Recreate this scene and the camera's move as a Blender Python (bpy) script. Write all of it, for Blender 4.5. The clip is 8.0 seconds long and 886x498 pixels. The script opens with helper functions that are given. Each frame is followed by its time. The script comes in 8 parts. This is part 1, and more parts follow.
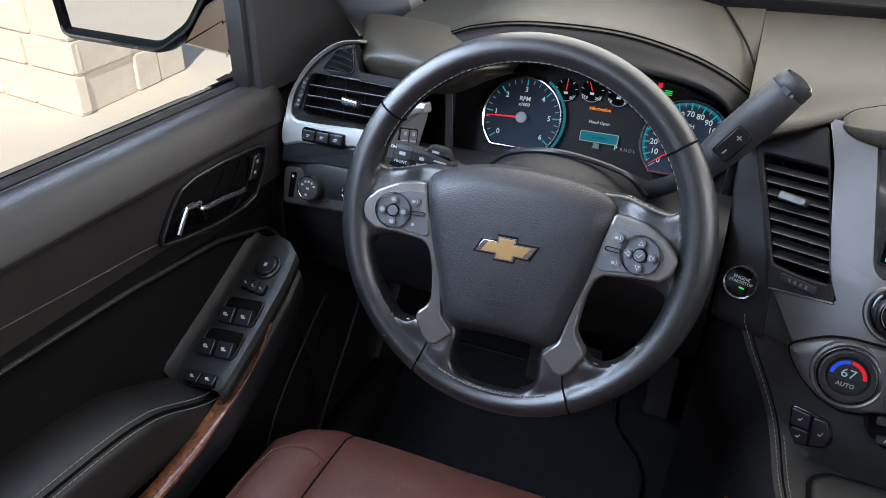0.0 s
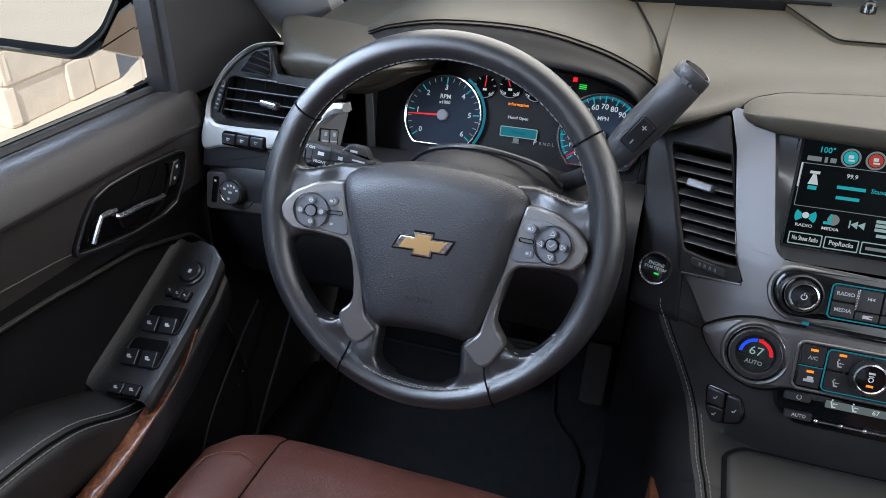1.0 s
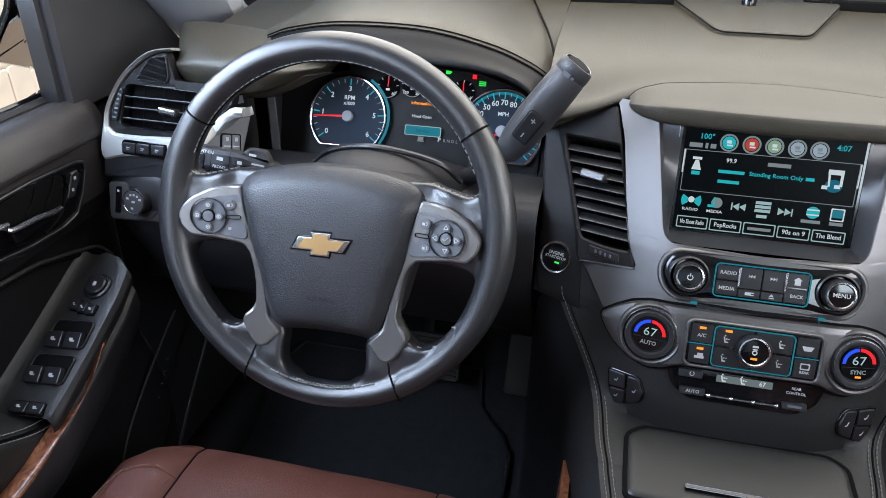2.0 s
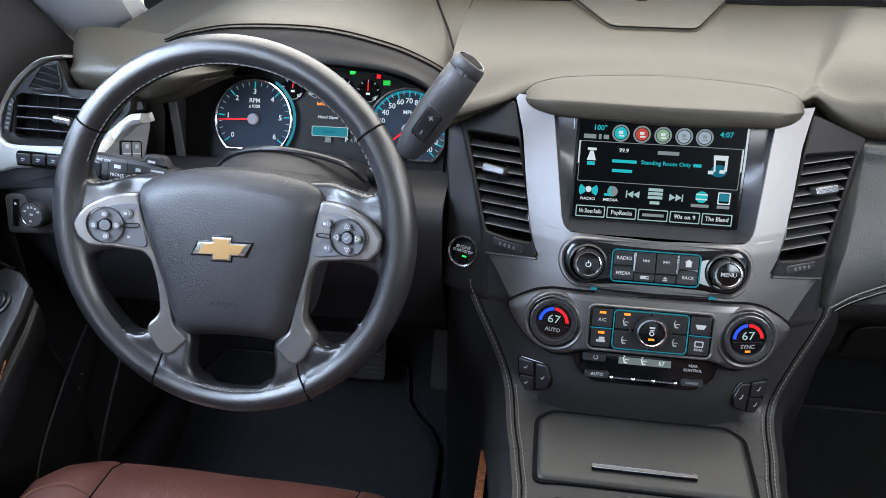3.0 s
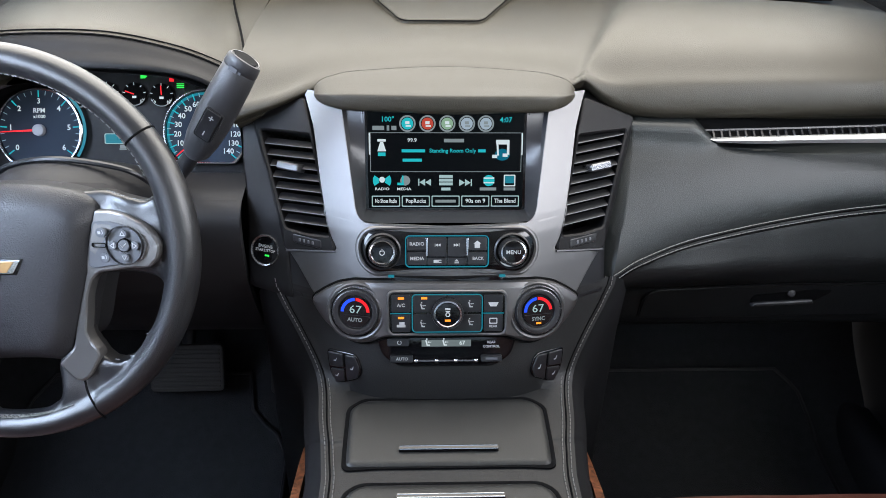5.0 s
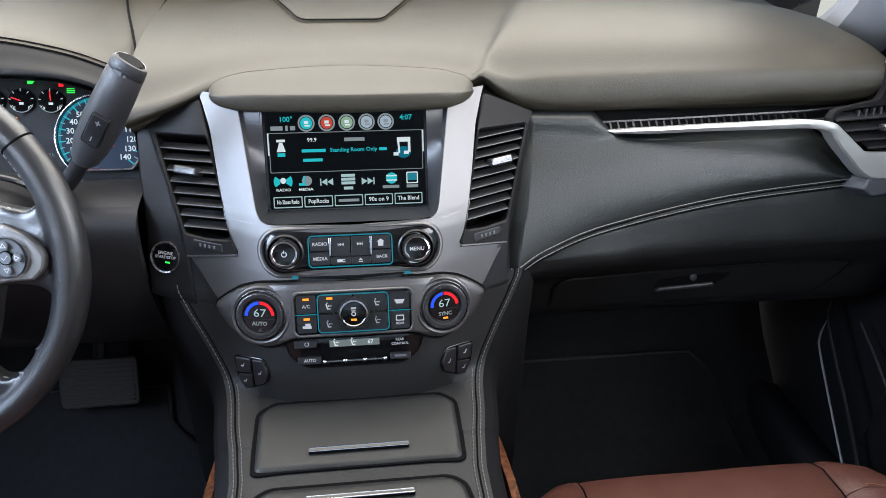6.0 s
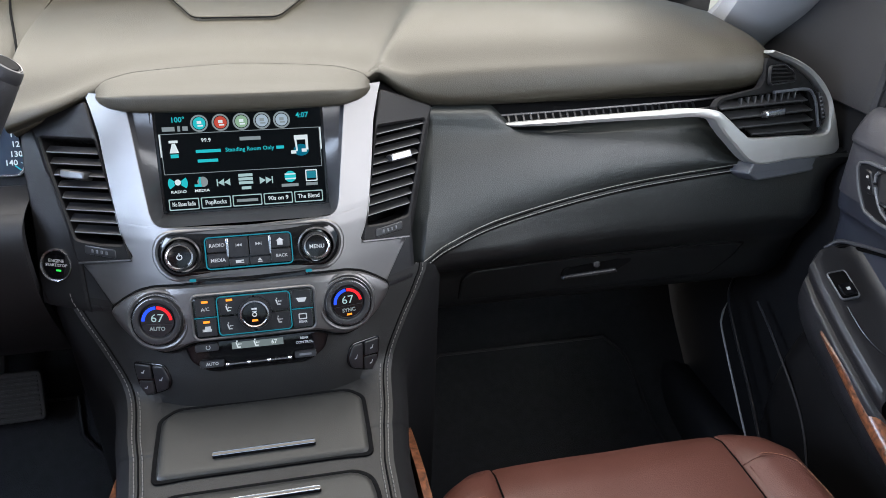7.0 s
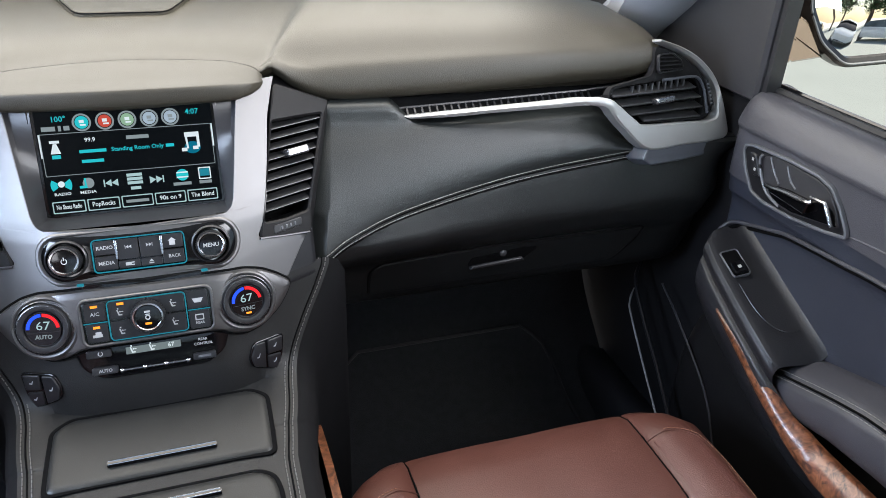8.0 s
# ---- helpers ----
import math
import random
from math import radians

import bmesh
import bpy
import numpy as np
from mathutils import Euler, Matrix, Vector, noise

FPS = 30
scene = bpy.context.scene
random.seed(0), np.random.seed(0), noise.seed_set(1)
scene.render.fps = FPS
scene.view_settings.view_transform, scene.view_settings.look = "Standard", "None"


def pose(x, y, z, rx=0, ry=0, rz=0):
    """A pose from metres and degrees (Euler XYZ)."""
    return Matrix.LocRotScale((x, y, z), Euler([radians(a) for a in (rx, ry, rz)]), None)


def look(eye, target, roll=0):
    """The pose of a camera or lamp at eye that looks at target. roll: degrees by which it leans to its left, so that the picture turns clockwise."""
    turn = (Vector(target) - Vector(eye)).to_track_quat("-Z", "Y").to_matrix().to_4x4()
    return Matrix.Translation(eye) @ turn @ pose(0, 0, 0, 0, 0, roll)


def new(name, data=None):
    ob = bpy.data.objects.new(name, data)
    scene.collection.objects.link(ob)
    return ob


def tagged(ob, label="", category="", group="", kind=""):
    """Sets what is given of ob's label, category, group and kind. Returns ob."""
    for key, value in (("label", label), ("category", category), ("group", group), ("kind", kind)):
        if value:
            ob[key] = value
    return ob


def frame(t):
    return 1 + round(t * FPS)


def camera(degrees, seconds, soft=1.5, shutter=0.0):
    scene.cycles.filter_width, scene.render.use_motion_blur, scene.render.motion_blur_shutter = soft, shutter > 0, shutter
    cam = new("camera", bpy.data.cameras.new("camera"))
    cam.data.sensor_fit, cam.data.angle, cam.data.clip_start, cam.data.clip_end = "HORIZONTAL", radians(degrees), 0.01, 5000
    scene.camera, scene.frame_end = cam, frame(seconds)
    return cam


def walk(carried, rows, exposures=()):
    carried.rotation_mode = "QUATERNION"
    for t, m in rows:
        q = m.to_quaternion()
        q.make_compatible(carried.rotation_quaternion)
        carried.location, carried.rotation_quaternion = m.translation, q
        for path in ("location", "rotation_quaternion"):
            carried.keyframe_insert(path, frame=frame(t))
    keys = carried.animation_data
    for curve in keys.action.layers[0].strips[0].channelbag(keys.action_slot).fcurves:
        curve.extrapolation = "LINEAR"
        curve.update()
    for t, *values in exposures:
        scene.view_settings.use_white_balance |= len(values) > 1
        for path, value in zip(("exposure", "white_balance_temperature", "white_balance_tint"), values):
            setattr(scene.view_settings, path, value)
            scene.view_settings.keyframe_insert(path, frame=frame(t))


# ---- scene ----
cam = camera(63.1, 8.0, soft=0.55)
PATH = [
    (0, (-0.27, 0.01, 1.085), (-0.93, 1.615, 0.091), 1.1),
    (0.5, (-0.253, 0.013, 1.085), (-0.856, 1.641, 0.092), 1.1),
    (1, (-0.232, 0.015, 1.084), (-0.773, 1.668, 0.096), 0.9),
    (1.5, (-0.203, 0.018, 1.084), (-0.68, 1.693, 0.101), 0.6),
    (3, (-0.135, 0.016, 1.087), (-0.383, 1.741, 0.106), 0.4),
    (3.5, (-0.112, 0.014, 1.086), (-0.282, 1.749, 0.106), 0.4),
    (4, (-0.087, 0.013, 1.085), (-0.182, 1.755, 0.107), 0.6),
    (4.5, (-0.057, 0.01, 1.085), (-0.075, 1.756, 0.109), 0.7),
    (6, (0.01, 0.002, 1.084), (0.24, 1.733, 0.109), 1.1),
    (6.5, (0.029, -0.004, 1.084), (0.343, 1.714, 0.109), 1.3),
    (7, (0.05, -0.012, 1.085), (0.452, 1.686, 0.108), 1.7),
    (7.5, (0.067, -0.021, 1.081), (0.559, 1.656, 0.109), 1.9),
    (8, (0.089, -0.028, 1.08), (0.664, 1.621, 0.105), 2.3),
]
walk(cam, [(t, look(eye, target, roll)) for t, eye, target, roll in PATH], [(0.0, -0.52), (1.5, -0.34), (3.0, 0.05), (4.5, 0.05), (6.5, 0.12), (8.0, 0.24)])

# ---- light ----
world = bpy.data.worlds.new("world")
scene.world = world
world.use_nodes = True
wn = world.node_tree
sky = wn.nodes.new("ShaderNodeTexSky")
sky.sky_type = "NISHITA"
sky.sun_disc = False
sky.sun_elevation, sky.sun_rotation = radians(44), radians(156)
wn.nodes["Background"].inputs[1].default_value = 0.14
wn.links.new(sky.outputs[0], wn.nodes["Background"].inputs[0])
sun_data = bpy.data.lights.new("sun", "SUN")
sun_data.energy, sun_data.angle, sun_data.color = 5.0, radians(0.5), (1.0, 0.95, 0.86)
sun = new("sun", sun_data)
sun.matrix_world = look((4, -9, 9.5), (0, 0, 0))


def window_light(name, eye, target, w, h, power, color=(1, 1, 1), spread=180):
    """Sky light in the opening of a window."""
    d = bpy.data.lights.new(name, "AREA")
    d.shape, d.size, d.size_y, d.energy, d.color, d.spread = "RECTANGLE", w, h, power, color, radians(spread)
    ob = new(name, d)
    ob.matrix_world = look(eye, target)
    return ob


window_light("windshield_skylight", (0.0, 0.955, 1.105), (0.0, 0.66, 0.40), 1.32, 0.50, 14.0, (1.0, 0.95, 0.87))
window_light("driver_window_skylight", (-0.872, 0.42, 1.13), (0.80, 0.62, 0.62), 0.8, 0.40, 25, (0.63, 0.76, 1.0), 180)
window_light("passenger_window_skylight", (0.83, 0.25, 1.18), (-0.85, 0.42, 0.72), 0.8, 0.34, 7.5, (0.93, 0.94, 1.0), 140)
window_light("rear_left_skylight", (-0.84, -0.75, 1.12), (-0.62, 0.80, 0.70), 0.7, 0.4, 1.6, (0.92, 0.93, 1.0), 90)
window_light("rear_right_skylight", (0.84, -0.75, 1.12), (0.60, 0.85, 0.68), 0.7, 0.4, 3.4, (0.76, 0.90, 1.0), 80)


# ---- materials ----
def mat(name, color, rough=0.5, metal=0.0, grain=0.0, scale=900.0, var=0.15, blotch=14.0, coat=0.0, spec=0.5, emit=0.0):
    m = bpy.data.materials.new(name)
    m.use_nodes = True
    t = m.node_tree
    b = t.nodes["Principled BSDF"]
    b.inputs["Base Color"].default_value = (*color, 1)
    b.inputs["Roughness"].default_value = rough
    b.inputs["Metallic"].default_value = metal
    b.inputs["Coat Weight"].default_value = coat
    b.inputs["Specular IOR Level"].default_value = spec
    if emit:
        b.inputs["Emission Color"].default_value = (*color, 1)
        b.inputs["Emission Strength"].default_value = emit * 1.5
        b.inputs["Base Color"].default_value = (0.0008, 0.0008, 0.0009, 1)
        b.inputs["Specular IOR Level"].default_value = 0.05
        b.inputs["Roughness"].default_value = 0.3
        return m
    co = t.nodes.new("ShaderNodeTexCoord")
    if var:
        n = t.nodes.new("ShaderNodeTexNoise")
        n.inputs["Scale"].default_value, n.inputs["Detail"].default_value = blotch, 6
        t.links.new(co.outputs["Object"], n.inputs["Vector"])
        r = t.nodes.new("ShaderNodeMapRange")
        r.inputs["To Min"].default_value, r.inputs["To Max"].default_value = 1 - var, 1 + var
        t.links.new(n.outputs["Fac"], r.inputs["Value"])
        x = t.nodes.new("ShaderNodeMix")
        x.data_type, x.blend_type = "RGBA", "MULTIPLY"
        x.inputs["Factor"].default_value = 1
        x.inputs["A"].default_value = (*color, 1)
        t.links.new(r.outputs["Result"], x.inputs["B"])
        t.links.new(x.outputs["Result"], b.inputs["Base Color"])
        q = t.nodes.new("ShaderNodeMapRange")
        q.inputs["To Min"].default_value, q.inputs["To Max"].default_value = max(0.03, rough * (1 - var)), min(1, rough * (1 + var))
        t.links.new(n.outputs["Fac"], q.inputs["Value"])
        t.links.new(q.outputs["Result"], b.inputs["Roughness"])
    if grain:
        v = t.nodes.new("ShaderNodeTexVoronoi")
        v.inputs["Scale"].default_value = scale
        t.links.new(co.outputs["Object"], v.inputs["Vector"])
        p = t.nodes.new("ShaderNodeBump")
        p.inputs["Strength"].default_value, p.inputs["Distance"].default_value = grain, 0.0006
        t.links.new(v.outputs["Distance"], p.inputs["Height"])
        t.links.new(p.outputs["Normal"], b.inputs["Normal"])
    return m


PAD = mat("dash_vinyl", (0.0292, 0.0252, 0.0170), 0.5, grain=0.3, scale=900)
VINYL = mat("black_vinyl", (0.016, 0.016, 0.0185), 0.44, grain=0.3, scale=900)
LEATHER = mat("black_leather", (0.0130, 0.0130, 0.0145), 0.34, grain=0.2, scale=1100, blotch=30, spec=0.8)
PLASTIC = mat("black_plastic", (0.013, 0.013, 0.015), 0.55, grain=0.15, scale=1200, spec=0.35)
SATIN = mat("satin_black", (0.012, 0.012, 0.014), 0.33, var=0.1)
GLOSS = mat("gloss_black", (0.0035, 0.0035, 0.0042), 0.10, var=0.05)
SILVER = mat("satin_silver", (0.140, 0.137, 0.138), 0.42, metal=0.85, var=0.06, blotch=40)
TRIM = mat("bright_satin_trim", (0.40, 0.405, 0.40), 0.44, metal=0.6, var=0.06, blotch=40)
SHIFT = mat("shift_grip", (0.029, 0.029, 0.032), 0.45, grain=0.2, scale=1100)
RECESS = mat("recess_satin", (0.022, 0.022, 0.025), 0.34, var=0.06)
CHROME = mat("chrome", (0.50, 0.50, 0.52), 0.16, metal=1.0, var=0.05)
MAROON = mat("red_brown_leather", (0.092, 0.035, 0.026), 0.38, grain=0.3, scale=700, blotch=18)
CARPET = mat("black_carpet", (0.023, 0.0238, 0.026), 0.95, grain=1.0, scale=500, var=0.4, blotch=60, spec=0.1)
DIMTHREAD = mat("dark_grey_thread", (0.12, 0.115, 0.11), 0.8, var=0.1)
THREAD = mat("grey_thread", (0.19, 0.185, 0.175), 0.8, var=0.1)
GOLD = mat("gold_emblem", (0.36, 0.215, 0.085), 0.5, metal=0.45, var=0.08)
GREY = mat("grey_trim", (0.34, 0.35, 0.38), 0.6, grain=0.2)
PALE = mat("pale_trim", (0.30, 0.30, 0.285), 0.7, grain=0.2)
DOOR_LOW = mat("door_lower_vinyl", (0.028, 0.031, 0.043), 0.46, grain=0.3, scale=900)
# One door vinyl as two colours: bluish lit passenger side, darker shaded driver's side.
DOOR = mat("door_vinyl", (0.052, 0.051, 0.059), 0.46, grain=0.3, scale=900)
DOOR_SHADED = mat("door_vinyl_shaded", (0.0180, 0.0152, 0.0148), 0.48, grain=0.3, scale=900)
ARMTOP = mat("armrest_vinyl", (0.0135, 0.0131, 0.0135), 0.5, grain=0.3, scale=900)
SOOT = mat("matt_black", (0.010, 0.010, 0.011), 0.8, var=0.1, spec=0.12)
LOWER = mat("lower_dash_plastic", (0.0088, 0.0096, 0.0100), 0.46, grain=0.3, scale=900, spec=0.35)
FACE = mat("passenger_face_vinyl", (0.0138, 0.0160, 0.0160), 0.40, grain=0.3, scale=900)
HIDE = mat("console_leather", (0.0105, 0.0105, 0.0107), 0.5, grain=0.25, scale=900, blotch=30, spec=0.35)
BAG = mat("airbag_vinyl", (0.025, 0.025, 0.028), 0.44, grain=0.55, scale=620, blotch=20)
BANDLOW = mat("slate_plastic", (0.055, 0.060, 0.072), 0.4, var=0.1)
LID = mat("brushed_lid_plastic", (0.0135, 0.0137, 0.0130), 0.46, grain=0.1, scale=900, var=0.25, blotch=30, spec=0.4)
SPOKE = mat("satin_spoke", (0.165, 0.158, 0.153), 0.36, metal=0.6, var=0.06, blotch=40)
PULL = mat("brushed_steel", (0.20, 0.20, 0.21), 0.26, metal=0.9, var=0.2, blotch=300)
WHITE = mat("white_print", (0.40, 0.40, 0.40), 0.5, var=0.0)
VOID = mat("dark_recess", (0.004, 0.004, 0.0043), 0.8, var=0.0, spec=0.05)
DIM_GROUND = mat("dimmed_concrete", (0.42, 0.42, 0.37), 0.85, var=0.08, blotch=2)
STONE = mat("limestone", (0.90, 0.79, 0.69), 0.9, grain=0.5, scale=45, var=0.14, blotch=7)
MORTAR = mat("mortar", (0.84, 0.76, 0.68), 0.9, var=0.15)
CONCRETE = mat("concrete", (0.88, 0.77, 0.66), 0.85, var=0.08, blotch=2)
L_WHITE = mat("lit_white", (0.75, 0.85, 0.9), emit=0.55)
L_CYAN = mat("lit_cyan", (0.02, 0.55, 0.62), emit=0.55)
L_BLUE = mat("lit_blue", (0.02, 0.08, 0.9), emit=0.9)
L_RED = mat("lit_red", (0.9, 0.02, 0.03), emit=0.8)
L_AMBER = mat("lit_amber", (1.0, 0.30, 0.03), emit=1.0)
L_GREEN = mat("lit_green", (0.03, 0.7, 0.08), emit=0.9)
L_GREY = mat("lit_grey", (0.35, 0.42, 0.45), emit=0.4)
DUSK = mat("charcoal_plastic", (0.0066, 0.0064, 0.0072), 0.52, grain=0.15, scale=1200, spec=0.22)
BRONZE = mat("bronze_grey_plastic", (0.036, 0.033, 0.033), 0.45, grain=0.15, scale=1200)
GREYBLUE = mat("grey_plastic", (0.10, 0.105, 0.115), 0.45, var=0.1)
DIAL = mat("dial_face", (0.028, 0.039, 0.058), 0.75, var=0.1, spec=0.15)
L_TICK = mat("lit_tick", (0.3, 0.45, 0.5), emit=0.6)
TAN = mat("tan_thread", (0.32, 0.16, 0.10), 0.8, var=0.1)
PERF = mat("ribbed_leather", (0.10, 0.036, 0.027), 0.48, grain=0.5, scale=750, blotch=18)
BROWN = mat("brown_car_paint", (0.26, 0.19, 0.14), 0.25, metal=0.4, coat=0.8, var=0.05)
L_STEEL = mat("lit_steel", (0.30, 0.38, 0.46), emit=0.7)
L_SAGE = mat("lit_sage", (0.22, 0.36, 0.25), emit=0.7)
L_BRICK = mat("lit_brick", (0.45, 0.06, 0.04), emit=0.7)
L_DEEP = mat("lit_deep_cyan", (0.0, 0.12, 0.20), emit=0.7)
L_PALE = mat("lit_pale_cyan", (0.50, 0.72, 0.75), emit=0.45)
L_TEAL = mat("lit_teal", (0.015, 0.22, 0.30), emit=0.6)
L_DIM = mat("lit_dim", (0.16, 0.20, 0.21), emit=0.6)
RUBBER = mat("key_rubber", (0.10, 0.105, 0.115), 0.55, var=0.1)
L_PANEL = mat("lit_navy", (0.002, 0.004, 0.006), emit=0.3)
L_PANEL.node_tree.nodes["Principled BSDF"].inputs["Specular IOR Level"].default_value = 0.05
glass = bpy.data.materials.new("window_glass")
glass.use_nodes = True
gt = glass.node_tree
gb = gt.nodes["Principled BSDF"]
gb.inputs["Base Color"].default_value = (0.93, 0.97, 0.95, 1)
gb.inputs["Roughness"].default_value, gb.inputs["Transmission Weight"].default_value, gb.inputs["IOR"].default_value = 0.0, 1.0, 1.02
RECESSED = mat("slat_plastic", (0.017, 0.017, 0.0185), 0.5, var=0.1)
TABS = mat("satin_tab", (0.085, 0.085, 0.088), 0.34, metal=0.8, var=0.08, blotch=60)
MIRROR = mat("mirror_glass", (0.85, 0.85, 0.85), 0.01, metal=1.0, var=0.0)


def wood():
    m = mat("burl_wood", (0.20, 0.07, 0.025), 0.30, var=0.0, coat=0.2)
    t = m.node_tree
    co, n, c = t.nodes.new("ShaderNodeTexCoord"), t.nodes.new("ShaderNodeTexNoise"), t.nodes.new("ShaderNodeValToRGB")
    n.inputs["Scale"].default_value, n.inputs["Detail"].default_value, n.inputs["Distortion"].default_value = 48, 8, 3.0
    e = c.color_ramp.elements
    e[0].position, e[0].color = 0.34, (0.050, 0.018, 0.010, 1)
    e[1].position, e[1].color = 0.66, (0.24, 0.090, 0.042, 1)
    t.links.new(co.outputs["Object"], n.inputs["Vector"])
    t.links.new(n.outputs["Fac"], c.inputs["Fac"])
    t.links.new(c.outputs["Color"], t.nodes["Principled BSDF"].inputs["Base Color"])
    return m


WOOD = wood()


# ---- builders ----
V = Vector


def thing(name, label, category, at=(0, 0, 0), group="", kind=""):
    ob = new(name)
    ob.empty_display_size = 0.02
    ob.location = at
    return tagged(ob, label, category, group, kind)


def part(name, bm, material, parent=None, label="", smooth=True, angle=35):
    me = bpy.data.meshes.new(name)
    bmesh.ops.recalc_face_normals(bm, faces=bm.faces[:])
    if smooth:
        for f in bm.faces:
            f.smooth = len(f.verts) < 7
        for e in bm.edges:
            if len(e.link_faces) == 2 and e.calc_face_angle(0) > radians(angle):
                e.smooth = False
    bm.to_mesh(me)
    bm.free()
    me.materials.append(material)
    ob = new(name, me)
    if parent:
        ob.parent = parent
        ob.matrix_parent_inverse = Matrix.Translation(parent.location).inverted()
    if label:
        ob["label"] = label
    return ob


def crom(pts, n):
    """A smooth line of n points through pts."""
    p = [V(q) for q in pts]
    if len(p) == 2:
        return [p[0].lerp(p[1], i / (n - 1)) for i in range(n)]
    p = [2 * p[0] - p[1]] + p + [2 * p[-1] - p[-2]]
    seg = len(p) - 3
    out = []
    for i in range(n):
        u = i / (n - 1) * seg
        k = min(int(u), seg - 1)
        t = u - k
        a, b, c, d = p[k:k + 4]
        out.append(0.5 * (2 * b + (c - a) * t + (2 * a - 5 * b + 4 * c - d) * t * t + (3 * b - a - 3 * c + d) * t ** 3))
    return out


def loft(lines, closed=False, caps=False, bm=None):
    bm = bm or bmesh.new()
    vs = [[bm.verts.new(p) for p in l] for l in lines]
    for a, b in zip(vs, vs[1:]):
        n = len(a)
        for i in range(n if closed else n - 1):
            j = (i + 1) % n
            bm.faces.new((a[i], a[j], b[j], b[i]))
    if caps:
        bm.faces.new(vs[0])
        bm.faces.new(vs[-1])
    return bm


def thick(lines, back):
    """A sheet lofted through lines, closed at its back by the same sheet moved by the vector back."""
    b = V(back)
    rings = [list(l) + [p + b for p in reversed(l)] for l in lines]
    return loft(rings, closed=True, caps=True)


def tube(path, r, n=8, bm=None, flat=1.0, up=None):
    path = [V(p) for p in path]
    rings = []
    for i, p in enumerate(path):
        d = (path[min(i + 1, len(path) - 1)] - path[max(i - 1, 0)]).normalized()
        u = V(up) if up else (V((0, 0, 1)) if abs(d.z) < 0.9 else V((0, 1, 0)))
        s = d.cross(u).normalized()
        w = s.cross(d)
        rr = r[i] if isinstance(r, (list, tuple)) else r
        rings.append([p + rr * (math.cos(a) * s + flat * math.sin(a) * w) for a in (2 * math.pi * k / n for k in range(n))])
    return loft(rings, closed=True, caps=True, bm=bm)


def rrect(w, h, r, n=4, cx=0, cy=0):
    o = []
    for sx, sy, a0 in ((1, 1, 0), (-1, 1, 90), (-1, -1, 180), (1, -1, 270)):
        for k in range(n + 1):
            a = radians(a0 + 90 * k / n)
            o.append((cx + sx * (w / 2 - r) + r * math.cos(a), cy + sy * (h / 2 - r) + r * math.sin(a)))
    return o


def oval(w, h, n=32, cx=0, cy=0):
    return [(cx + w / 2 * math.cos(2 * math.pi * i / n), cy + h / 2 * math.sin(2 * math.pi * i / n)) for i in range(n)]


def rounded(poly, r, n=4):
    """A polygon with its corners rounded to the radius r."""
    o = []
    k = len(poly)
    for i in range(k):
        a, b, c = V(poly[i - 1]), V(poly[i]), V(poly[(i + 1) % k])
        u, w = (a - b), (c - b)
        d = min(r, 0.45 * u.length, 0.45 * w.length)
        p, q = b + u.normalized() * d, b + w.normalized() * d
        for j in range(n + 1):
            t = j / n
            o.append(tuple(p * (1 - t) ** 2 + 2 * b * t * (1 - t) + q * t * t))
    return o


def inset(o, d):
    """An outline moved inwards by d."""
    n = len(o)
    area = sum(o[i - 1][0] * o[i][1] - o[i][0] * o[i - 1][1] for i in range(n))
    s = 1 if area > 0 else -1
    out = []
    for i in range(n):
        a, b, c = V(o[i - 1]), V(o[i]), V(o[(i + 1) % n])
        u, w = (b - a), (c - b)
        m = V((-(u.y + w.y), u.x + w.x))
        m = m.normalized() * s if m.length else V((0, 0))
        out.append(tuple(b + m * d))
    return out


def slab(outline, front, back, bevel, m, bm=None, dish=0.0):
    """An outline drawn out from back to front along the local z, with a rounded front edge."""
    bm = bm or bmesh.new()
    rings = [(outline, back), (outline, front - bevel)]
    if bevel:
        rings += [(inset(outline, bevel * 0.3), front - bevel * 0.3), (inset(outline, bevel), front)]
    if dish:
        cx, cy = sum(p[0] for p in outline) / len(outline), sum(p[1] for p in outline) / len(outline)
        b = inset(outline, bevel)
        hx, hy = max(abs(p[0] - cx) for p in b), max(abs(p[1] - cy) for p in b)
        for f in (0.95, 0.88, 0.78, 0.64, 0.48, 0.3, 0.12):
            o = []
            for p in b:
                a = math.atan2((p[1] - cy) / hy, (p[0] - cx) / hx)
                o.append((cx + f * (f * (p[0] - cx) + (1 - f) * hx * math.cos(a)), cy + f * (f * (p[1] - cy) + (1 - f) * hy * math.sin(a))))
            rings.append((o, [front + dish * (1 - f ** 7) * (1 - 0.75 * ((x - cx) / hx) ** 2) * (1 - 0.75 * ((y - cy) / hy) ** 2) for x, y in o]))
    return loft([[m @ V((x, y, z[i] if isinstance(z, list) else z)) for i, (x, y) in enumerate(o)] for o, z in rings], closed=True, caps=True, bm=bm)


def ring(outer, inner, front, back, bevel, m, bm=None):
    """A frame between two outlines with the same number of points."""
    rings = [(outer, back), (outer, front - bevel), (inset(outer, bevel), front), (inset(inner, -bevel), front), (inner, front - bevel), (inner, back)]
    lines = [[m @ V((x, y, z)) for x, y in o] for o, z in rings]
    return loft(lines + [lines[0]], closed=True, bm=bm)


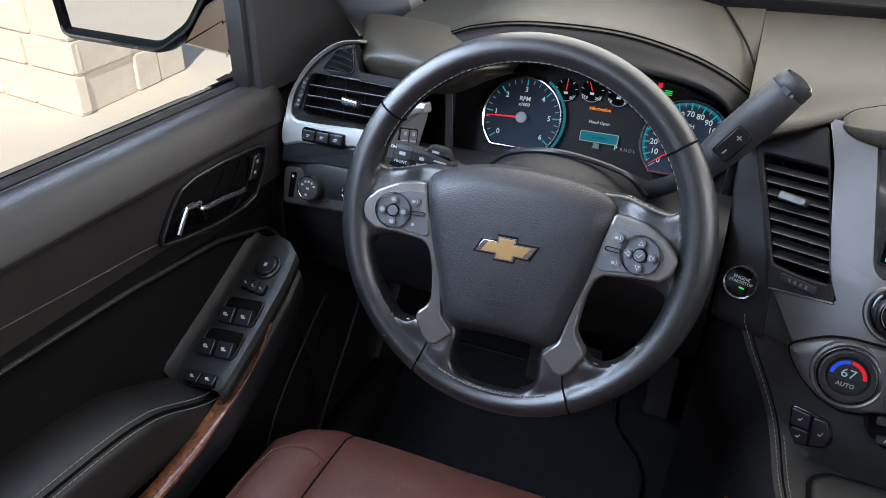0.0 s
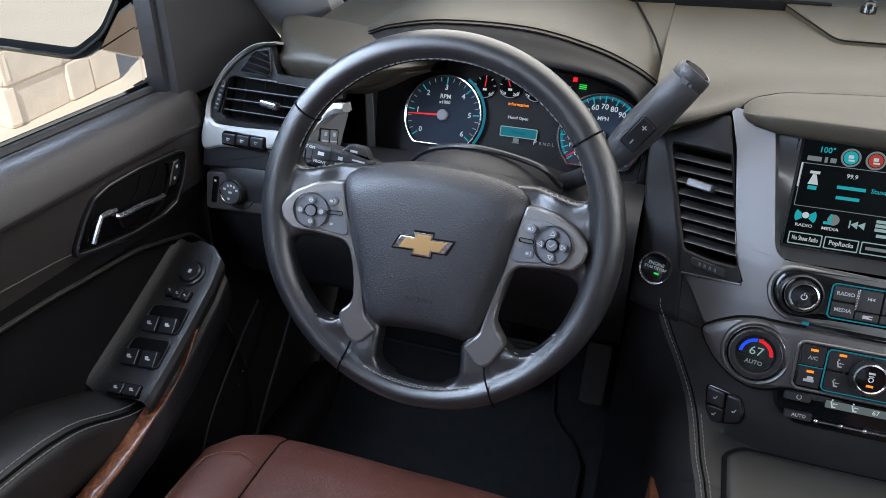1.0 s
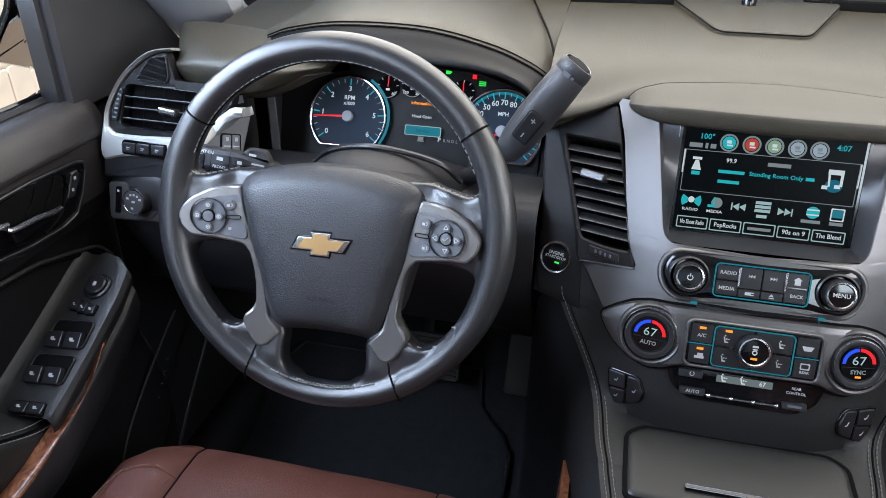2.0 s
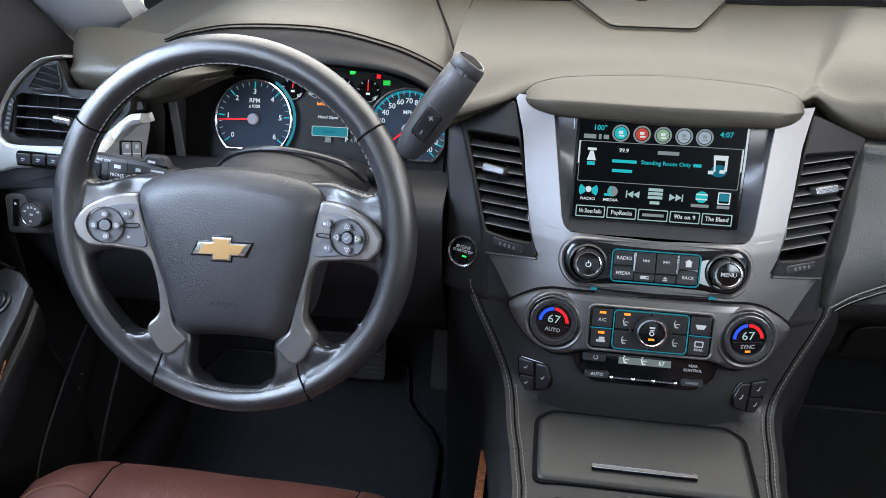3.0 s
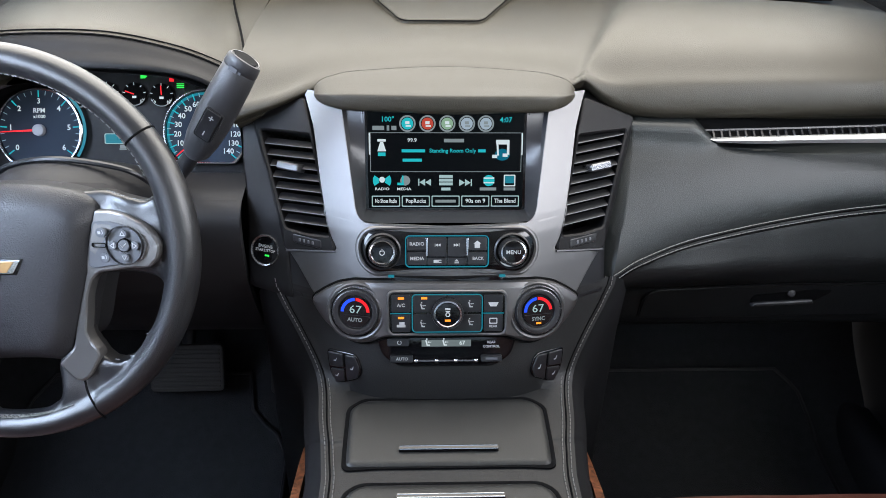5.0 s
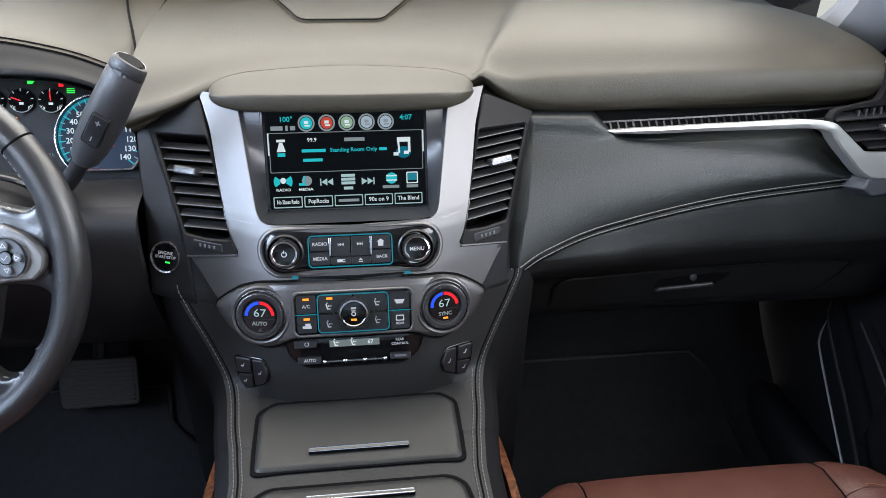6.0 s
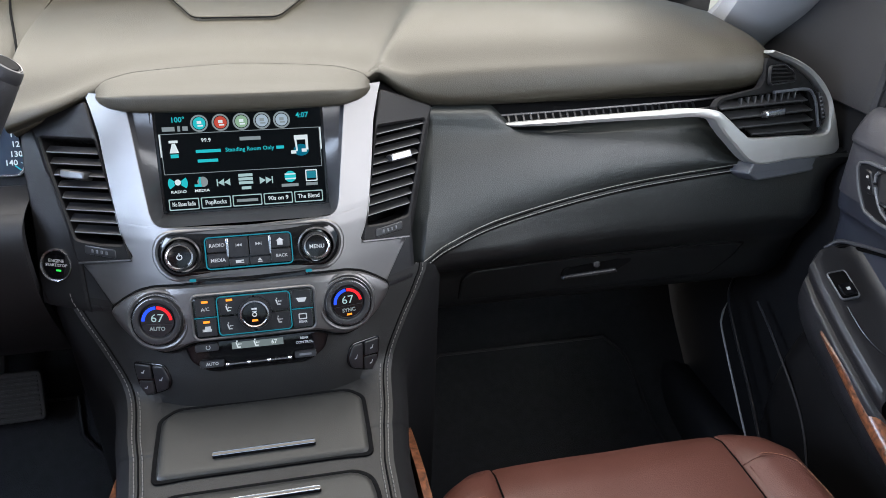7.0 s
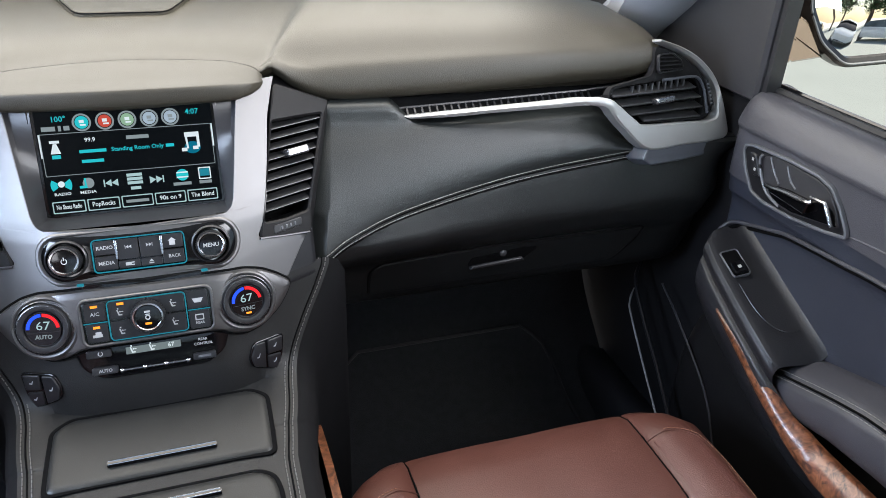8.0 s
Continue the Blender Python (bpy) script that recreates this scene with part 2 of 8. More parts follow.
def ribbon(outer, inner, m, front, back, bevel, n=60):
    """A bent band between two edges that run side by side."""
    a, b = crom([(x, y, 0) for x, y in outer], n), crom([(x, y, 0) for x, y in inner], n)
    rows = []
    for p, q in zip(a, b):
        d = (q - p)
        k = min(0.45, bevel / max(d.length, 1e-5))
        rows.append([m @ V((p.x, p.y, back)), m @ V((p.x, p.y, front - bevel)), m @ (p + d * k + V((0, 0, front))), m @ (p + d * 0.5 + V((0, 0, front + bevel * 0.4))), m @ (q - d * k + V((0, 0, front))), m @ V((q.x, q.y, front - bevel)), m @ V((q.x, q.y, back))])
    return loft(rows, closed=True, caps=True)


def lathe(profile, m, n=40, bm=None):
    """A turned shape: profile of (radius, z) about the local z."""
    lines = [[m @ V((r * math.cos(a), r * math.sin(a), z)) for a in (2 * math.pi * k / n for k in range(n))] for r, z in profile]
    bm = loft(lines, closed=True, bm=bm)
    if profile[-1][0] < 0.001:
        bmesh.ops.holes_fill(bm, edges=[e for e in bm.edges if len(e.link_faces) == 1 and e.calc_length() < 0.001])
    return bm


def stitch(path, length=0.0042, gap=0.0022, r=0.0006, bm=None):
    """A run of single stitches along a line."""
    bm = bm or bmesh.new()
    path = [V(p) for p in path]
    at, step = 0.0, length + gap
    total = 0.0
    for a, b in zip(path, path[1:]):
        l = (b - a).length
        while at < total + l:
            p = a.lerp(b, (at - total) / l)
            q = p + (b - a).normalized() * length
            tube([p, q], r, 5, bm)
            at += step
        total += l
    return bm


def words(text, size, m, material, parent, name="lettering", width=None, bold=0.015):
    """Raised print with the built-in font, centred on the local origin."""
    c = bpy.data.curves.new(name, "FONT")
    c.body, c.size, c.align_x, c.align_y, c.resolution_u, c.extrude = text, size, "CENTER", "CENTER", 2, 0.0001
    c.offset = bold * size
    tmp = bpy.data.objects.new("tmp", c)
    me = bpy.data.meshes.new_from_object(tmp)
    bpy.data.objects.remove(tmp)
    bm = bmesh.new()
    bm.from_mesh(me)
    bpy.data.meshes.remove(me)
    s = 1.0
    if width and bm.verts:
        w = max(v.co.x for v in bm.verts) - min(v.co.x for v in bm.verts)
        s = width / w
    bm.transform(m @ Matrix.Diagonal((s, 1, 1, 1)))
    return part(name, bm, material, parent, smooth=False)


def frame_from(p, ex, ey):
    """A pose at p with the given right and up directions; z points out."""
    ex = V(ex).normalized()
    n = ex.cross(V(ey)).normalized()
    ey = n.cross(ex)
    return Matrix(((ex.x, ey.x, n.x, p[0]), (ex.y, ey.y, n.y, p[1]), (ex.z, ey.z, n.z, p[2]), (0, 0, 0, 1)))


def interp(x, table):
    if x <= table[0][0]:
        return table[0][1]
    for (a, u), (b, v) in zip(table, table[1:]):
        if x <= b:
            return u + (v - u) * (x - a) / (b - a)
    return table[-1][1]


def move(x, y, z=0.0):
    return Matrix.Translation((x, y, z))


def radial(o, c, n=120):
    """An outline cut at n even angles round c."""
    out = []
    for i in range(n):
        a = 2 * math.pi * i / n
        d = V((math.cos(a), math.sin(a)))
        best = 0.0
        for (x0, y0), (x1, y1) in zip(o, o[1:] + o[:1]):
            p, q = V((x0 - c[0], y0 - c[1])), V((x1 - c[0], y1 - c[1]))
            den = d.x * (q.y - p.y) - d.y * (q.x - p.x)
            if abs(den) > 1e-12:
                t = (p.x * (q.y - p.y) - p.y * (q.x - p.x)) / den
                u = (p.x * d.y - p.y * d.x) / den
                if t > best and -1e-6 <= u <= 1 + 1e-6:
                    best = t
        out.append((c[0] + d.x * best, c[1] + d.y * best))
    return out


# ---- ground and shelter round the car ----
def grid_sheet(x0, x1, y0, y1, z, n):
    return loft([[V((x0 + (x1 - x0) * i / n, y0 + (y1 - y0) * j / n, z)) for i in range(n + 1)] for j in range(n + 1)])


tagged(part("ground", grid_sheet(-400, 400, -400, 400, -0.75, 8), CONCRETE, smooth=False), "pale sunlit concrete forecourt round the car", "ground", kind="structure")
# Added slab in a darker concrete, so the passenger side ground comes out less bright.
tagged(part("pavement", thick([[V((x, y, -0.742)) for x in (1.6, 20, 60)] for y in (-60, 0, 60)], (0, 0, -0.006)), DIM_GROUND, smooth=False), "added darker concrete slab that dims the ground beside the car", "pavement", kind="structure")


# ---- dashboard ----
def prof(z):
    return interp(z, [(0.50, 0.673), (0.505, 0.674), (0.52, 0.677), (0.5365, 0.6810), (0.567, 0.6925), (0.611, 0.706), (0.651, 0.7225), (0.69, 0.740), (0.708, 0.750), (0.81, 0.815), (0.84, 0.834)])


def fasc(x, z, off=0.0):
    """A point of the centre stack's face; off: metres towards the seats."""
    e = 0.002
    f = lambda a, b: prof(b) + 0.25 * (abs(a) - 0.082 + math.hypot(abs(a) - 0.082, 0.02))
    y = f(x, z)
    n = V((-(f(x + e, z) - f(x - e, z)) / (2 * e), 1, -(f(x, z + e) - f(x, z - e)) / (2 * e))).normalized()
    return V((x, y, z)) - n * off


def patch(z0, z1, xl, xr, nu, nz, off, depth, r=0.003):
    """A plate on the centre stack's face between two edges, with rounded rims."""
    rows = []
    us = [0, 0] + [i / nu for i in range(nu + 1)] + [1, 1]
    zs = [z0, z0] + [z0 + (z1 - z0) * i / nz for i in range(nz + 1)] + [z1, z1]
    for j, z in enumerate(zs):
        row = []
        a, b = xl(z), xr(z)
        for i, u in enumerate(us):
            di, dj = min(i, len(us) - 1 - i), min(j, len(zs) - 1 - j)
            d = min(di, dj)
            o = off - depth if d == 0 else (off - 0.4 * r if d == 1 else off)
            x = a + (b - a) * u
            if di >= 2 and (di == 2):
                x += (r if i < len(us) / 2 else -r)
            zz = z
            if dj == 2:
                zz += r if j < len(zs) / 2 else -r
            row.append(fasc(x, zz, o))
        rows.append(row)
    return loft(rows)


dash = thing("dashboard", "dark grey soft vinyl dashboard with silver trim", "dashboard", (0, 1.0, 0.6))

# top pad: x, front y, lip z, crest z, top z
TOP = [(-0.2555, 0.845, 0.785, 0.815, 0.868), (-0.20, 0.852, 0.806, 0.826, 0.870), (-0.15, 0.868, 0.822, 0.840, 0.872), (-0.075, 0.882, 0.830, 0.848, 0.874), (0.0, 0.887, 0.834, 0.851, 0.875), (0.075, 0.882, 0.830, 0.848, 0.874),
       (0.15, 0.868, 0.824, 0.840, 0.872), (0.20, 0.872, 0.800, 0.822, 0.872), (0.26, 0.872, 0.786, 0.822, 0.874), (0.40, 0.874, 0.785, 0.824, 0.874),
       (0.58, 0.872, 0.790, 0.826, 0.866), (0.65, 0.862, 0.793, 0.830, 0.860), (0.695, 0.858, 0.797, 0.833, 0.854), (0.712, 0.862, 0.800, 0.832, 0.851), (0.722, 0.869, 0.806, 0.829, 0.847), (0.727, 0.882, 0.812, 0.824, 0.842)]


def ease(t):
    t = min(1.0, max(0.0, t))
    return t * t * (3 - 2 * t)


def pad_bump(p):
    """The raised cushion on the passenger side of the dash top."""
    edge = 0.170 + 0.46 * (p.y - 0.91)
    return 0.016 * ease((p.x - edge) / 0.020) * ease((1.15 - 0.12 * max(0, p.x - 0.3) - p.y) / 0.025) * ease((p.z - 0.79) / 0.03) * ease((0.77 - p.x) / 0.05)


def top_line(x, y, lo, cr, tp):
    return crom([(x, y + 0.05, lo - 0.006), (x, y + 0.015, lo - 0.001), (x, y + 0.004, lo + 0.16 * (cr - lo)), (x, y + 0.0005, lo + 0.38 * (cr - lo)), (x, y + 0.007, lo + 0.74 * (cr - lo)), (x, y + 0.022, cr + 0.001), (x, y + 0.066, cr + 0.57 * (tp - cr)),
                 (x, y + 0.17, tp), (x, 1.30, tp + 0.02)], 44)


def stations(table, n):
    """Rows of a table, smoothed and filled to n rows."""
    k = len(table[0])
    cols = []
    for c in range(1, k):
        cols.append([p.y for p in crom([(r[0], r[c], 0) for r in table], n)])
    xs = [p.x for p in crom([(r[0], 0, 0) for r in table], n)]
    return list(zip(xs, *cols))


rows = [[p + V((0, 0, pad_bump(p))) for p in top_line(*r)] for r in stations(TOP, 130)]
part("top_pad", thick(rows, (0, 0.02, -0.012)), PAD, dash)
HOOD = [(-0.686, 0.815, 0.826), (-0.672, 0.821, 0.836), (-0.655, 0.826, 0.846), (-0.63, 0.829, 0.857), (-0.60, 0.833, 0.867), (-0.53, 0.840, 0.878), (-0.42, 0.841, 0.878), (-0.336, 0.835, 0.862), (-0.285, 0.818, 0.843), (-0.256, 0.785, 0.826)]


def hood_line(x, lo, se):
    return crom([(x, 0.985, lo - 0.004), (x, 0.92, lo - 0.002), (x, 0.888, lo + 0.002), (x, 0.884, lo + 0.010), (x, 0.897, lo + 0.6 * (se - lo)), (x, 0.913, se),
                 (x, 0.95, se + 0.010), (x, 1.08, max(se + 0.016, 0.872 - 0.8 * max(0.0, -0.635 - x))), (x, 1.30, 0.895 - 0.6 * max(0.0, -0.635 - x))], 30)


hood = [hood_line(*r) for r in stations(HOOD, 44)]
part("cluster_hood", thick([r[18:] for r in hood], (0, 0.01, -0.008)), PAD, dash)
# hood front below the seam: charcoal colour stands in for the shade on the vinyl
part("hood_face_shaded", thick([r[:19] for r in hood], (0, 0.008, -0.003)), DUSK, dash)
LEFT = [(-0.748, 0.876, 0.818, 0.822, 0.825), (-0.746, 0.860, 0.811, 0.827, 0.833), (-0.740, 0.848, 0.806, 0.833, 0.843), (-0.726, 0.837, 0.802, 0.840, 0.853), (-0.700, 0.829, 0.800, 0.845, 0.859), (-0.660, 0.824, 0.799, 0.846, 0.857), (-0.622, 0.824, 0.802, 0.842, 0.850), (-0.595, 0.834, 0.810, 0.838, 0.844), (-0.572, 0.856, 0.820, 0.834, 0.840), (-0.545, 0.885, 0.826, 0.832, 0.836)]
rows = []
for x, y, lo, cr, tp in stations(LEFT, 44):
    line = crom([(x, y + 0.05, lo - 0.004), (x, y + 0.024, lo - 0.001), (x, y + 0.012, lo + 0.2 * (cr - lo)), (x, y + 0.002, lo + 0.7 * (cr - lo)), (x, y + 0.009, cr), (x, y + 0.045, tp), (x, y + 0.095, tp + 0.006), (x, y + 0.130, tp + 0.003), (x, y + 0.145, tp - 0.012), (x, y + 0.150, tp - 0.04)], 40)
    rows.append([p - V((0.55 * max(0.0, p.y - y - 0.014) * ease((-0.60 - x) / 0.12), 0, 0)) for p in line])
part("side_pad", thick(rows, (0, 0.02, -0.012)), PAD, dash)
part("side_shelf", thick([[V((x, 0.90, 0.846)), V((x, 1.0, 0.858)), V((x, 1.30, 0.885))] for x in (-0.74, -0.70, -0.64, -0.58)], (0, 0.01, -0.012)), PAD, dash)
seam_line = [(x, 0.9125, se + 0.0012) for x, lo, se in stations(HOOD, 60)]
part("hood_seam", tube(seam_line, 0.0013, 5), VOID, dash)
part("hood_seam", tube([(x, y + 0.007, z + 0.003) for x, y, z in seam_line], 0.0009, 5), VOID, dash)
part("hood_seam", tube(crom([(-0.250, 0.913, 0.8390), (-0.256, 0.947, 0.8500), (-0.270, 1.001, 0.8636), (-0.292, 1.078, 0.8748), (-0.313, 1.158, 0.8814)], 40), 0.0016, 6), VOID, dash)

# brow over the screen: a flat top, a soft crease and an upright front
BROW = [(-0.158, 0.858, 0.8195, 0.8235, 0.866, 0.8300), (-0.150, 0.847, 0.8165, 0.8265, 0.869, 0.8375), (-0.135, 0.835, 0.8135, 0.8300, 0.873, 0.8425), (-0.105, 0.8265, 0.8120, 0.8325, 0.879, 0.8465), (0.0, 0.8170, 0.8125, 0.8335, 0.886, 0.8500), (0.105, 0.8240, 0.8110, 0.8315, 0.879, 0.8465), (0.135, 0.8335, 0.8125, 0.8290, 0.873, 0.8425), (0.150, 0.847, 0.8160, 0.8260, 0.869, 0.8375), (0.158, 0.858, 0.8195, 0.8235, 0.866, 0.8300)]
rows = []
for x, y, z, cz, yb, zb in stations(BROW, 60):
    h = cz - z
    k = min(1.0, (yb - y) / 0.040)
    rows.append(crom([(x, 0.90, z - 0.001), (x, y + 0.012 * k, z - 0.001), (x, y + 0.002 * k, z + 0.0005), (x, y - 0.0004, z + 0.25 * h), (x, y, z + 0.72 * h), (x, y + 0.0014 * k, z + 0.92 * h), (x, y + 0.0048 * k, cz + 0.0002),
                      (x, y + 0.32 * (yb - y), cz + 0.26 * (zb - cz)), (x, y + 0.6 * (yb - y), cz + 0.6 * (zb - cz)), (x, yb - 0.004 * k, zb - 0.0008), (x, yb - 0.0010 * k, zb - 0.0020), (x, yb + 0.001, zb - 0.007 * k)], 40))
part("brow_seam", tube([(x, yb + 0.0010, zb - 0.0020) for x, y, z, cz, yb, zb in stations(BROW, 60)], 0.0012, 5), VOID, dash)
part("screen_brow", thick(rows, (0, 0.012, -0.006)), PAD, dash)
for d in (-1, 1):
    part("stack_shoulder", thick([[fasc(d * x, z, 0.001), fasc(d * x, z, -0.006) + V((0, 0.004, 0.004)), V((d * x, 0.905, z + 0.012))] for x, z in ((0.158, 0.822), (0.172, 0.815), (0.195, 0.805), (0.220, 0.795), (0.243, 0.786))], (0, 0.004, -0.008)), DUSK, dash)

# passenger face
SEAM = [(0.212, 0.777, 0.612), (0.252, 0.792, 0.629), (0.334, 0.810, 0.651), (0.503, 0.828, 0.6775), (0.702, 0.836, 0.6945)]
seam = crom(SEAM, 40)
rows = []
for p in seam:
    u = (p.x - 0.212) / 0.49
    x = 0.236 + 0.47 * u if u < 0.9 else p.x
    t = V((x, 0.872 - 0.01 * u, interp(p.x, [(0.212, 0.785), (0.30, 0.782), (0.345, 0.748), (0.62, 0.751), (0.66, 0.735), (0.702, 0.70)])))
    g = V((x, 0.868 - 0.01 * u, interp(p.x, [(0.212, 0.762), (0.45, 0.748), (0.62, 0.742), (0.702, 0.698)])))
    rows.append(crom([p + V((0, 0.03, -0.01)), p + V((0, 0.004, -0.002)), p + V((0, 0, 0.004)), p.lerp(g, 0.35) + V((0, -0.010, 0)), p.lerp(g, 0.7) + V((0, -0.010, 0)), g + V((0, -0.006, -0.004)), t + V((0, -0.002, -0.002)), t + V((0, 0.03, 0.004))], 30))
rows.insert(0, [p + V((-0.032, 0.022, 0)) for p in rows[0]])
part("passenger_panel", thick(rows, (0, 0.01, 0)), FACE, dash)
rows = []
for x in [0.19 + 0.69 * i / 40 for i in range(41)]:
    s = seam[0] if x < 0.212 else min(seam, key=lambda q: abs(q.x - x))
    zt, yt = s.z - 0.0005, s.y + 0.0025
    e = 0.05 * max(0.0, (x - 0.80) / 0.08) ** 2
    r = 0.018 * ease((x - 0.20) / 0.15)
    rows.append(crom([(x, yt + 0.012, zt + 0.002), (x, yt, zt - 0.003), (x, yt - 0.5 * r + e, zt - 0.5 * (zt - 0.606)), (x, yt - r + 0.002 + e, 0.612), (x, yt - 0.8 * r + 0.006 + e, 0.592), (x, 0.5 * (yt + 0.856) - 0.3 * r + e, 0.568), (x, 0.856 + e, 0.546), (x, 0.868 + e, 0.50), (x, 0.89 + e, 0.462), (x, 0.96, 0.445), (x, 1.2, 0.45)], 26))
part("lower_panel", thick(rows, (0, 0.012, 0.004)), LOWER, dash)
# driver knee panel
rows = []
for x in [-0.86 + 0.612 * i / 36 for i in range(37)]:
    e = 0.04 * max(0.0, (-0.76 - x) / 0.1) ** 2
    rows.append(crom([(x, 0.86, 0.71), (x, 0.80 + e, 0.70), (x, 0.782 + e, 0.665), (x, 0.79 + e, 0.60), (x, 0.83 + e, 0.52), (x, 0.89, 0.47), (x, 1.2, 0.45)], 22))
part("knee_panel", thick(rows, (0, 0.012, 0.004)), PLASTIC, dash)
S_OUT = [(0.60, 0.238), (0.626, 0.2445), (0.677, 0.2430), (0.707, 0.2455), (0.735, 0.250), (0.80, 0.2530)]
part("start_panel", patch(0.600, 0.800, lambda z: -interp(z, S_OUT), lambda z: -interp(z, [(0.60, 0.186), (0.652, 0.190), (0.803, 0.236)]), 14, 20, 0.0025, 0.05), DUSK, dash)

# centre stack
part("fascia_backing", patch(0.60, 0.835, lambda z: -0.245, lambda z: 0.245, 30, 20, -0.045, 0.02), VOID, dash)
for s in (-1, 1):
    part("stack_flank", patch(0.60, 0.668, lambda z: 0.12 if s > 0 else -0.245, lambda z: 0.198 if s > 0 else -0.12, 12, 8, 0.0, 0.02), SATIN, dash)
S_OUTER = [(0.611, 0.157), (0.640, 0.178), (0.652, 0.188), (0.657, 0.187), (0.662, 0.150), (0.667, 0.128), (0.69, 0.1405), (0.70, 0.1425), (0.787, 0.157), (0.812, 0.1655), (0.826, 0.171)]
OPEN_Z, OPEN_R = 0.7020, 0.014


def open_x(z):
    """Half the width of the screen's opening in the silver surround."""
    k = min(1.0, max(0.0, (z - OPEN_Z) / OPEN_R))
    return 0.0905 + 0.0145 * math.sqrt(1 - (1 - k) ** 2) + 0.0190 * max(0.0, z - 0.712) / 0.11


zs = [0.611 + (OPEN_Z - 0.0001 - 0.611) * i / 36 for i in range(37)] + [OPEN_Z + OPEN_R * (i / 12) ** 2 for i in range(13)] + [0.718 + 0.107 * i / 18 for i in range(19)]
for s in (-1, 1):
    rows = []
    for i, z in enumerate([zs[0], zs[0]] + zs):
        a, b = (open_x(z) if z >= OPEN_Z else 0.0), interp(z, S_OUTER)
        drop = (0.02, 0.0016)[i] if i < 2 else 0.0
        wall = [fasc(s * a, z, -0.010), fasc(s * a, z, 0.0012), fasc(s * (a + 0.0012), z, 0.0026)] if z >= OPEN_Z else [fasc(0, z, 0.0028 - drop)] * 3
        face = [fasc(s * (a + (b - a) * (0.004 + 0.986 * k / 20)), z + (0.002 if i == 2 else 0), 0.0028 - drop) for k in range(21)]
        rows.append(wall + face + [fasc(s * (b - 0.0006), z, 0.0020 - drop), fasc(s * b, z, 0.0004 - drop), fasc(s * b, z, -0.018)])
    part("silver_surround", loft(rows), SILVER, dash)

# ---- steering wheel ----
WC = V((-0.4565, 0.667, 0.726))
LEAN = radians(18.2)
WM = Matrix.Translation(WC) @ Matrix.Rotation(radians(90) - LEAN, 4, "X") @ Matrix.Rotation(radians(1.3), 4, "Z")
wheel = thing("steering_wheel", "black leather steering wheel with grey stitching and silver spokes", "steering wheel", WC)


# ---- console ----
console = thing("center_console", "dark leather centre console with stitched edges and storage lids", "console", (0, 0.4, 0.05))
W_CON = [(0.500, 0.1435), (0.516, 0.1485), (0.5365, 0.1570), (0.563, 0.1740), (0.587, 0.1900), (0.6135, 0.2050)]
W_TOP = [(0.3, 0.126), (0.56, 0.1275), (0.615, 0.1345), (0.655, 0.1420)]
rows = []
for z in [0.618 - 0.113 * i / 14 for i in range(15)]:
    w = interp(z, W_CON)
    c = [fasc(w * u, z, 0.0) for u in [i / 15 - 1 for i in range(31)]]
    rows.append((w, c))
top = crom([(0, 0.671, 0.5030), (0, 0.62, 0.4985), (0, 0.577, 0.4945), (0, 0.3, 0.489), (0, -0.2, 0.50)], 24)
for q in top:
    w = interp(q.y, W_TOP)
    rows.append((w, [V((w * u, q.y, q.z)) for u in [i / 15 - 1 for i in range(31)]]))
for n in range(5):
    old = [c for w, c in rows]
    for i in range(8, 19):
        k = [0.9 * ease((abs(p.x) - 0.116) / 0.016) for p in old[i]]
        rows[i] = (rows[i][0], [p.lerp(p * 0.5 + (q + r) * 0.25, f) for p, q, r, f in zip(old[i], old[i - 1], old[i + 1], k)])
EDGE = [c[-1] for w, c in rows if c[-1].y > 0.39]
lines = []
for w, c in rows:
    a, b = c[0], c[-1]
    left = [V((a.x - 0.045, a.y + 0.10, 0.05)), V((a.x - 0.04, a.y + 0.06, a.z - 0.12)), V((a.x - 0.034, a.y + 0.03, a.z - 0.04)), V((a.x - 0.022, a.y + 0.012, a.z - 0.012)), V((a.x - 0.010, a.y + 0.003, a.z - 0.002))]
    lines.append(left + c + [V((-p.x, p.y, p.z)) for p in reversed(left)])
part("body", thick([l[4:-4] for l in lines], (0, 0.004, -0.01)), HIDE, console)
for cut in (slice(0, 5), slice(-5, None)):
    part("side_panel", thick([l[cut] for l in lines], (0, 0.004, -0.01)), SOOT, console, "matt black console side")


# ---- floor ----
FLOOR = crom([(0, -0.4, 0.03), (0, 0.5, 0.03), (0, 0.95, 0.04), (0, 1.1, 0.12), (0, 1.25, 0.34), (0, 1.27, 0.9)], 60)
tagged(part("floor", thick([[p + V((x, 0, 0)) for p in FLOOR] for x in [-0.86 + 1.72 * i / 10 for i in range(11)]], (0, 0.01, -0.02)), CARPET), "black carpeted car floor and toe board", "floor", kind="structure")


# ---- shell ----
def shell(name, bm, label, material=PALE):
    return tagged(part(name, bm, material), label, name.split("_")[0], kind="structure")


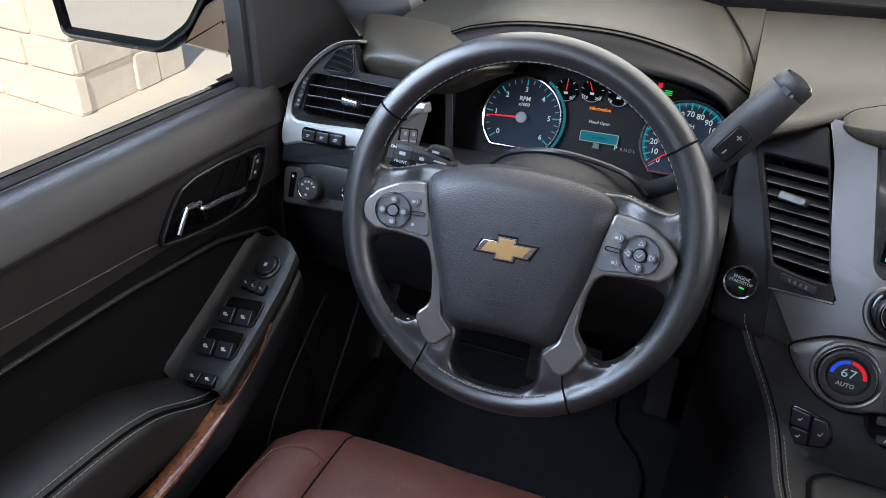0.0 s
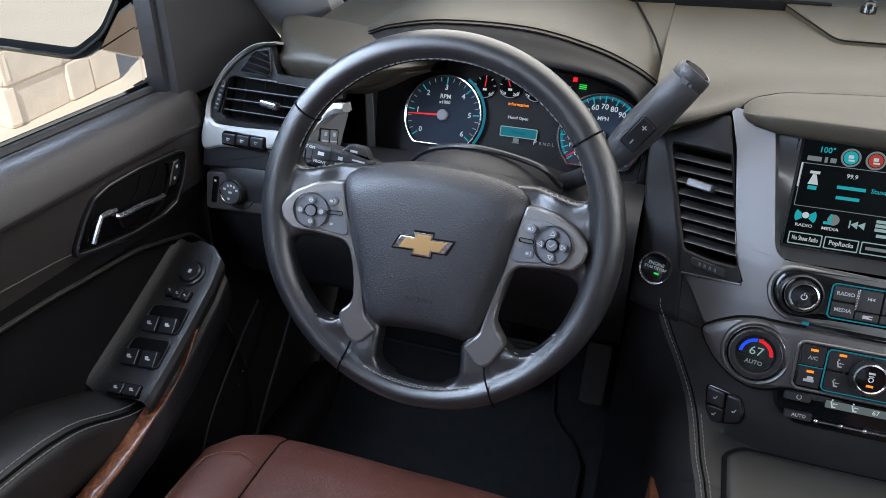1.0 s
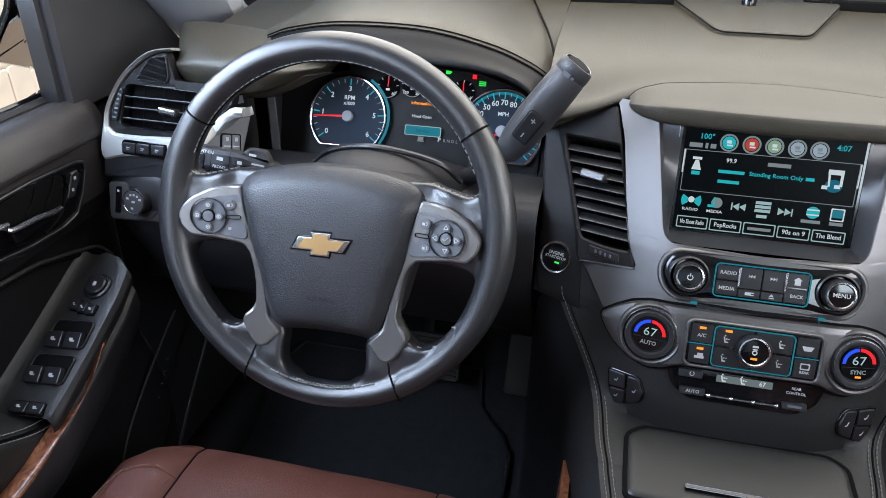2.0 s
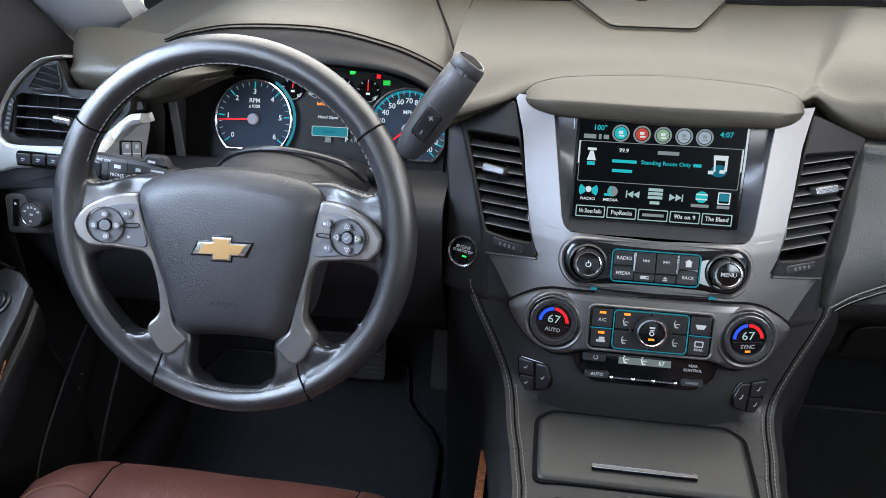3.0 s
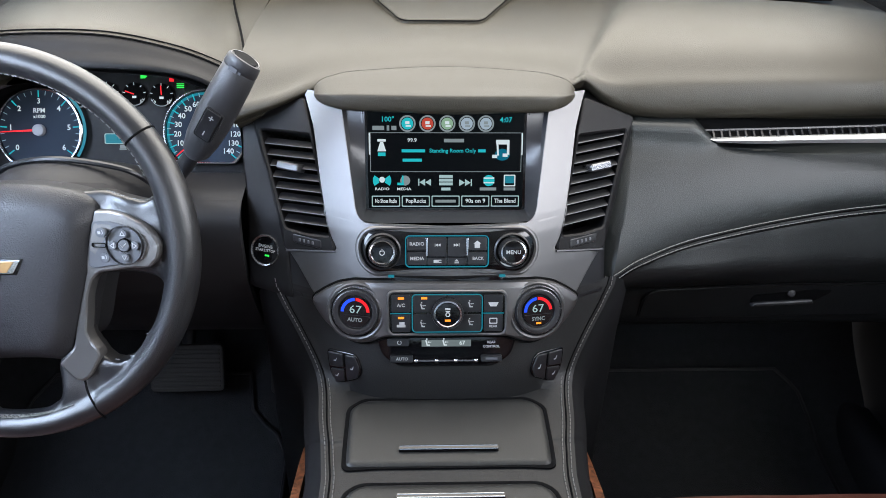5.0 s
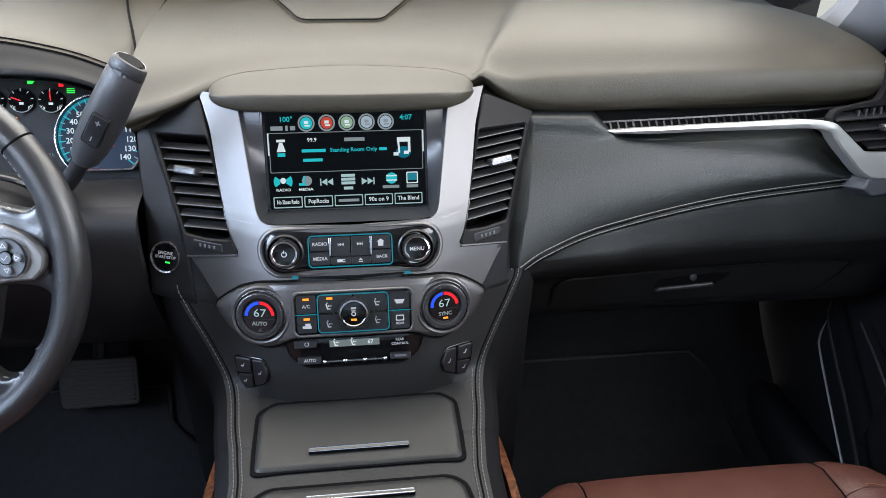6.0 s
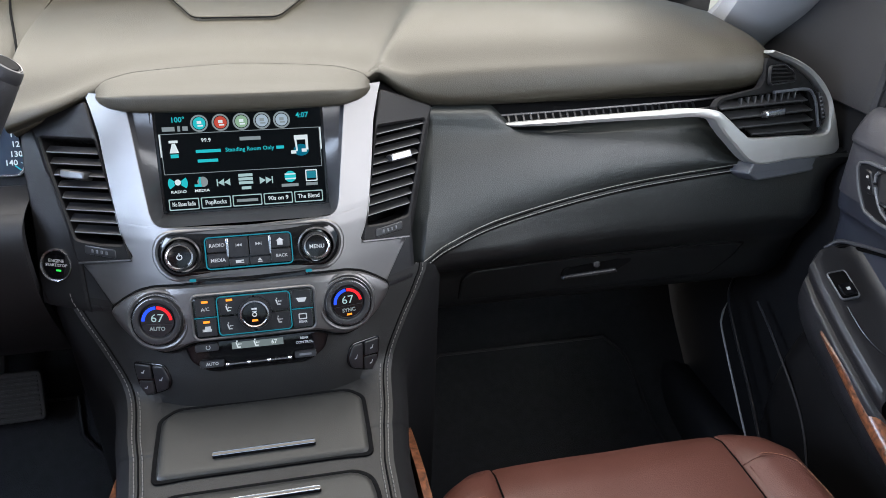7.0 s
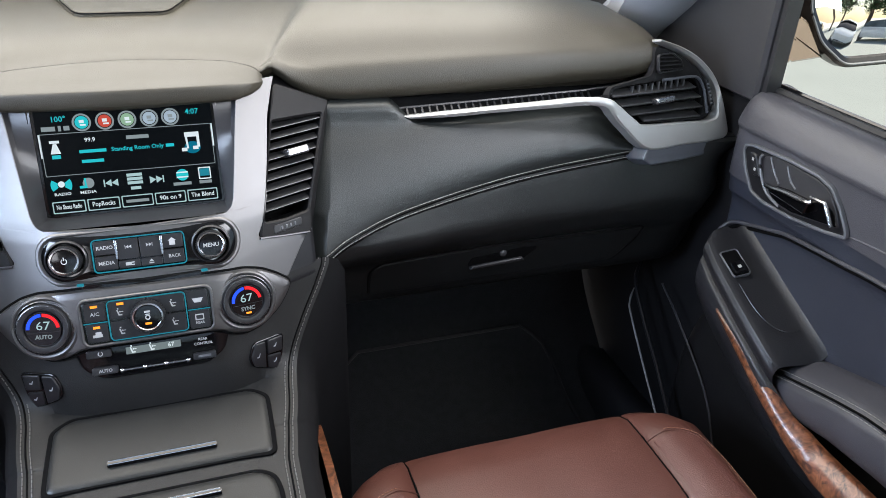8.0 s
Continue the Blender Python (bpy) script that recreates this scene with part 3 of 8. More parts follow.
shell("ceiling", thick([[V((x, y, 1.45 - 0.20 * abs(x) ** 3)) for x in (-0.97, -0.86, -0.8, -0.7, -0.5, -0.25, 0, 0.25, 0.5, 0.7, 0.8, 0.86, 0.97)] for y in (0.55, 0.2, -0.4, -1.6)], (0, 0, 0.03)), "pale cloth car headliner")
for s in (-1, 1):
    shell("pillar_front", tube(crom([(s * 0.86, 1.22, 0.77), (s * 0.82, 1.0, 0.93), (s * 0.67, 0.58, 1.42)], 12), 0.078, 12, flat=0.55), "grey cloth front roof pillar", GREY)
    shell("pillar_middle", tube(crom([(s * 0.88, -0.42, 0.0), (s * 0.87, -0.42, 0.8), (s * 0.69, -0.405, 1.35)], 12), 0.06, 10), "grey middle roof pillar", GREY)
    shell("wall_side", thick([[V((s * 0.87, y, 0.0)), V((s * 0.88, y, 0.78))] for y in (-0.45, -1.9)], (s * 0.03, 0, 0)), "black rear side trim", VINYL)
    shell("wall_kick", thick([[V((s * 0.875, y, 0.0)), V((s * 0.875, y, 0.775))] for y in (0.80, 1.30)], (s * 0.03, 0, 0)), "black carpeted kick panel beside the foot well", SOOT)
    shell("sill_trim", thick([crom([(s * 0.875, y, 0.10), (s * 0.83, y, 0.12), (s * 0.80, y, 0.10), (s * 0.79, y, 0.03)], 8) for y in (-0.45, 0.3, 0.9, 1.1)], (0, 0, -0.01)), "black door sill trim", PLASTIC)
shell("wall_rear", thick([[V((x, -1.9, 0.0)), V((x, -1.9, 0.85))] for x in (-0.9, 0.9)], (0, -0.03, 0)), "black rear trim", VINYL)
WS = [(0.97, 1.285, 0.885), (0.93, 1.02, 1.105), (0.88, 0.78, 1.275), (0.84, 0.50, 1.440)]
tagged(part("windshield", thick([[V((w * u, y + 0.03 * (1 - u * u), z)) for u in (-1, -0.6, -0.2, 0.2, 0.6, 1)] for w, y, z in WS], (0, 0.003, 0.004)), glass), "clear sloping windshield glass", "windshield", kind="structure")
# Unseen rear panes, added to keep direct sun out of the cabin.
for s in (-1, 1):
    tagged(part("window_rear", thick([[V((s * 0.885, y, 0.775)), V((s * 0.89, y, 1.05)), V((s * 0.87, y, 1.30))] for y in (-0.46, -1.2, -1.92)], (s * 0.004, 0, 0)), glass), "unseen clear rear side glass added to hold back the sun", "window", kind="structure")
tagged(part("window_back", thick([[V((x, -1.93, 0.84)), V((x, -1.75, 1.42))] for x in (-0.92, -0.4, 0.4, 0.92)], (0, -0.004, 0)), glass), "unseen clear rear glass added to hold back the sun", "window", kind="structure")


# ---- shapes laid on the centre stack ----
def bent(bm):
    """Takes a shape drawn flat in (x, z, out) and lays it on the centre stack's face."""
    for v in bm.verts:
        v.co = fasc(*v.co)
    return bm


I4 = Matrix.Identity(4)


def mirrored(half):
    """A closed outline from its right half, listed from top to bottom."""
    return half + [(-x, z) for x, z in reversed(half) if x > 1e-6]


def arc(r0, r1, a0, a1, m, n=14, h=0.0004):
    """A flat ring sector."""
    o = [(r1 * math.cos(radians(a0 + (a1 - a0) * i / n)), r1 * math.sin(radians(a0 + (a1 - a0) * i / n))) for i in range(n + 1)]
    o += [(r0 * math.cos(radians(a1 - (a1 - a0) * i / n)), r0 * math.sin(radians(a1 - (a1 - a0) * i / n))) for i in range(n + 1)]
    bm = bmesh.new()
    vs = [bm.verts.new(m @ V((x, y, h))) for x, y in o]
    for i in range(n):
        bm.faces.new((vs[i], vs[i + 1], vs[2 * n - i], vs[2 * n + 1 - i]))
    return bm


def bars(rects, m, h=0.0004, bm=None):
    """Small printed bars: (x, y, width, height)."""
    bm = bm or bmesh.new()
    for x, y, w, t in rects:
        bm.faces.new([bm.verts.new(m @ V((x + a * w / 2, y + b * t / 2, h))) for a, b in ((-1, -1), (1, -1), (1, 1), (-1, 1))])
    return bm


def poly(points, m, h=0.0004, bm=None):
    bm = bm or bmesh.new()
    bm.faces.new([bm.verts.new(m @ V((x, y, h))) for x, y in points])
    return bm


def arrows(m, s, d, bm=None):
    """Two triangles and a bar, the skip sign; d: 1 forwards, -1 backwards."""
    bm = bm or bmesh.new()
    for k in (-1, 0):
        poly([(d * (k * s), -s * 0.6), (d * (k * s), s * 0.6), (d * (k + 1) * s, 0)], m, bm=bm)
    return bars([(d * s * 1.1, 0, s * 0.2, s * 1.2)], m, bm=bm)


def figure(m, s, bm=None):
    """The seated airflow sign: head, leaning back, seat and an arrow."""
    bm = poly([(-0.55 * s, 0.60 * s), (-0.30 * s, 0.60 * s), (-0.05 * s, -0.25 * s), (0.40 * s, -0.25 * s), (0.40 * s, -0.50 * s), (-0.25 * s, -0.50 * s)], m, bm=bm)
    bm = bars([(-0.25 * s, 0.82 * s, 0.26 * s, 0.26 * s), (0.35 * s, 0.22 * s, 0.55 * s, 0.14 * s)], m, bm=bm)
    return poly([(0.10 * s, 0.0), (0.10 * s, 0.44 * s), (-0.12 * s, 0.22 * s)], m, bm=bm)


# ---- touch screen ----
SCR = frame_from((0, 0.8135, 0.747), (1, 0, 0), (0, 0.0255, 0.080))
screen = thing("touchscreen", "lit black radio touchscreen with cyan icons in the dashboard", "display", (0, 0.815, 0.70))
edge_z = [OPEN_Z + OPEN_R * (i / 10) ** 2 for i in range(11)] + [0.724 + 0.098 * i / 10 for i in range(11)]
opening = [(-open_x(z), z) for z in reversed(edge_z)] + [(open_x(z), z) for z in edge_z]
inner = rounded([(-0.0940, -0.0520), (0.0945, -0.0520), (0.0965, 0.072), (-0.0960, 0.072)], 0.005, 6)
b = [fasc(x * 0.999, z, 0.0012) for x, z in opening]
c = [fasc(x * 0.985, z + 0.0015 * (z < 0.71), -0.005) for x, z in opening]
d = []
for x, z in opening:
    k = (z - OPEN_Z) / (0.822 - OPEN_Z)
    w = max(-0.0960, min(0.0965, x * (0.0945 / 0.105) if k < 0.02 else x * 1.2))
    d.append(SCR @ V((w, -0.0520 + 0.124 * max(0.0, k - 0.02) / 0.98, 0.002)))
part("screen_recess", loft([b, c, d]), RECESS, dash)
part("bezel", slab(inset(inner, -0.004), 0.001, -0.03, 0.001, SCR), GLOSS, screen)
part("lit_panel", slab(rrect(0.1865, 0.1190, 0.002, cx=0.0003, cy=0.0100), 0.0014, 0.0, 0, SCR), L_PANEL, screen, "glowing near-black screen")
S1 = SCR @ move(0, 0, 0.0015)
for x, m0 in ((-0.0455, L_CYAN), (-0.0217, L_RED), (0.0018, L_GREEN), (0.0252, L_WHITE), (0.0479, L_WHITE)):
    part("round_icon_ring", arc(0.0078, 0.0098, 0, 360, S1 @ move(x, 0.0517), 28), L_GREY, screen)
    part("round_icon", slab(oval(0.0140, 0.0140, 24), 0.0003, 0, 0, S1 @ move(x, 0.0517)), {L_WHITE: L_STEEL, L_GREEN: L_SAGE, L_RED: L_BRICK}.get(m0, m0), screen)
    part("round_icon_sign", bars([(0, 0.001, 0.005, 0.0035), (0.001, -0.0028, 0.006, 0.0018)], S1 @ move(x, 0.0517)), L_WHITE if m0 is not L_WHITE else L_GREY, screen)
words("100\u00b0", 0.0085, S1 @ move(-0.0690, 0.0565), L_CYAN, screen)
words("4:07", 0.0085, S1 @ move(0.0718, 0.0560), L_CYAN, screen)
part("status_bar", bars([(-0.080, 0.0465, 0.014, 0.005), (-0.0685, 0.0465, 0.003, 0.006), (-0.0615, 0.0465, 0.006, 0.005)], S1), L_GREY, screen)
part("window_outline", ring(rrect(0.1815, 0.047, 0.001, 2, 0.0005, 0.0178), rrect(0.1800, 0.0455, 0.001, 2, 0.0005, 0.0178), 0.0004, 0, 0, S1), L_GREY, screen)
for x in (-0.0905, 0.0915):
    part("scroll_bar", bars([(x, 0.028, 0.002, 0.026)], S1), L_WHITE, screen)
part("aerial_icon", poly([(-0.0815, 0.0190), (-0.0710, 0.0190), (-0.0745, 0.030), (-0.0780, 0.030)], S1, bm=bars([(-0.0763, 0.032, 0.010, 0.003)], S1)), L_WHITE, screen)
part("aerial_label", bars([(-0.0763, 0.0155, 0.009, 0.0042)], S1), L_CYAN, screen)
words("99.9", 0.0065, S1 @ move(-0.0400, 0.0320), L_WHITE, screen)
part("caption_bar", bars([(0.010, 0.0318, 0.024, 0.0042)], S1), L_GREY, screen)
words("Standing Room Only", 0.0066, S1 @ move(0.0085, 0.0196), L_CYAN, screen, width=0.056)
for x, y, w in ((-0.0385, 0.0196, 0.028), (0.0435, 0.0196, 0.009), (-0.0400, 0.0085, 0.023)):
    part("cyan_text_bar", bars([(x, y, w, 0.0036)], S1), L_CYAN, screen)
part("music_note_glow", slab(oval(0.018, 0.014, 24), 0.0002, 0, 0, S1 @ move(0.0680, 0.0150)), L_DEEP, screen)
part("music_note", poly([(0.0735, 0.0150), (0.0765, 0.0150), (0.0765, 0.0320), (0.0735, 0.0320)], S1, 0.0006, poly([(0.0620, 0.0140), (0.0640, 0.0140), (0.0630, 0.0320), (0.0605, 0.0320)], S1, 0.0006, bars([(0.0685, 0.0300, 0.016, 0.0055), (0.0590, 0.0130, 0.006, 0.004), (0.0715, 0.0145, 0.006, 0.004)], S1, 0.0006))), L_WHITE, screen)
part("radio_icon", loft([[S1 @ V((-0.0763 + r * math.cos(a), -0.016 + r * math.sin(a), 0.0004)) for a in [radians(-35 + 70 * i / 8) for i in range(9)]] for r in (0.004, 0.011)]), L_CYAN, screen)
part("radio_icon", loft([[S1 @ V((-0.0763 - r * math.cos(a), -0.016 + r * math.sin(a), 0.0004)) for a in [radians(-35 + 70 * i / 8) for i in range(9)]] for r in (0.004, 0.011)]), L_CYAN, screen)
part("radio_icon_dot", slab(oval(0.007, 0.007, 16), 0.0004, 0, 0, S1 @ move(-0.0763, -0.0150)), L_WHITE, screen)
part("media_icon", slab(oval(0.012, 0.012, 20), 0.0004, 0, 0, S1 @ move(-0.0485, -0.0160)), L_GREY, screen)
part("media_icon_note", bars([(-0.0540, -0.0200, 0.008, 0.003), (-0.0515, -0.0150, 0.002, 0.010)], S1, 0.0006), L_CYAN, screen)
part("skip_back", arrows(S1 @ move(-0.0245, -0.0180), 0.0070, -1), L_PALE, screen)
part("skip_forward", arrows(S1 @ move(0.0235, -0.0185), 0.0070, 1), L_PALE, screen)
part("list_icon", bars([(0.0005, -0.0110, 0.0165, 0.0034), (0.0005, -0.0155, 0.0165, 0.0034), (0.0005, -0.0200, 0.0165, 0.0034), (0.0005, -0.0262, 0.011, 0.0035)], S1), L_PALE, screen)
part("globe_icon", slab(oval(0.0135, 0.0135, 20), 0.0004, 0, 0, S1 @ move(0.0525, -0.0160)), L_CYAN, screen)
part("globe_icon_band", bars([(0.0525, -0.0130, 0.013, 0.0016), (0.0525, -0.0185, 0.013, 0.0016)], S1, 0.0006), L_WHITE, screen)
part("page_icon", bars([(0.0775, -0.0150, 0.011, 0.0085)], S1), L_TEAL, screen)
part("page_icon_edge", ring(rrect(0.0140, 0.0140, 0.001, 2, 0.0775, -0.0160), rrect(0.0115, 0.0115, 0.001, 2, 0.0775, -0.0160), 0.0006, 0, 0, S1), L_WHITE, screen)
words("RADIO", 0.0046, S1 @ move(-0.0763, -0.0262, 0.0004), L_WHITE, screen, width=0.017)
words("MEDIA", 0.0046, S1 @ move(-0.0500, -0.0262, 0.0004), L_WHITE, screen, width=0.017)
for x, w in ((0.0515, 0.020), (0.0775, 0.014)):
    part("icon_caption", bars([(x, -0.0262, w, 0.0036)], S1), L_GREY, screen)
for i, w in enumerate((0.026, 0.024, 0.026, 0.024, 0.026)):
    x = -0.0720 + 0.0361 * i
    part("preset_frame", ring(rrect(0.0340, 0.0135, 0.001, 2, x, -0.0410), rrect(0.0318, 0.0112, 0.001, 2, x, -0.0410), 0.0004, 0, 0, S1), L_PALE, screen)
    if i != 2:
        words(("No Shoes Radio", "PopRocks", "", "90s on 9", "The Blend")[i], 0.0072, S1 @ move(x, -0.0408, 0.0004), L_WHITE, screen, width=w)
    else:
        part("preset_text", bars([(x, -0.0410, w * 0.95, 0.0034)], S1), L_GREY, screen)

# ---- radio panel ----
radio = thing("radio_control_panel", "gloss black radio panel with two chrome-ringed knobs", "control panel", (0, 0.735, 0.65))
part("panel", bent(slab(rrect(0.199, 0.0430, 0.0210, 8, 0.001, 0.6745), 0.0055, -0.02, 0.002, I4, dish=1e-6)), GLOSS, radio)
part("panel_rim", bent(ring(rrect(0.211, 0.0520, 0.0255, 8, 0.001, 0.6742), rrect(0.199, 0.0430, 0.0210, 8, 0.001, 0.6745), 0.0062, -0.002, 0.0018, I4)), SILVER, dash)
RP = frame_from(fasc(0.0, 0.6760, 0.0075), (1, 0, 0), (0, 0.40, 1))


def knob(parent, m, r, h, face=GLOSS):
    part("knob_base", lathe([(r * 1.32, -0.01), (r * 1.32, 0.0), (r * 1.22, 0.0012), (r * 1.18, 0.0005)], m), SATIN, parent)
    k = part("knob", lathe([(r, -0.004), (r, h - 0.002), (r * 0.96, h), (r * 0.8, h)], m), SATIN, parent)
    bm = bmesh.new()
    for i in range(40):
        a = 2 * math.pi * i / 40
        tube([m @ V((r * math.cos(a), r * math.sin(a), 0.001)), m @ V((r * math.cos(a), r * math.sin(a), h - 0.002))], 0.0006, 4, bm)
    part("knurling", bm, SATIN, k)
    part("chrome_ring", lathe([(r * 0.90, h - 0.001), (r * 0.90, h + 0.0008), (r * 0.80, h + 0.001), (r * 0.74, h - 0.0005)], m), CHROME, k, "chrome ring")
    part("knob_face", lathe([(r * 0.76, h - 0.002), (r * 0.74, h - 0.0004), (r * 0.3, h), (0.0005, h)], m), face, k)
    return k


KL, KR = RP @ move(-0.0738, 0.0), RP @ move(0.0752, 0.0)
knob(radio, KL, 0.0160, 0.011)
knob(radio, KR, 0.0160, 0.011)
part("power_mark", arc(0.0022, 0.0032, 115, 425, KL, 12, 0.0114), WHITE, radio)
part("power_mark", bars([(0, 0.0028, 0.0010, 0.0035)], KL, 0.0116), WHITE, radio)
words("MENU", 0.0062, KR @ move(0, 0, 0.0114), WHITE, radio)
part("cyan_outline", ring(rrect(0.0960, 0.0370, 0.005, 5), rrect(0.0936, 0.0346, 0.004, 5), 0.0008, -0.001, 0, RP), L_TEAL, radio)
for x, y, w, h in ((-0.0345, 0.0086, 0.022, 0.0150), (-0.0345, -0.0082, 0.022, 0.0150), (0.0345, 0.0086, 0.022, 0.0150), (0.0345, -0.0082, 0.022, 0.0150), (-0.0115, 0.0050, 0.0215, 0.0220), (0.0115, 0.0050, 0.0215, 0.0220), (-0.0115, -0.0115, 0.0215, 0.0085), (0.0115, -0.0115, 0.0215, 0.0085)):
    part("push_button", slab(rrect(w, h, 0.0012, 3, x, y), 0.0012, -0.003, 0.0005, RP), SATIN, radio)
for x in (-0.0232, 0.0232):
    part("bright_divider", slab(rrect(0.0026, 0.021, 0.0008, 2, x, 0.0055), 0.0026, -0.002, 0.0005, RP), CHROME, radio)
R1 = RP @ move(0, 0, 0.0014)
words("RADIO", 0.0055, R1 @ move(-0.0345, 0.0086), WHITE, radio)
words("MEDIA", 0.0055, R1 @ move(-0.0345, -0.0082), WHITE, radio)
words("BACK", 0.0050, R1 @ move(0.0355, -0.0082), WHITE, radio)
part("skip_sign", arrows(R1 @ move(-0.0105, 0.0075), 0.0030, -1), WHITE, radio)
part("skip_sign", arrows(R1 @ move(0.0105, 0.0075), 0.0030, 1), WHITE, radio)
part("home_sign", poly([(0.0300, 0.009), (0.0345, 0.0125), (0.0390, 0.009)], R1, bm=bars([(0.0345, 0.0065, 0.006, 0.005)], R1)), WHITE, radio)
part("phone_sign", bars([(-0.0125, -0.0112, 0.006, 0.0034), (-0.0080, -0.0100, 0.003, 0.0012), (-0.0080, -0.0125, 0.003, 0.0012)], R1), WHITE, radio)
part("eject_sign", poly([(0.0085, -0.0115), (0.0110, -0.0085), (0.0135, -0.0115)], R1, bm=bars([(0.0110, -0.0130, 0.005, 0.0012)], R1)), WHITE, radio)
part("disc_slot", bent(slab(rrect(0.128, 0.0085, 0.003, 4, 0.0, 0.6455), 0.0042, -0.004, 0.001, I4, dish=1e-6)), GLOSS, radio)
for x in (-0.064, 0.064):
    part("slot_light", bent(slab(rrect(0.007, 0.003, 0.001, 3, x, 0.6490), 0.0052, 0.002, 0.0005, I4)), L_TEAL, radio)

# ---- climate panel ----
climate = thing("climate_control_panel", "silver climate panel with two lit temperature dials and black keys", "control panel", (0, 0.705, 0.58))
half = [(0.0, 0.6440), (0.0660, 0.6445), (0.0850, 0.6430), (0.1060, 0.6400), (0.1250, 0.6330), (0.1420, 0.6220), (0.1590, 0.6085), (0.1520, 0.5960), (0.1400, 0.5830), (0.1220, 0.5725), (0.1030, 0.5690), (0.0860, 0.5740), (0.0730, 0.5810), (0.0600, 0.5830), (0.0, 0.5830)]
part("silver_body", bent(slab(rounded(mirrored(half), 0.006, 3), 0.0115, -0.012, 0.0065, I4, dish=1e-6)), SILVER, climate)
part("shadow_gap", bent(slab(inset(rounded(mirrored(half), 0.006, 3), -0.0024), 0.0042, -0.01, 0.0006, I4, dish=1e-6)), VOID, climate)
CP = frame_from(fasc(0.0, 0.6115, 0.0125), (1, 0, 0), (0, 0.37, 1))
part("key_field", slab(rrect(0.1330, 0.0475, 0.006, 5), 0.0, -0.01, 0.0008, CP), GLOSS, climate)
part("key_field_rim", ring(rrect(0.1395, 0.054, 0.009, 5), rrect(0.1330, 0.0475, 0.006, 5), 0.0012, -0.01, 0.0010, CP), SILVER, climate)
for x, y, w, h in ((-0.0530, 0.0115, 0.0215, 0.0205), (-0.0530, -0.0115, 0.0215, 0.0205), (0.0530, 0.0115, 0.0215, 0.0205), (0.0530, -0.0115, 0.0215, 0.0205), (-0.0200, 0.0115, 0.0375, 0.0205), (-0.0200, -0.0115, 0.0375, 0.0205), (0.0200, 0.0115, 0.0375, 0.0205), (0.0200, -0.0115, 0.0375, 0.0205)):
    part("push_button", slab(rrect(w, h, 0.0015, 3, x, y), 0.0014, -0.003, 0.0006, CP), SATIN, climate)
part("cyan_outline", ring(rrect(0.0815, 0.0450, 0.005, 5), rrect(0.0793, 0.0428, 0.004, 5), 0.0016, -0.001, 0, CP), L_TEAL, climate)
for x in (-0.0535, 0.0535):
    part("cyan_divider", bars([(x, 0, 0.024, 0.0012)], CP, 0.0012), L_TEAL, climate)
C1 = CP @ move(0, 0, 0.0016)
for x, y in ((-0.0530, 0.0180), (-0.0530, -0.0050), (-0.0265, 0.0180)):
    part("amber_lamp", bars([(x, y, 0.0070, 0.0026)], C1), L_AMBER, climate)
words("A/C", 0.0055, C1 @ move(-0.0530, 0.0095), WHITE, climate)
part("recirculation_sign", bars([(-0.0530, -0.0145, 0.010, 0.003), (-0.0520, -0.0115, 0.006, 0.003)], C1), WHITE, climate)
part("airflow_sign", figure(C1 @ move(-0.0280, 0.0080), 0.0058), WHITE, climate)
part("airflow_sign", figure(C1 @ move(-0.0280, -0.0130), 0.0058), WHITE, climate)
part("airflow_sign", figure(C1 @ move(0.0270, 0.0100), 0.0058), WHITE, climate)
part("airflow_sign", figure(C1 @ move(0.0270, -0.0110), 0.0058), WHITE, climate)
part("defrost_sign", poly([(0.0470, 0.0130), (0.0590, 0.0130), (0.0565, 0.0080), (0.0495, 0.0080)], C1), WHITE, climate)
words("REAR", 0.0040, C1 @ move(0.0530, -0.0155), WHITE, climate)
part("rear_defrost_sign", ring(rrect(0.0095, 0.0070, 0.001, 3, 0.0530, -0.0090), rrect(0.0072, 0.0046, 0.001, 3, 0.0530, -0.0090), 0.0004, 0, 0, C1), WHITE, climate)
FK = CP @ move(0.0003, 0.0006)
knob(climate, FK, 0.0178, 0.010)
part("fan_mark", arc(0.0016, 0.0028, 0, 360, FK, 14, 0.0104), WHITE, climate)
part("fan_mark", bars([(0, 0.0065, 0.006, 0.0022), (0, 0.0035, 0.005, 0.0012)], FK, 0.0104), WHITE, climate)
part("amber_lamp", bars([(0, -0.0068, 0.0065, 0.0024)], FK, 0.0104), L_AMBER, climate)
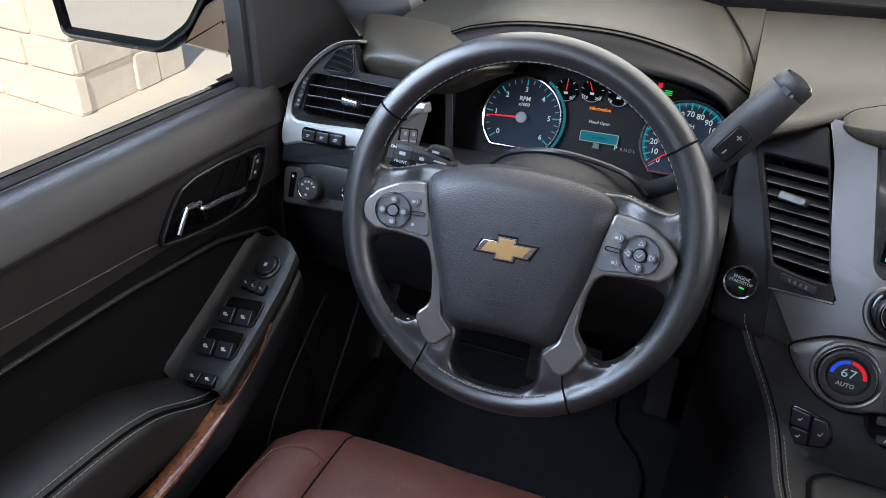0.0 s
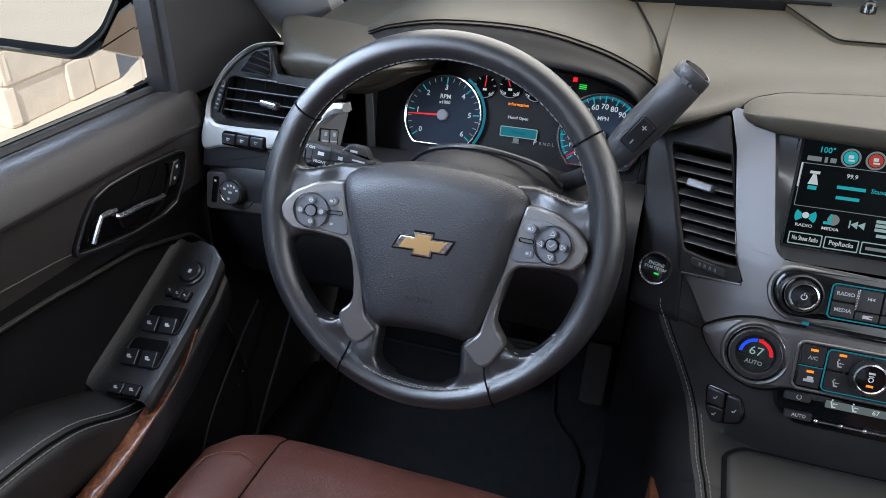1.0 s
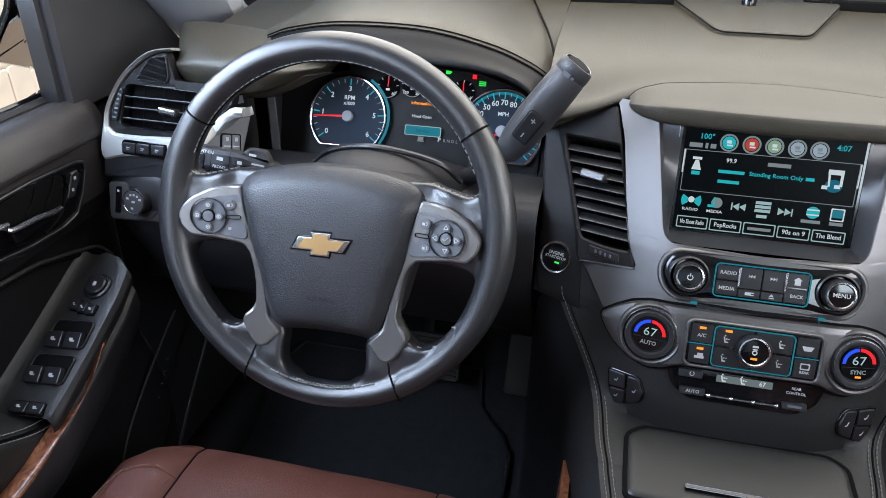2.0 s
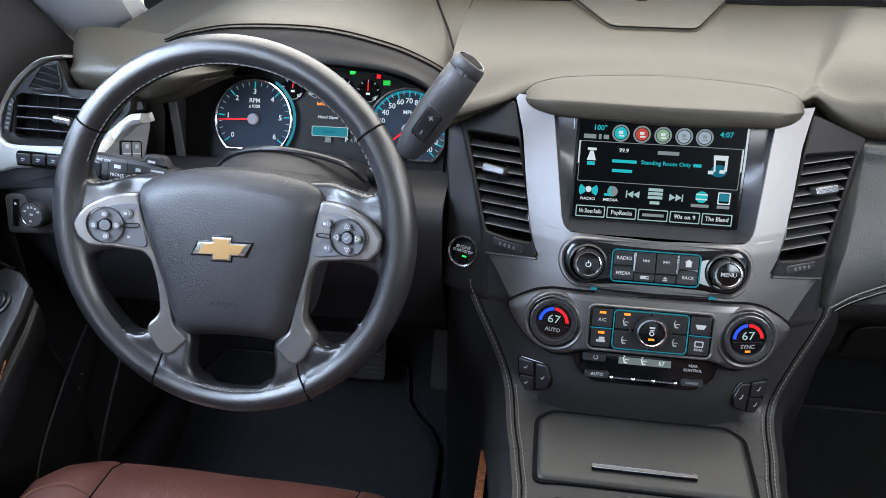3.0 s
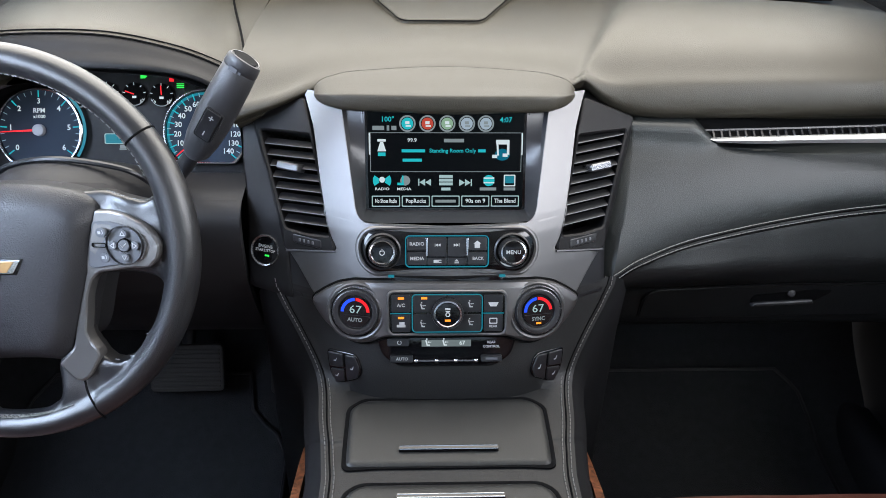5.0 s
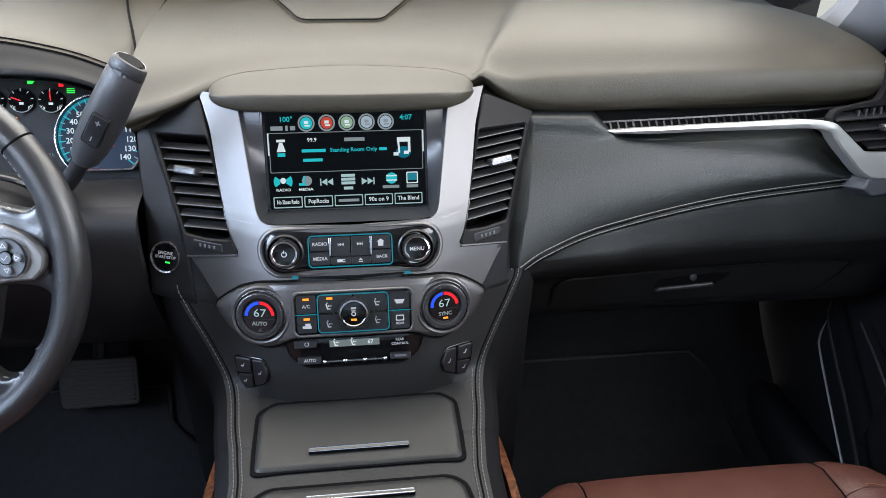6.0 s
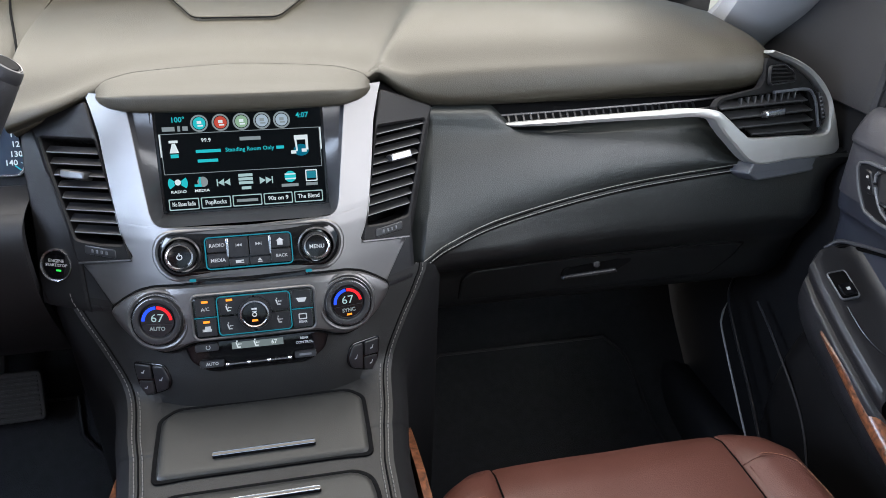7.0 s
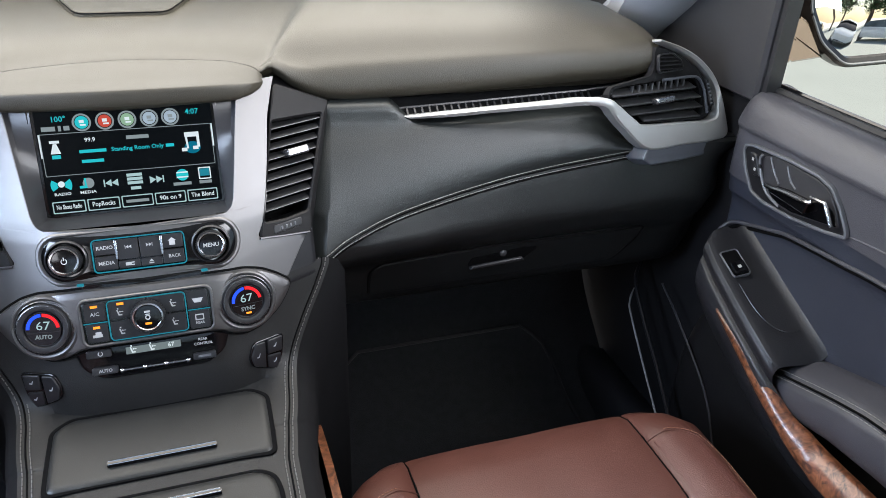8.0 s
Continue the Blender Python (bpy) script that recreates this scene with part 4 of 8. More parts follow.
for s, word in ((-1, "AUTO"), (1, "SYNC")):
    m = frame_from(fasc(s * 0.1005, 0.6085, 0.013), (1, s * 0.16, 0), (0, 0.40, 1))
    part("dial_socket", lathe([(0.0360, -0.02), (0.0358, -0.003), (0.0345, 0.0010), (0.0325, 0.0022), (0.0305, 0.0012), (0.0296, -0.002)], m, 48), SILVER, climate)
    part("chrome_ring", lathe([(0.0302, -0.004), (0.0300, 0.0016), (0.0291, 0.0022), (0.0284, 0.0008), (0.0282, -0.004)], m, 48), PULL, climate)
    k = part("temperature_dial", lathe([(0.0275, -0.006), (0.0275, 0.004), (0.0268, 0.0058), (0.0250, 0.0062), (0.0205, 0.0056), (0.0190, 0.0030), (0.0178, 0.0028)], m, 48), SATIN, climate)
    part("chrome_ring", lathe([(0.0262, 0.0045), (0.0260, 0.0066), (0.0256, 0.0067), (0.0250, 0.0050)], m, 48), PULL, k, "dark steel ring")
    part("dial_face", lathe([(0.0182, 0.001), (0.0180, 0.0045), (0.0004, 0.0045)], m, 48), GLOSS, k)
    f = m @ move(0, 0, 0.0048)
    part("cold_arc", arc(0.0134, 0.0170, 180, 94, f), L_BLUE, k)
    part("warm_arc", arc(0.0134, 0.0170, 90, 4, f), L_RED, k)
    words("67", 0.0130, f @ move(0, 0.0030), L_PALE, k, width=0.0140, bold=0.0)
    words(word, 0.0062, f @ move(0, -0.0090), L_GREY, k, bold=0.03)
    part("dial_divider", bars([(0, -0.0036, 0.0340, 0.0005)], f, 0.0002), SATIN, k)
    if s > 0:
        part("amber_lamp", bars([(0, -0.0140, 0.0060, 0.0022)], f), L_AMBER, k)

# ---- rear climate panel ----
rear = thing("rear_climate_panel", "gloss black rear climate panel with small grey display", "control panel", (0, 0.69, 0.55))
part("panel", bent(slab(rounded([(-0.0830, 0.5830), (0.0830, 0.5830), (0.0760, 0.5590), (0.0560, 0.5470), (-0.0560, 0.5470), (-0.0760, 0.5590)], 0.008, 5), 0.0035, -0.01, 0.001, I4, dish=1e-6)), GLOSS, rear)
QP = frame_from(fasc(0.0, 0.5650, 0.0048), (1, 0, 0), (0, 0.47, 1))
part("lit_display", bars([(-0.0005, 0.0098, 0.058, 0.0080)], QP, 0.0002), L_DIM, rear, "grey backlit strip display")
words("67", 0.0068, QP @ move(0.0180, 0.0098, 0.0003), L_WHITE, rear)
part("display_sign", figure(QP @ move(-0.022, 0.0098, 0.0001), 0.0060), L_WHITE, rear)
part("display_sign", figure(QP @ move(-0.002, 0.0098, 0.0001), 0.0060), L_WHITE, rear)
for x, y, w, h in ((-0.0570, 0.0110, 0.026, 0.0090), (-0.0530, -0.0085, 0.027, 0.0085), (0.0525, -0.0085, 0.025, 0.0080)):
    part("push_button", slab(rrect(w, h, 0.002, 3, x, y), 0.0018, -0.003, 0.0006, QP), SATIN, rear)
part("power_mark", arc(0.0018, 0.0027, 115, 425, QP @ move(-0.0555, 0.0110, 0.0016), 10), WHITE, rear)
words("AUTO", 0.0050, QP @ move(-0.0525, -0.0085, 0.0020), WHITE, rear)
words("REAR", 0.0042, QP @ move(0.0525, 0.0105, 0.0002), WHITE, rear)
words("CONTROL", 0.0042, QP @ move(0.0525, 0.0055, 0.0002), WHITE, rear)
part("print_bar", bars([(0.0525, -0.0085, 0.014, 0.0026)], QP, 0.0021), GREYBLUE, rear)
part("chrome_slider", slab(rrect(0.070, 0.0024, 0.001, 3, -0.0005, -0.0108), 0.0026, -0.001, 0.0008, QP), PULL, rear)
for x in (-0.036, -0.012, 0.0105, 0.0345):
    part("chrome_bead", lathe([(0.0005, 0.0), (0.0022, 0.001), (0.0022, 0.0026), (0.0005, 0.0036)], QP @ move(x, -0.0107), 14), CHROME, rear)


# ---- seat heater switches ----
def heater(s):
    o = [(0.1420, 0.5490), (0.1080, 0.5510), (0.1020, 0.5370), (0.1050, 0.5260), (0.1300, 0.5130), (0.1385, 0.5250)]
    o = [(s * (0.122 + (x - 0.122) * 1.10), 0.532 + (z - 0.532) * 1.12) for x, z in o]
    t = thing("seat_heater_switch", "black three-key seat heater switch in the console leather", "switch", fasc(s * 0.122, 0.513), group="seat heater switches")
    part("switch_frame", bent(slab(rounded(o, 0.006, 4), 0.0025, -0.008, 0.0012, I4, dish=1e-6)), GLOSS, t)
    for k in ([(0.1395, 0.5470), (0.1230, 0.5480), (0.1220, 0.5345), (0.1375, 0.5320)], [(0.1365, 0.5300), (0.1215, 0.5325), (0.1205, 0.5195), (0.1300, 0.5150), (0.1360, 0.5250)], [(0.1205, 0.5480), (0.1095, 0.5490), (0.1040, 0.5370), (0.1065, 0.5270), (0.1185, 0.5205)]):
        kk = [(s * (0.122 + (x - 0.122) * 1.10), 0.532 + (z - 0.532) * 1.12) for x, z in k]
        part("key", bent(slab(rounded(kk, 0.002, 3), 0.0045, 0.0, 0.001, I4, dish=1e-6)), SATIN, t)
        cx, cz = sum(p[0] for p in kk) / len(kk), sum(p[1] for p in kk) / len(kk)
        part("key_sign", bent(slab([(cx - 0.0022, cz - 0.0016), (cx + 0.0004, cz - 0.0016), (cx + 0.0020, cz + 0.0024), (cx + 0.0012, cz + 0.0024), (cx - 0.0002, cz - 0.0004), (cx - 0.0022, cz - 0.0004)], 0.0049, 0.0035, 0, I4)), GREY, t)
    return t


heater(-1)
heater(1)

# ---- start button ----
start = thing("start_button", "round chrome-ringed engine start button on the dashboard", "button", fasc(-0.2194, 0.6300))
SB = frame_from(fasc(-0.2194, 0.6468, 0.003), (1, -0.35, 0), (0, 0.40, 1))
part("chrome_ring", lathe([(0.0200, -0.012), (0.0200, 0.001), (0.0190, 0.003), (0.0172, 0.002), (0.0168, -0.002)], SB, 44), PULL, start)
part("button_face", lathe([(0.0166, -0.004), (0.0160, 0.0005), (0.0004, 0.0010)], SB, 44), GLOSS, start)
words("ENGINE", 0.0055, SB @ move(0, 0.0050, 0.0014), WHITE, start)
words("START/STOP", 0.0048, SB @ move(0, 0.0000, 0.0014), WHITE, start)
part("green_lamp", bars([(0.0030, -0.0060, 0.006, 0.0022)], SB, 0.0014), L_GREEN, start)

# ---- centre vents ----
V_OUT = [(0.683, 0.1945), (0.779, 0.2285)]
V_IN = [(0.683, 0.1375), (0.779, 0.1585)]


def centre_vent(s):
    t = thing("air_vent", "black upright air vent with thin slats and a bright tab", "air vent", fasc(s * 0.18, 0.66), group="dashboard vents")
    hole = rounded([(s * 0.1370, 0.680), (s * 0.1640, 0.677), (s * 0.1920, 0.678), (s * 0.2265, 0.775), (s * 0.1600, 0.779)], 0.004, 4)
    edge = rounded([(s * 0.1285, 0.664), (s * 0.1610, 0.658), (s * 0.1935, 0.652), (s * 0.2390, 0.788), (s * 0.1690, 0.818)], 0.006, 4)
    part("vent_frame", bent(ring(edge, hole, 0.0045, -0.03, 0.002, I4)), DUSK, t)
    part("bright_base", tube([fasc(s * x, z, 0.0050) for x, z in ((0.1290, 0.6650), (0.1600, 0.6590), (0.1905, 0.6535))], 0.0014, 6), TABS, t)
    for i in range(8 if s < 0 else 9):
        z = 0.6900 + 0.0109 * i if s < 0 else 0.6905 + 0.0101 * i
        fall = 0.0045 if s < 0 else 0.0
        a, b = s * (interp(z, V_IN) + 0.001), s * (interp(z - fall, V_OUT) - 0.001)
        bm = bmesh.new()
        pts = []
        for k in range(5):
            x, zz = a + (b - a) * k / 4, z - fall * k / 4
            f, g = fasc(x, zz, 0.001), fasc(x, zz, -0.018)
            g = V((f.x, g.y, f.z + 0.0015))
            pts.append([f + V((0, 0, 0.0007)), f + V((0, -0.0006, 0)), f - V((0, 0, 0.0007)), g - V((0, 0, 0.0005)), g + V((0, 0, 0.0005))])
        b = part("slat", loft(pts, closed=True, caps=True, bm=bm), RECESSED, t)
        # paler line on the slat's front edge, a highlight put into the colour
        part("slat_highlight", tube([p[1] for p in pts], 0.0006, 5), RUBBER, b)
    for k in range(6):
        u = (k + 0.7) / 6
        part("vane", loft([[fasc(s * (interp(z, V_IN) * (1 - u) + interp(z, V_OUT) * u), z, o) for o in (-0.016, -0.034)] for z in (0.685, 0.777)]), PLASTIC, t)
    tm = frame_from(fasc(s * 0.1865, 0.7425, 0.004), (1, s * 0.5, 0), (0, 0.5, 1))
    # same tab twice: darker metal at left, brighter at right, to set how lit each looks
    part("vent_tab", slab(rrect(0.032, 0.0100, 0.003, 4), 0.006, -0.010, 0.002, tm), TABS if s < 0 else PULL, t, "satin grey tab")
    part("thumb_wheel", bent(slab(rrect(0.036, 0.009, 0.002, 3, s * 0.1640, 0.6690), 0.0055, -0.004, 0.001, I4)), SATIN, t)
    for k in range(4):
        part("wheel_rib", bent(slab(rrect(0.0022, 0.0035, 0.0005, 2, s * (0.1560 + 0.0055 * k), 0.6688), 0.0066, 0.002, 0.0003, I4)), RUBBER, t)
    return t


centre_vent(-1)
centre_vent(1)

# ---- steering wheel parts ----
RIM_C = V((0.001, -0.0036, 0.0108))


def rim_at(a, b, grow=0.0):
    """A point of the rim's skin: a round the wheel, b round the grip, in degrees."""
    a, b = radians(a), radians(b)
    flank, low = abs(math.cos(a)) ** 8, max(0.0, -math.sin(a)) ** 6
    r, w = 0.1866 - 0.0026 * flank + 0.0028 * low, 0.0153 + 0.0026 * flank - 0.0012 * low + grow
    k = r + w * math.cos(b)
    return RIM_C + V((k * math.cos(a), k * math.sin(a), (0.0178 + grow) * math.sin(b)))


def cast(bm, m, lift):
    """Lays a flat shape on the wheel, raised point by point by lift(x, y)."""
    for v in bm.verts:
        v.co.z += lift(v.co.x, v.co.y)
    bm.transform(m)
    return bm


def relief(points):
    """A smooth height over the plane from a few known heights (x, y, z)."""
    def height(x, y):
        num = den = 0.0
        for px, py, pz in points:
            w = 1.0 / ((abs(x) - px) ** 2 + (y - py) ** 2 + 1e-5) ** 1.5
            num, den = num + w * pz, den + w
        return num / den
    return height


spoke_z = relief([(0.167, -0.002, 0.0290), (0.140, 0.0, 0.0265), (0.118, 0.005, 0.0225), (0.104, 0.028, 0.0150), (0.096, -0.020, 0.0165), (0.092, -0.036, 0.0135), (0.080, -0.070, 0.0140), (0.077, -0.098, 0.0165), (0.075, -0.135, 0.0225), (0.055, -0.128, 0.0190), (0.095, -0.117, 0.0215)])
hub = [(0.0, 0.0605), (0.030, 0.0598), (0.060, 0.0565), (0.086, 0.0500), (0.1010, 0.0405), (0.1050, 0.0290), (0.0995, 0.000), (0.0925, -0.028), (0.0800, -0.068), (0.0725, -0.100), (0.0655, -0.117), (0.0540, -0.1262), (0.030, -0.1228), (0.0, -0.1220)]
leather_z = relief([(0.175, 0.0, 0.022), (0.165, 0.045, 0.016), (0.140, 0.045, 0.012), (0.105, 0.048, 0.003), (0.130, 0.0, 0.014), (0.095, 0.0, 0.004), (0.080, -0.080, 0.004), (0.080, -0.130, 0.017), (0.060, -0.165, 0.021), (0.110, -0.135, 0.020), (0.145, -0.105, 0.020), (0.090, -0.105, 0.010)])
bm = loft([[rim_at(2.5 * i, 360 * j / 22) for j in range(22)] for i in range(144)] + [[rim_at(0, 360 * j / 22) for j in range(22)]], closed=True)
bmesh.ops.remove_doubles(bm, verts=bm.verts[:], dist=1e-5)
arm_o = [(0.080, 0.0500), (0.1090, 0.0505), (0.1300, 0.0445), (0.1480, 0.0400), (0.1590, 0.0420), (0.1650, 0.0560), (0.1740, 0.0640), (0.1840, 0.040), (0.1840, -0.050), (0.1740, -0.066), (0.1665, -0.052), (0.1610, -0.040), (0.1500, -0.0350), (0.1300, -0.0325), (0.0957, -0.0350), (0.080, -0.0380)]
leg_o = [(0.056, -0.100), (0.0760, -0.092), (0.0830, -0.106), (0.0930, -0.1190), (0.1030, -0.1255), (0.1150, -0.1260), (0.1260, -0.1195), (0.1400, -0.1030), (0.1540, -0.0830), (0.1640, -0.0800), (0.1560, -0.1050), (0.1300, -0.1390), (0.1000, -0.1620), (0.0600, -0.1800), (0.0300, -0.1860), (0.0280, -0.1770), (0.0400, -0.1715), (0.0480, -0.1620), (0.0490, -0.1480), (0.0460, -0.130)]
for s in (-1, 1):
    for o in (arm_o, leg_o):
        sl = slab(rounded([(s * x, y) for x, y in o], 0.006, 4), 0.0, -0.026, 0.006, I4, dish=1e-5)
        me = bpy.data.meshes.new("tmp")
        cast(sl, I4, leather_z)
        sl.to_mesh(me)
        sl.free()
        bm.from_mesh(me)
        bpy.data.meshes.remove(me)
bm.transform(WM)
bmesh.ops.recalc_face_normals(bm, faces=bm.faces[:])
leather = part("leather_rim", bm, LEATHER, wheel, "black grained leather rim and spokes")
rm = leather.modifiers.new("melt", "REMESH")
rm.mode, rm.voxel_size, rm.use_smooth_shade = "VOXEL", 0.0021, True
sm = leather.modifiers.new("soften", "SMOOTH")
sm.factor, sm.iterations = 0.5, 9

for a in (35.5, 144.6):
    part("rim_seam", tube([WM @ rim_at(a, b, 0.0001) for b in range(-40, 225, 12)], 0.0011, 6), VOID, wheel)
for s in (-1, 1):
    part("rim_seam", tube(crom([WM @ V((s * x, y, z)) for x, y, z in ((0.0770, -0.1430, 0.0235), (0.0800, -0.1540, 0.0268), (0.0850, -0.1660, 0.0282), (0.0890, -0.1770, 0.0262), (0.0920, -0.1860, 0.0200))], 18), 0.0011, 6), VOID, wheel)


def rim_in(a0, a1, b=152, n=60):
    """A line on the rim's inner side."""
    return [WM @ rim_at(a0 + (a1 - a0) * i / n, b, 0.0002) for i in range(n + 1)]


part("rim_stitching", stitch(rim_in(24, 156, 158), 0.0048, 0.0022, 0.00065), THREAD, wheel)
part("rim_groove", tube(rim_in(24, 156, 166), 0.0007, 5), VOID, wheel)
for s in (-1, 1):
    line = crom([WM @ V((s * x, y, z)) for x, y, z in ((0.1640, -0.0450, 0.0120), (0.1640, -0.0560, 0.0125), (0.1580, -0.0740, 0.0125), (0.1450, -0.0960, 0.0125), (0.1320, -0.1140, 0.0130), (0.1240, -0.1225, 0.0130), (0.1140, -0.1262, 0.0120), (0.1050, -0.1250, 0.0110))], 50)
    part("opening_stitching", stitch(line, 0.0048, 0.0022, 0.00065), THREAD, wheel)
    part("opening_groove", tube([p + WM.to_3x3() @ V((0, 0, -0.0018)) for p in line], 0.0007, 5), VOID, wheel)
    part("spoke_stitching", stitch(crom([WM @ V((s * x, y, z)) for x, y, z in ((0.1100, 0.0508, 0.0), (0.1300, 0.0452, 0.0080), (0.1480, 0.0410, 0.0115), (0.1585, 0.0430, 0.0140), (0.1640, 0.0560, 0.0150), (0.1625, 0.0700, 0.0150))], 26)), THREAD, wheel)
line = rim_in(250, 290, 150)
for z in (0.0, 0.0058):
    part("rim_stitching", stitch([p + WM.to_3x3() @ V((0, 0, z - 0.002)) for p in line], 0.0042, 0.0018, 0.0006), THREAD, wheel)
bm = bmesh.new()
for i, (p, q) in enumerate(zip(line, line[1:])):
    o, g = WM.to_3x3() @ V((0, 0, 0.0038)), WM.to_3x3() @ V((0, 0, -0.002))
    tube([p + g, q + o] if i % 2 else [p + o, q + g], 0.0005, 5, bm)
part("cross_stitching", bm, THREAD, wheel)

# airbag cover: a broad soft bevel round a slightly domed face
hub_o = rounded(mirrored(hub), 0.012, 5)
rows = []
for k, z in ((1.0, -0.030), (1.0, 0.002), (0.992, 0.0068), (0.972, 0.0110), (0.940, 0.0155), (0.900, 0.0200), (0.860, 0.0240), (0.825, 0.0268), (0.790, 0.0285), (0.750, 0.0295), (0.68, 0.0305), (0.56, 0.0315), (0.42, 0.0323), (0.26, 0.0328), (0.1, 0.0330)):
    rows.append([WM @ V((x * k, -0.033 + (y + 0.033) * k, z)) for x, y in hub_o])
part("airbag_cover", loft(rows, closed=True, caps=True), BAG, wheel)
part("hub_back", slab(rounded(mirrored([(x * 0.97, y * 0.97) for x, y in hub]), 0.01, 3), -0.012, -0.075, 0.01, WM), PLASTIC, wheel)
for s in (-1, 1):
    F = (lambda pts: [(x * s, y) for x, y in pts])
    pod = [(0.1010, 0.0325), (0.1180, 0.0318), (0.1320, 0.0288), (0.1535, 0.0180), (0.1640, 0.0070), (0.1690, -0.0020), (0.1660, -0.0150), (0.1550, -0.0258), (0.1310, -0.0270), (0.1000, -0.0320), (0.0915, -0.0400), (0.0860, -0.0570), (0.0830, -0.0780), (0.0815, -0.0940), (0.0850, -0.1030), (0.0935, -0.1110), (0.0955, -0.1180), (0.0835, -0.1385), (0.0745, -0.1452), (0.0660, -0.1430), (0.0500, -0.1270), (0.0580, -0.1180), (0.0660, -0.1100), (0.0745, -0.0700), (0.0860, -0.0280), (0.0960, 0.0100)]
    part("silver_spoke", cast(slab(rounded(F(pod), 0.004, 4), 0.0, -0.016, 0.0028, I4), WM, spoke_z), SPOKE, wheel, "satin silver spoke trim")
    keypad = [(0.0990, 0.0222), (0.1180, 0.0218), (0.1330, 0.0182), (0.1510, 0.0085), (0.1556, -0.0015), (0.1485, -0.0178), (0.1300, -0.0215), (0.0960, -0.0268), (0.0910, -0.0230)]
    kp = part("key_pad", cast(slab(rounded(F(keypad), 0.004, 4), 0.0014, -0.008, 0.0010, I4), WM, spoke_z), RUBBER, wheel, "dark grey rubber key pad")
    pz = V((s * 0.1327, -0.0020, spoke_z(0.1327, -0.002) + 0.0013))
    pm = WM @ Matrix.Translation(pz) @ Matrix.Rotation(radians(-s * 11), 4, "Y")
    part("round_pad", ring(oval(0.0400, 0.0400, 32), oval(0.0384, 0.0384, 32), 0.0007, -0.002, 0.0002, pm), SATIN, kp)
    part("round_button", lathe([(0.0062, -0.002), (0.0058, 0.0012), (0.0004, 0.0015)], pm, 20), RUBBER, kp)
    part("button_gap", ring(oval(0.0140, 0.0140, 24), oval(0.0126, 0.0126, 24), 0.0006, -0.002, 0, pm), VOID, kp)
    if s > 0:
        part("tick_mark", tube([pm @ V(p) for p in ((-0.0028, 0.0004, 0.0016), (-0.0008, -0.0018, 0.0016), (0.0032, 0.0024, 0.0016))], 0.0005, 5), WHITE, kp)
    for a in (0, 90, 180, 270):
        am = pm @ Matrix.Rotation(radians(a), 4, "Z") @ move(0.0119, 0)
        part("arrow_key", slab(oval(0.0085, 0.0090, 20), 0.0012, 0.0, 0.0005, am), RUBBER, kp)
        if s > 0:
            part("key_mark", ring([(0.0030, 0.0), (-0.0020, 0.0030), (-0.0020, -0.0030)], [(0.0018, 0.0), (-0.0013, 0.0018), (-0.0013, -0.0018)], 0.0015, 0, 0, am), WHITE, kp)
        else:
            part("key_mark", ring(oval(0.0046, 0.0046, 12), oval(0.0034, 0.0026, 12), 0.0015, 0, 0, am), WHITE, kp)
            part("key_mark", bars([(0, 0, 0.0016, 0.0016)], am, 0.0016), WHITE, kp)
    for y in (0.0108, -0.0150):
        bx = 0.1095
        bmk = WM @ Matrix.Translation((s * bx, y, spoke_z(bx, y) + 0.0012)) @ Matrix.Rotation(radians(-s * 18), 4, "Y")
        part("small_key", slab(oval(0.0125, 0.0100, 20), 0.0012, -0.002, 0.0006, bmk), RUBBER, kp)
        part("key_mark", bars([(-0.0012, 0, 0.0034, 0.0028)], bmk, 0.0015), WHITE, kp)
        part("key_mark", arc(0.0018, 0.0026, -60, 60, bmk @ move(0.0008, 0.0004), 6, 0.0015), WHITE, kp)
    bmk = WM @ Matrix.Translation((s * 0.1060, -0.0020, spoke_z(0.106, -0.002) + 0.0015)) @ Matrix.Rotation(radians(-s * 18), 4, "Y")
    part("key_divider", ring(rrect(0.0170, 0.0046, 0.002, 4), rrect(0.0158, 0.0034, 0.0016, 4), 0.0003, -0.001, 0, bmk), VOID, kp)
# emblem: a slanted cross on a chrome base
em = WM @ move(0.0010, -0.0195, 0.0322)


def cross(k, h, b):
    """The emblem's slanted cross: half length k, half height h, half bar height b."""
    t = 0.35 * h
    return [(-0.0105 * k / 0.034, h), (0.0115 * k / 0.034, h), (0.0105 * k / 0.034, b), (k, b), (k - 0.0080, -b), (0.0110 * k / 0.034, -b), (0.0100 * k / 0.034, -h), (-0.0120 * k / 0.034, -h), (-0.0110 * k / 0.034, -b), (-k, -b), (-k + 0.0080, b), (-0.0100 * k / 0.034, b)]


base = part("emblem_base", slab(cross(0.0350, 0.0142, 0.0082), 0.0012, -0.004, 0.0005, em), GLOSS, wheel, "gloss black emblem base")
part("emblem_edge", slab(cross(0.0325, 0.0122, 0.0066), 0.0026, 0, 0.0005, em), CHROME, base, "chrome emblem edge")
part("emblem_face", slab(cross(0.0265, 0.0106, 0.0054), 0.0034, 0, 0.0005, em), GOLD, base, "gold cross-shaped emblem")
words("AIRBAG", 0.0092, WM @ move(0.001, -0.0790, 0.0318), PLASTIC, wheel)
part("airbag_sign", bars([(0, -0.0655, 0.009, 0.0014)], WM, 0.0322), PLASTIC, wheel)
part("airbag_sign", bars([(0.003, -0.0630, 0.004, 0.003)], WM, 0.0323), PLASTIC, wheel)


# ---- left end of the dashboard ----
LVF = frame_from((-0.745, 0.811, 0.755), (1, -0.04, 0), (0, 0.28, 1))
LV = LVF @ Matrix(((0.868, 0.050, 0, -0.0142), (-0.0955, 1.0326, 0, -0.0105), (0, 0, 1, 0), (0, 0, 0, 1)))
